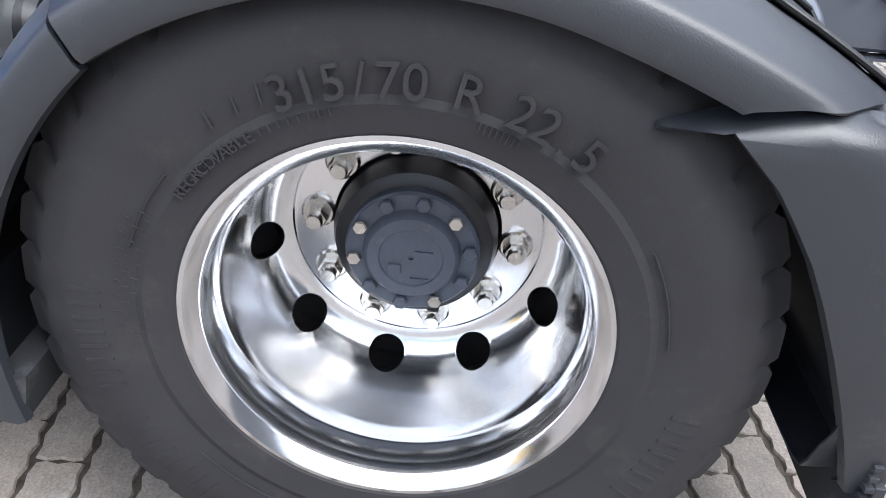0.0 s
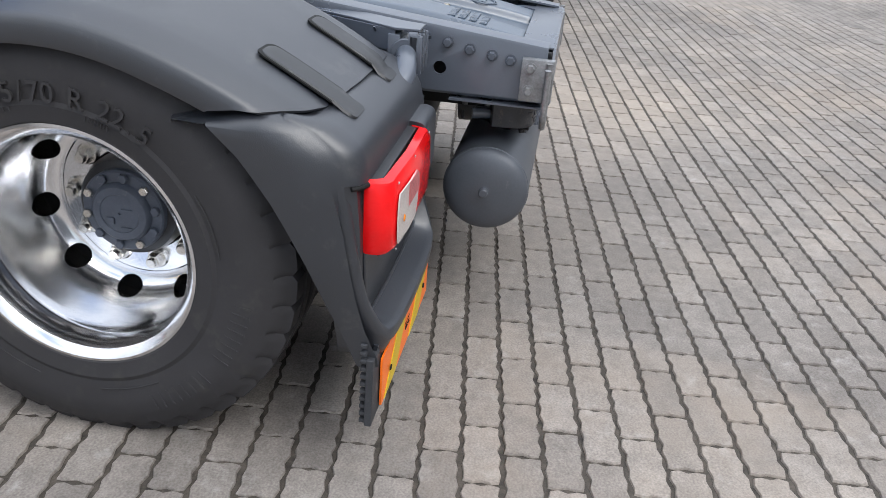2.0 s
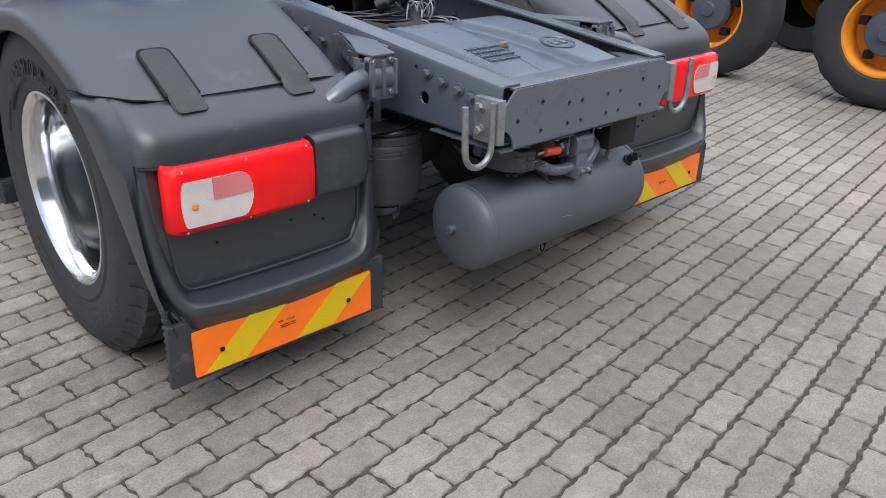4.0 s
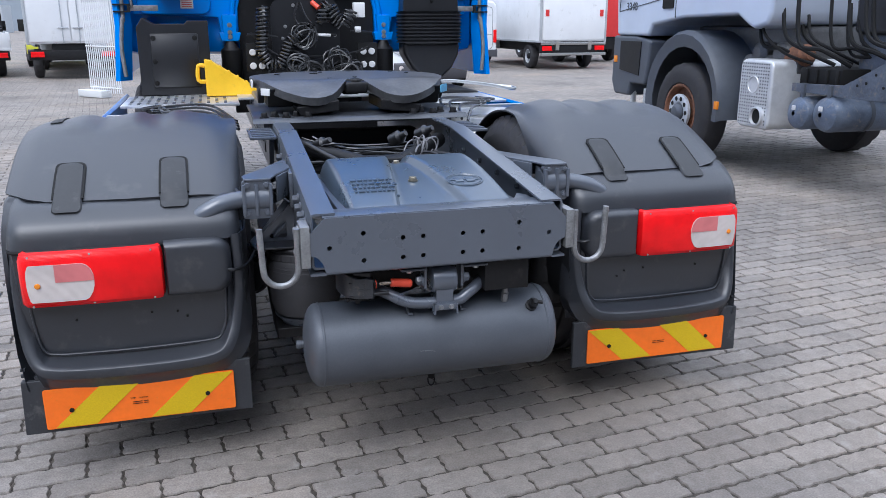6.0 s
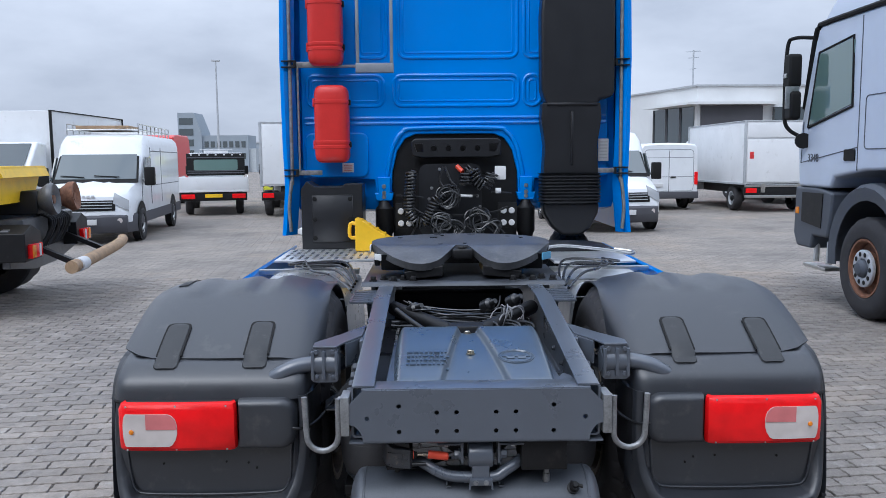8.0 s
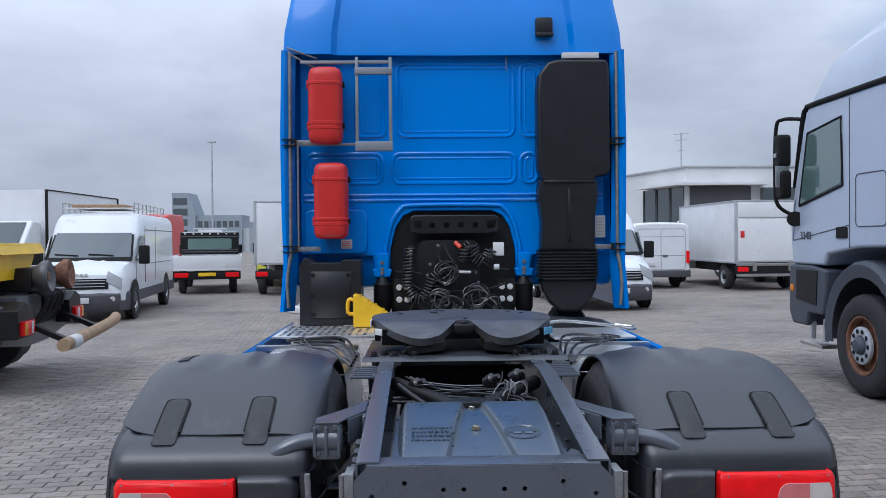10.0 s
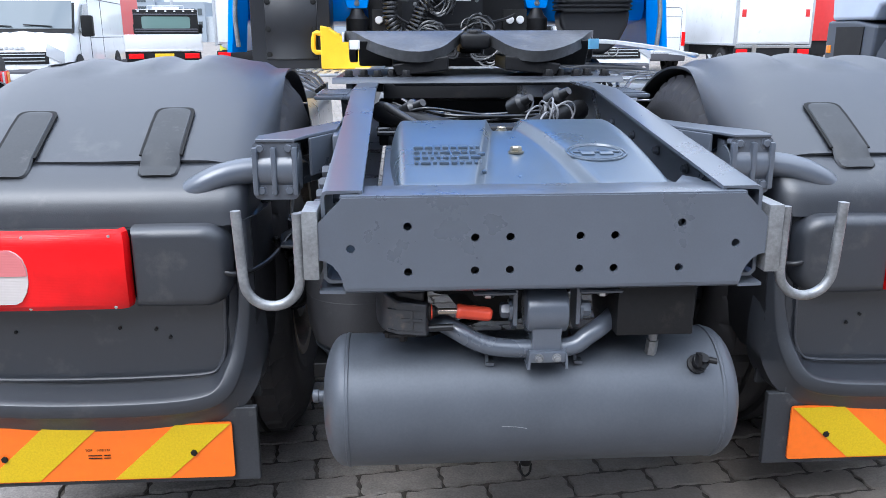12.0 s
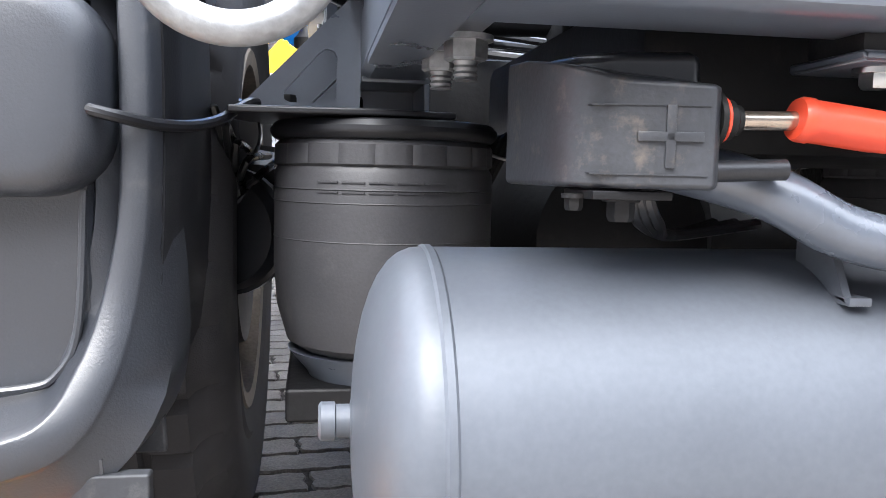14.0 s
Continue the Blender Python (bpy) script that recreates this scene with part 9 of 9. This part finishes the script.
for k in range(3):
    b = NB()
    x0, y0 = 14.35 + 0.42 * k, 49.6 - 1.5 * k
    prism(b, [(x0, y0), (x0 + 0.38, y0 - 1.36), (x0 + 0.46, y0 - 1.3), (x0 + 0.08, y0 + 0.05)], "z", 2.4, 4.7)
    w_ = part("window", b, GLASS, off, "tall glazing")
    b = NB()
    rod(b, (x0, y0 - 0.05, 2.4), (x0, y0 - 0.05, 4.7), 0.06, 6)
    part("window_frame", b, DARKCLAD, w_)
b = NB()
rod(b, (17.0, 50, 5.9), (17.0, 50, 8.6), 0.05, 6)
for z, w in ((8.5, 0.5), (8.1, 0.35), (7.4, 0.2)):
    rod(b, (17.0 - w, 50, z), (17.0 + w, 50, z + 0.05), 0.03, 6)
part("roof_antenna", b, POLEGREY, off)
for x in (15.9, 18.3):
    b = NB()
    box(b, x, x + 0.8, 48, 49, 5.9, 6.15, 0.02)
    part("roof_unit", b, POLEGREY, off)

# far grey buildings
far = thing("far_building", "distant grey office block with a leaning tower", "building", (-36.5, 120, 0))
b = NB()
prism(b, [(-1.9, 0), (-1.9, 9.0), (0.5, 9.0), (1.6, 6.0), (1.6, 0)], "y", 0, 5)
part("tower", b, GREYBLDG, far)
for k in range(4):
    b = NB()
    box(b, -1.7, 0.4, -0.05, 0.0, 2.4 + 1.6 * k, 3.4 + 1.6 * k)
    part("window_band", b, GLASS, far)
b = NB()
box(b, 1.6, 8.5, 0.5, 6, 0, 5.6)
part("low_wing", b, GREYBLDG, far)
for k in range(7):
    for z in (2.0, 3.8):
        b = NB()
        box(b, 1.9 + 0.93 * k, 2.5 + 0.93 * k, 0.42, 0.5, z, z + 0.9)
        part("window", b, GLASS, far)
b = NB()
box(b, -14, 9.5, 1.0, 7, 0, 3.6)
part("hall", b, mat("pale_hall", (0.45, 0.48, 0.5), 0.7), far)
hall = thing("far_hall", "distant pale grey industrial hall", "building", (20, 150, 0))
b = NB()
box(b, -60, 45, 0, 20, 0, 5.0)
part("wall", b, GREYBLDG, hall)
b = NB()
box(b, -60, 45, -0.1, 20, 5.0, 5.3)
part("roof", b, POLEGREY, hall)
mast = thing("light_mast", "tall slim grey floodlight mast", "light mast", (-16.7, 60, 0))
b = NB()
lathe(b, [(0.11, 0), (0.05, 9.35)], (0, 0, 0), (0, 0, 1), 12, cap=True)
part("pole", b, POLEGREY, mast)
b = NB()
box(b, -0.3, 0.3, -0.1, 0.1, 9.3, 9.42, 0.01)
part("lamp_head", b, POLEGREY, mast)

# unseen plain wall, added to keep low sky light off the rear faces
b = NB()
box(b, -45, 45, -16.4, -16.0, 0, 10.0)
tagged(part("south_light_block", b, mat("light_block_grey", (0.14, 0.145, 0.155), 0.6, vary=0.1, scale=1)), "unseen dark wall added to block low sky light from behind", "wall", kind="structure")

# ---- pavers near the truck: interlocking concrete blocks, running bond ----


def paver_mesh(seed):
    """One block with wavy, interlocking edges and a softened top."""
    rnd = random.Random(seed)
    L2, W2 = PL / 2 - 0.0052, PW / 2 - 0.0062
    out = []
    for (x0, y0), (x1, y1), n, flip in (((-L2, -W2), (L2, -W2), 7, 1), ((L2, -W2), (L2, W2), 4, 1), ((L2, W2), (-L2, W2), 7, 1), ((-L2, W2), (-L2, -W2), 4, 1)):
        d = Vector((x1 - x0, y1 - y0)).normalized()
        nn = Vector((d.y, -d.x))
        for k in range(n):
            t = k / n
            a = (0.0034 if n == 7 else 0.003) * (1 if k % 2 else -1) + rnd.uniform(-0.0022, 0.0022)
            out.append((x0 + (x1 - x0) * t + nn.x * a, y0 + (y1 - y0) * t + nn.y * a))
    return out


def place_paver(i, j):
    u = (i + (0.5 if j % 2 == 0 else 0.0) + 0.0) * PL + 0.018 + PL
    v = (j + 0.5) * PW + 0.006
    return u, v


ca, sa = math.cos(radians(LAY)), math.sin(radians(LAY))
variants = [paver_mesh(k) for k in range(10)]


def paver_data(out, tilt):
    verts, faces = [], []
    n = len(out)
    for x, y in out:
        verts.append((x, y, -0.03))
    for x, y in out:
        verts.append((x, y, -0.005))
    for x, y in out:
        verts.append((x * 0.975, y * 0.95, 0.0))
    for a in (0, n):
        for k in range(n):
            faces.append((a + k, a + (k + 1) % n, a + n + (k + 1) % n, a + n + k))
    faces.append(tuple(range(2 * n, 3 * n)))
    return verts, faces


shared = []
for k, o in enumerate(variants):
    v, fcs = paver_data(o, 0)
    me = bpy.data.meshes.new("paver")
    me.from_pydata(v, [], fcs)
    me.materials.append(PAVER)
    shared.append(me)

bed = NB()
sheet(bed, [[(-5.9, -3.9, -0.007), (6.9, -3.9, -0.007)], [(-5.9, 7.9, -0.007), (6.9, 7.9, -0.007)]])
joint_bed = part("paving_bed", bed, JOINT)
tagged(joint_bed, "dark sand between the paving blocks", "paving", kind="structure")
rnd = random.Random(21)
near, rest_v, rest_f = [], [], []
for j in range(-60, 110):
    for i in range(-50, 50):
        u, v = place_paver(i, j)
        x, y = ca * u - sa * v, sa * u + ca * v
        if not (-6.0 < x < 7.0 and -4.0 < y < 8.0):
            continue
        k = rnd.randrange(6)
        tz = rnd.uniform(-0.0018, 0.0012)
        turn = LAY + rnd.uniform(-0.8, 0.8) + (180 if rnd.random() < 0.5 else 0)
        tx, ty = rnd.uniform(-0.9, 0.9), rnd.uniform(-0.5, 0.5)
        m = pose(x, y, tz, tx, ty, turn)
        if -1.25 < x < 1.25 and -2.35 < y < -0.6 and len(near) < 300:
            near.append((m, k))
        else:
            v0 = len(rest_v)
            vs, fcs = paver_data(variants[k], 0)
            rest_v += [tuple(m @ Vector(p)) for p in vs]
            rest_f += [tuple(a + v0 for a in fc) for fc in fcs]
me = bpy.data.meshes.new("paving_blocks")
me.from_pydata(rest_v, [], rest_f)
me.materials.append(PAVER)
blocks = new("paving_blocks", me)
tagged(blocks, "many grey interlocking concrete paving blocks", "paving", kind="stuff")
for m, k in near:
    ob = new("paver", shared[k])
    ob.parent = ground
    ob.matrix_world = m
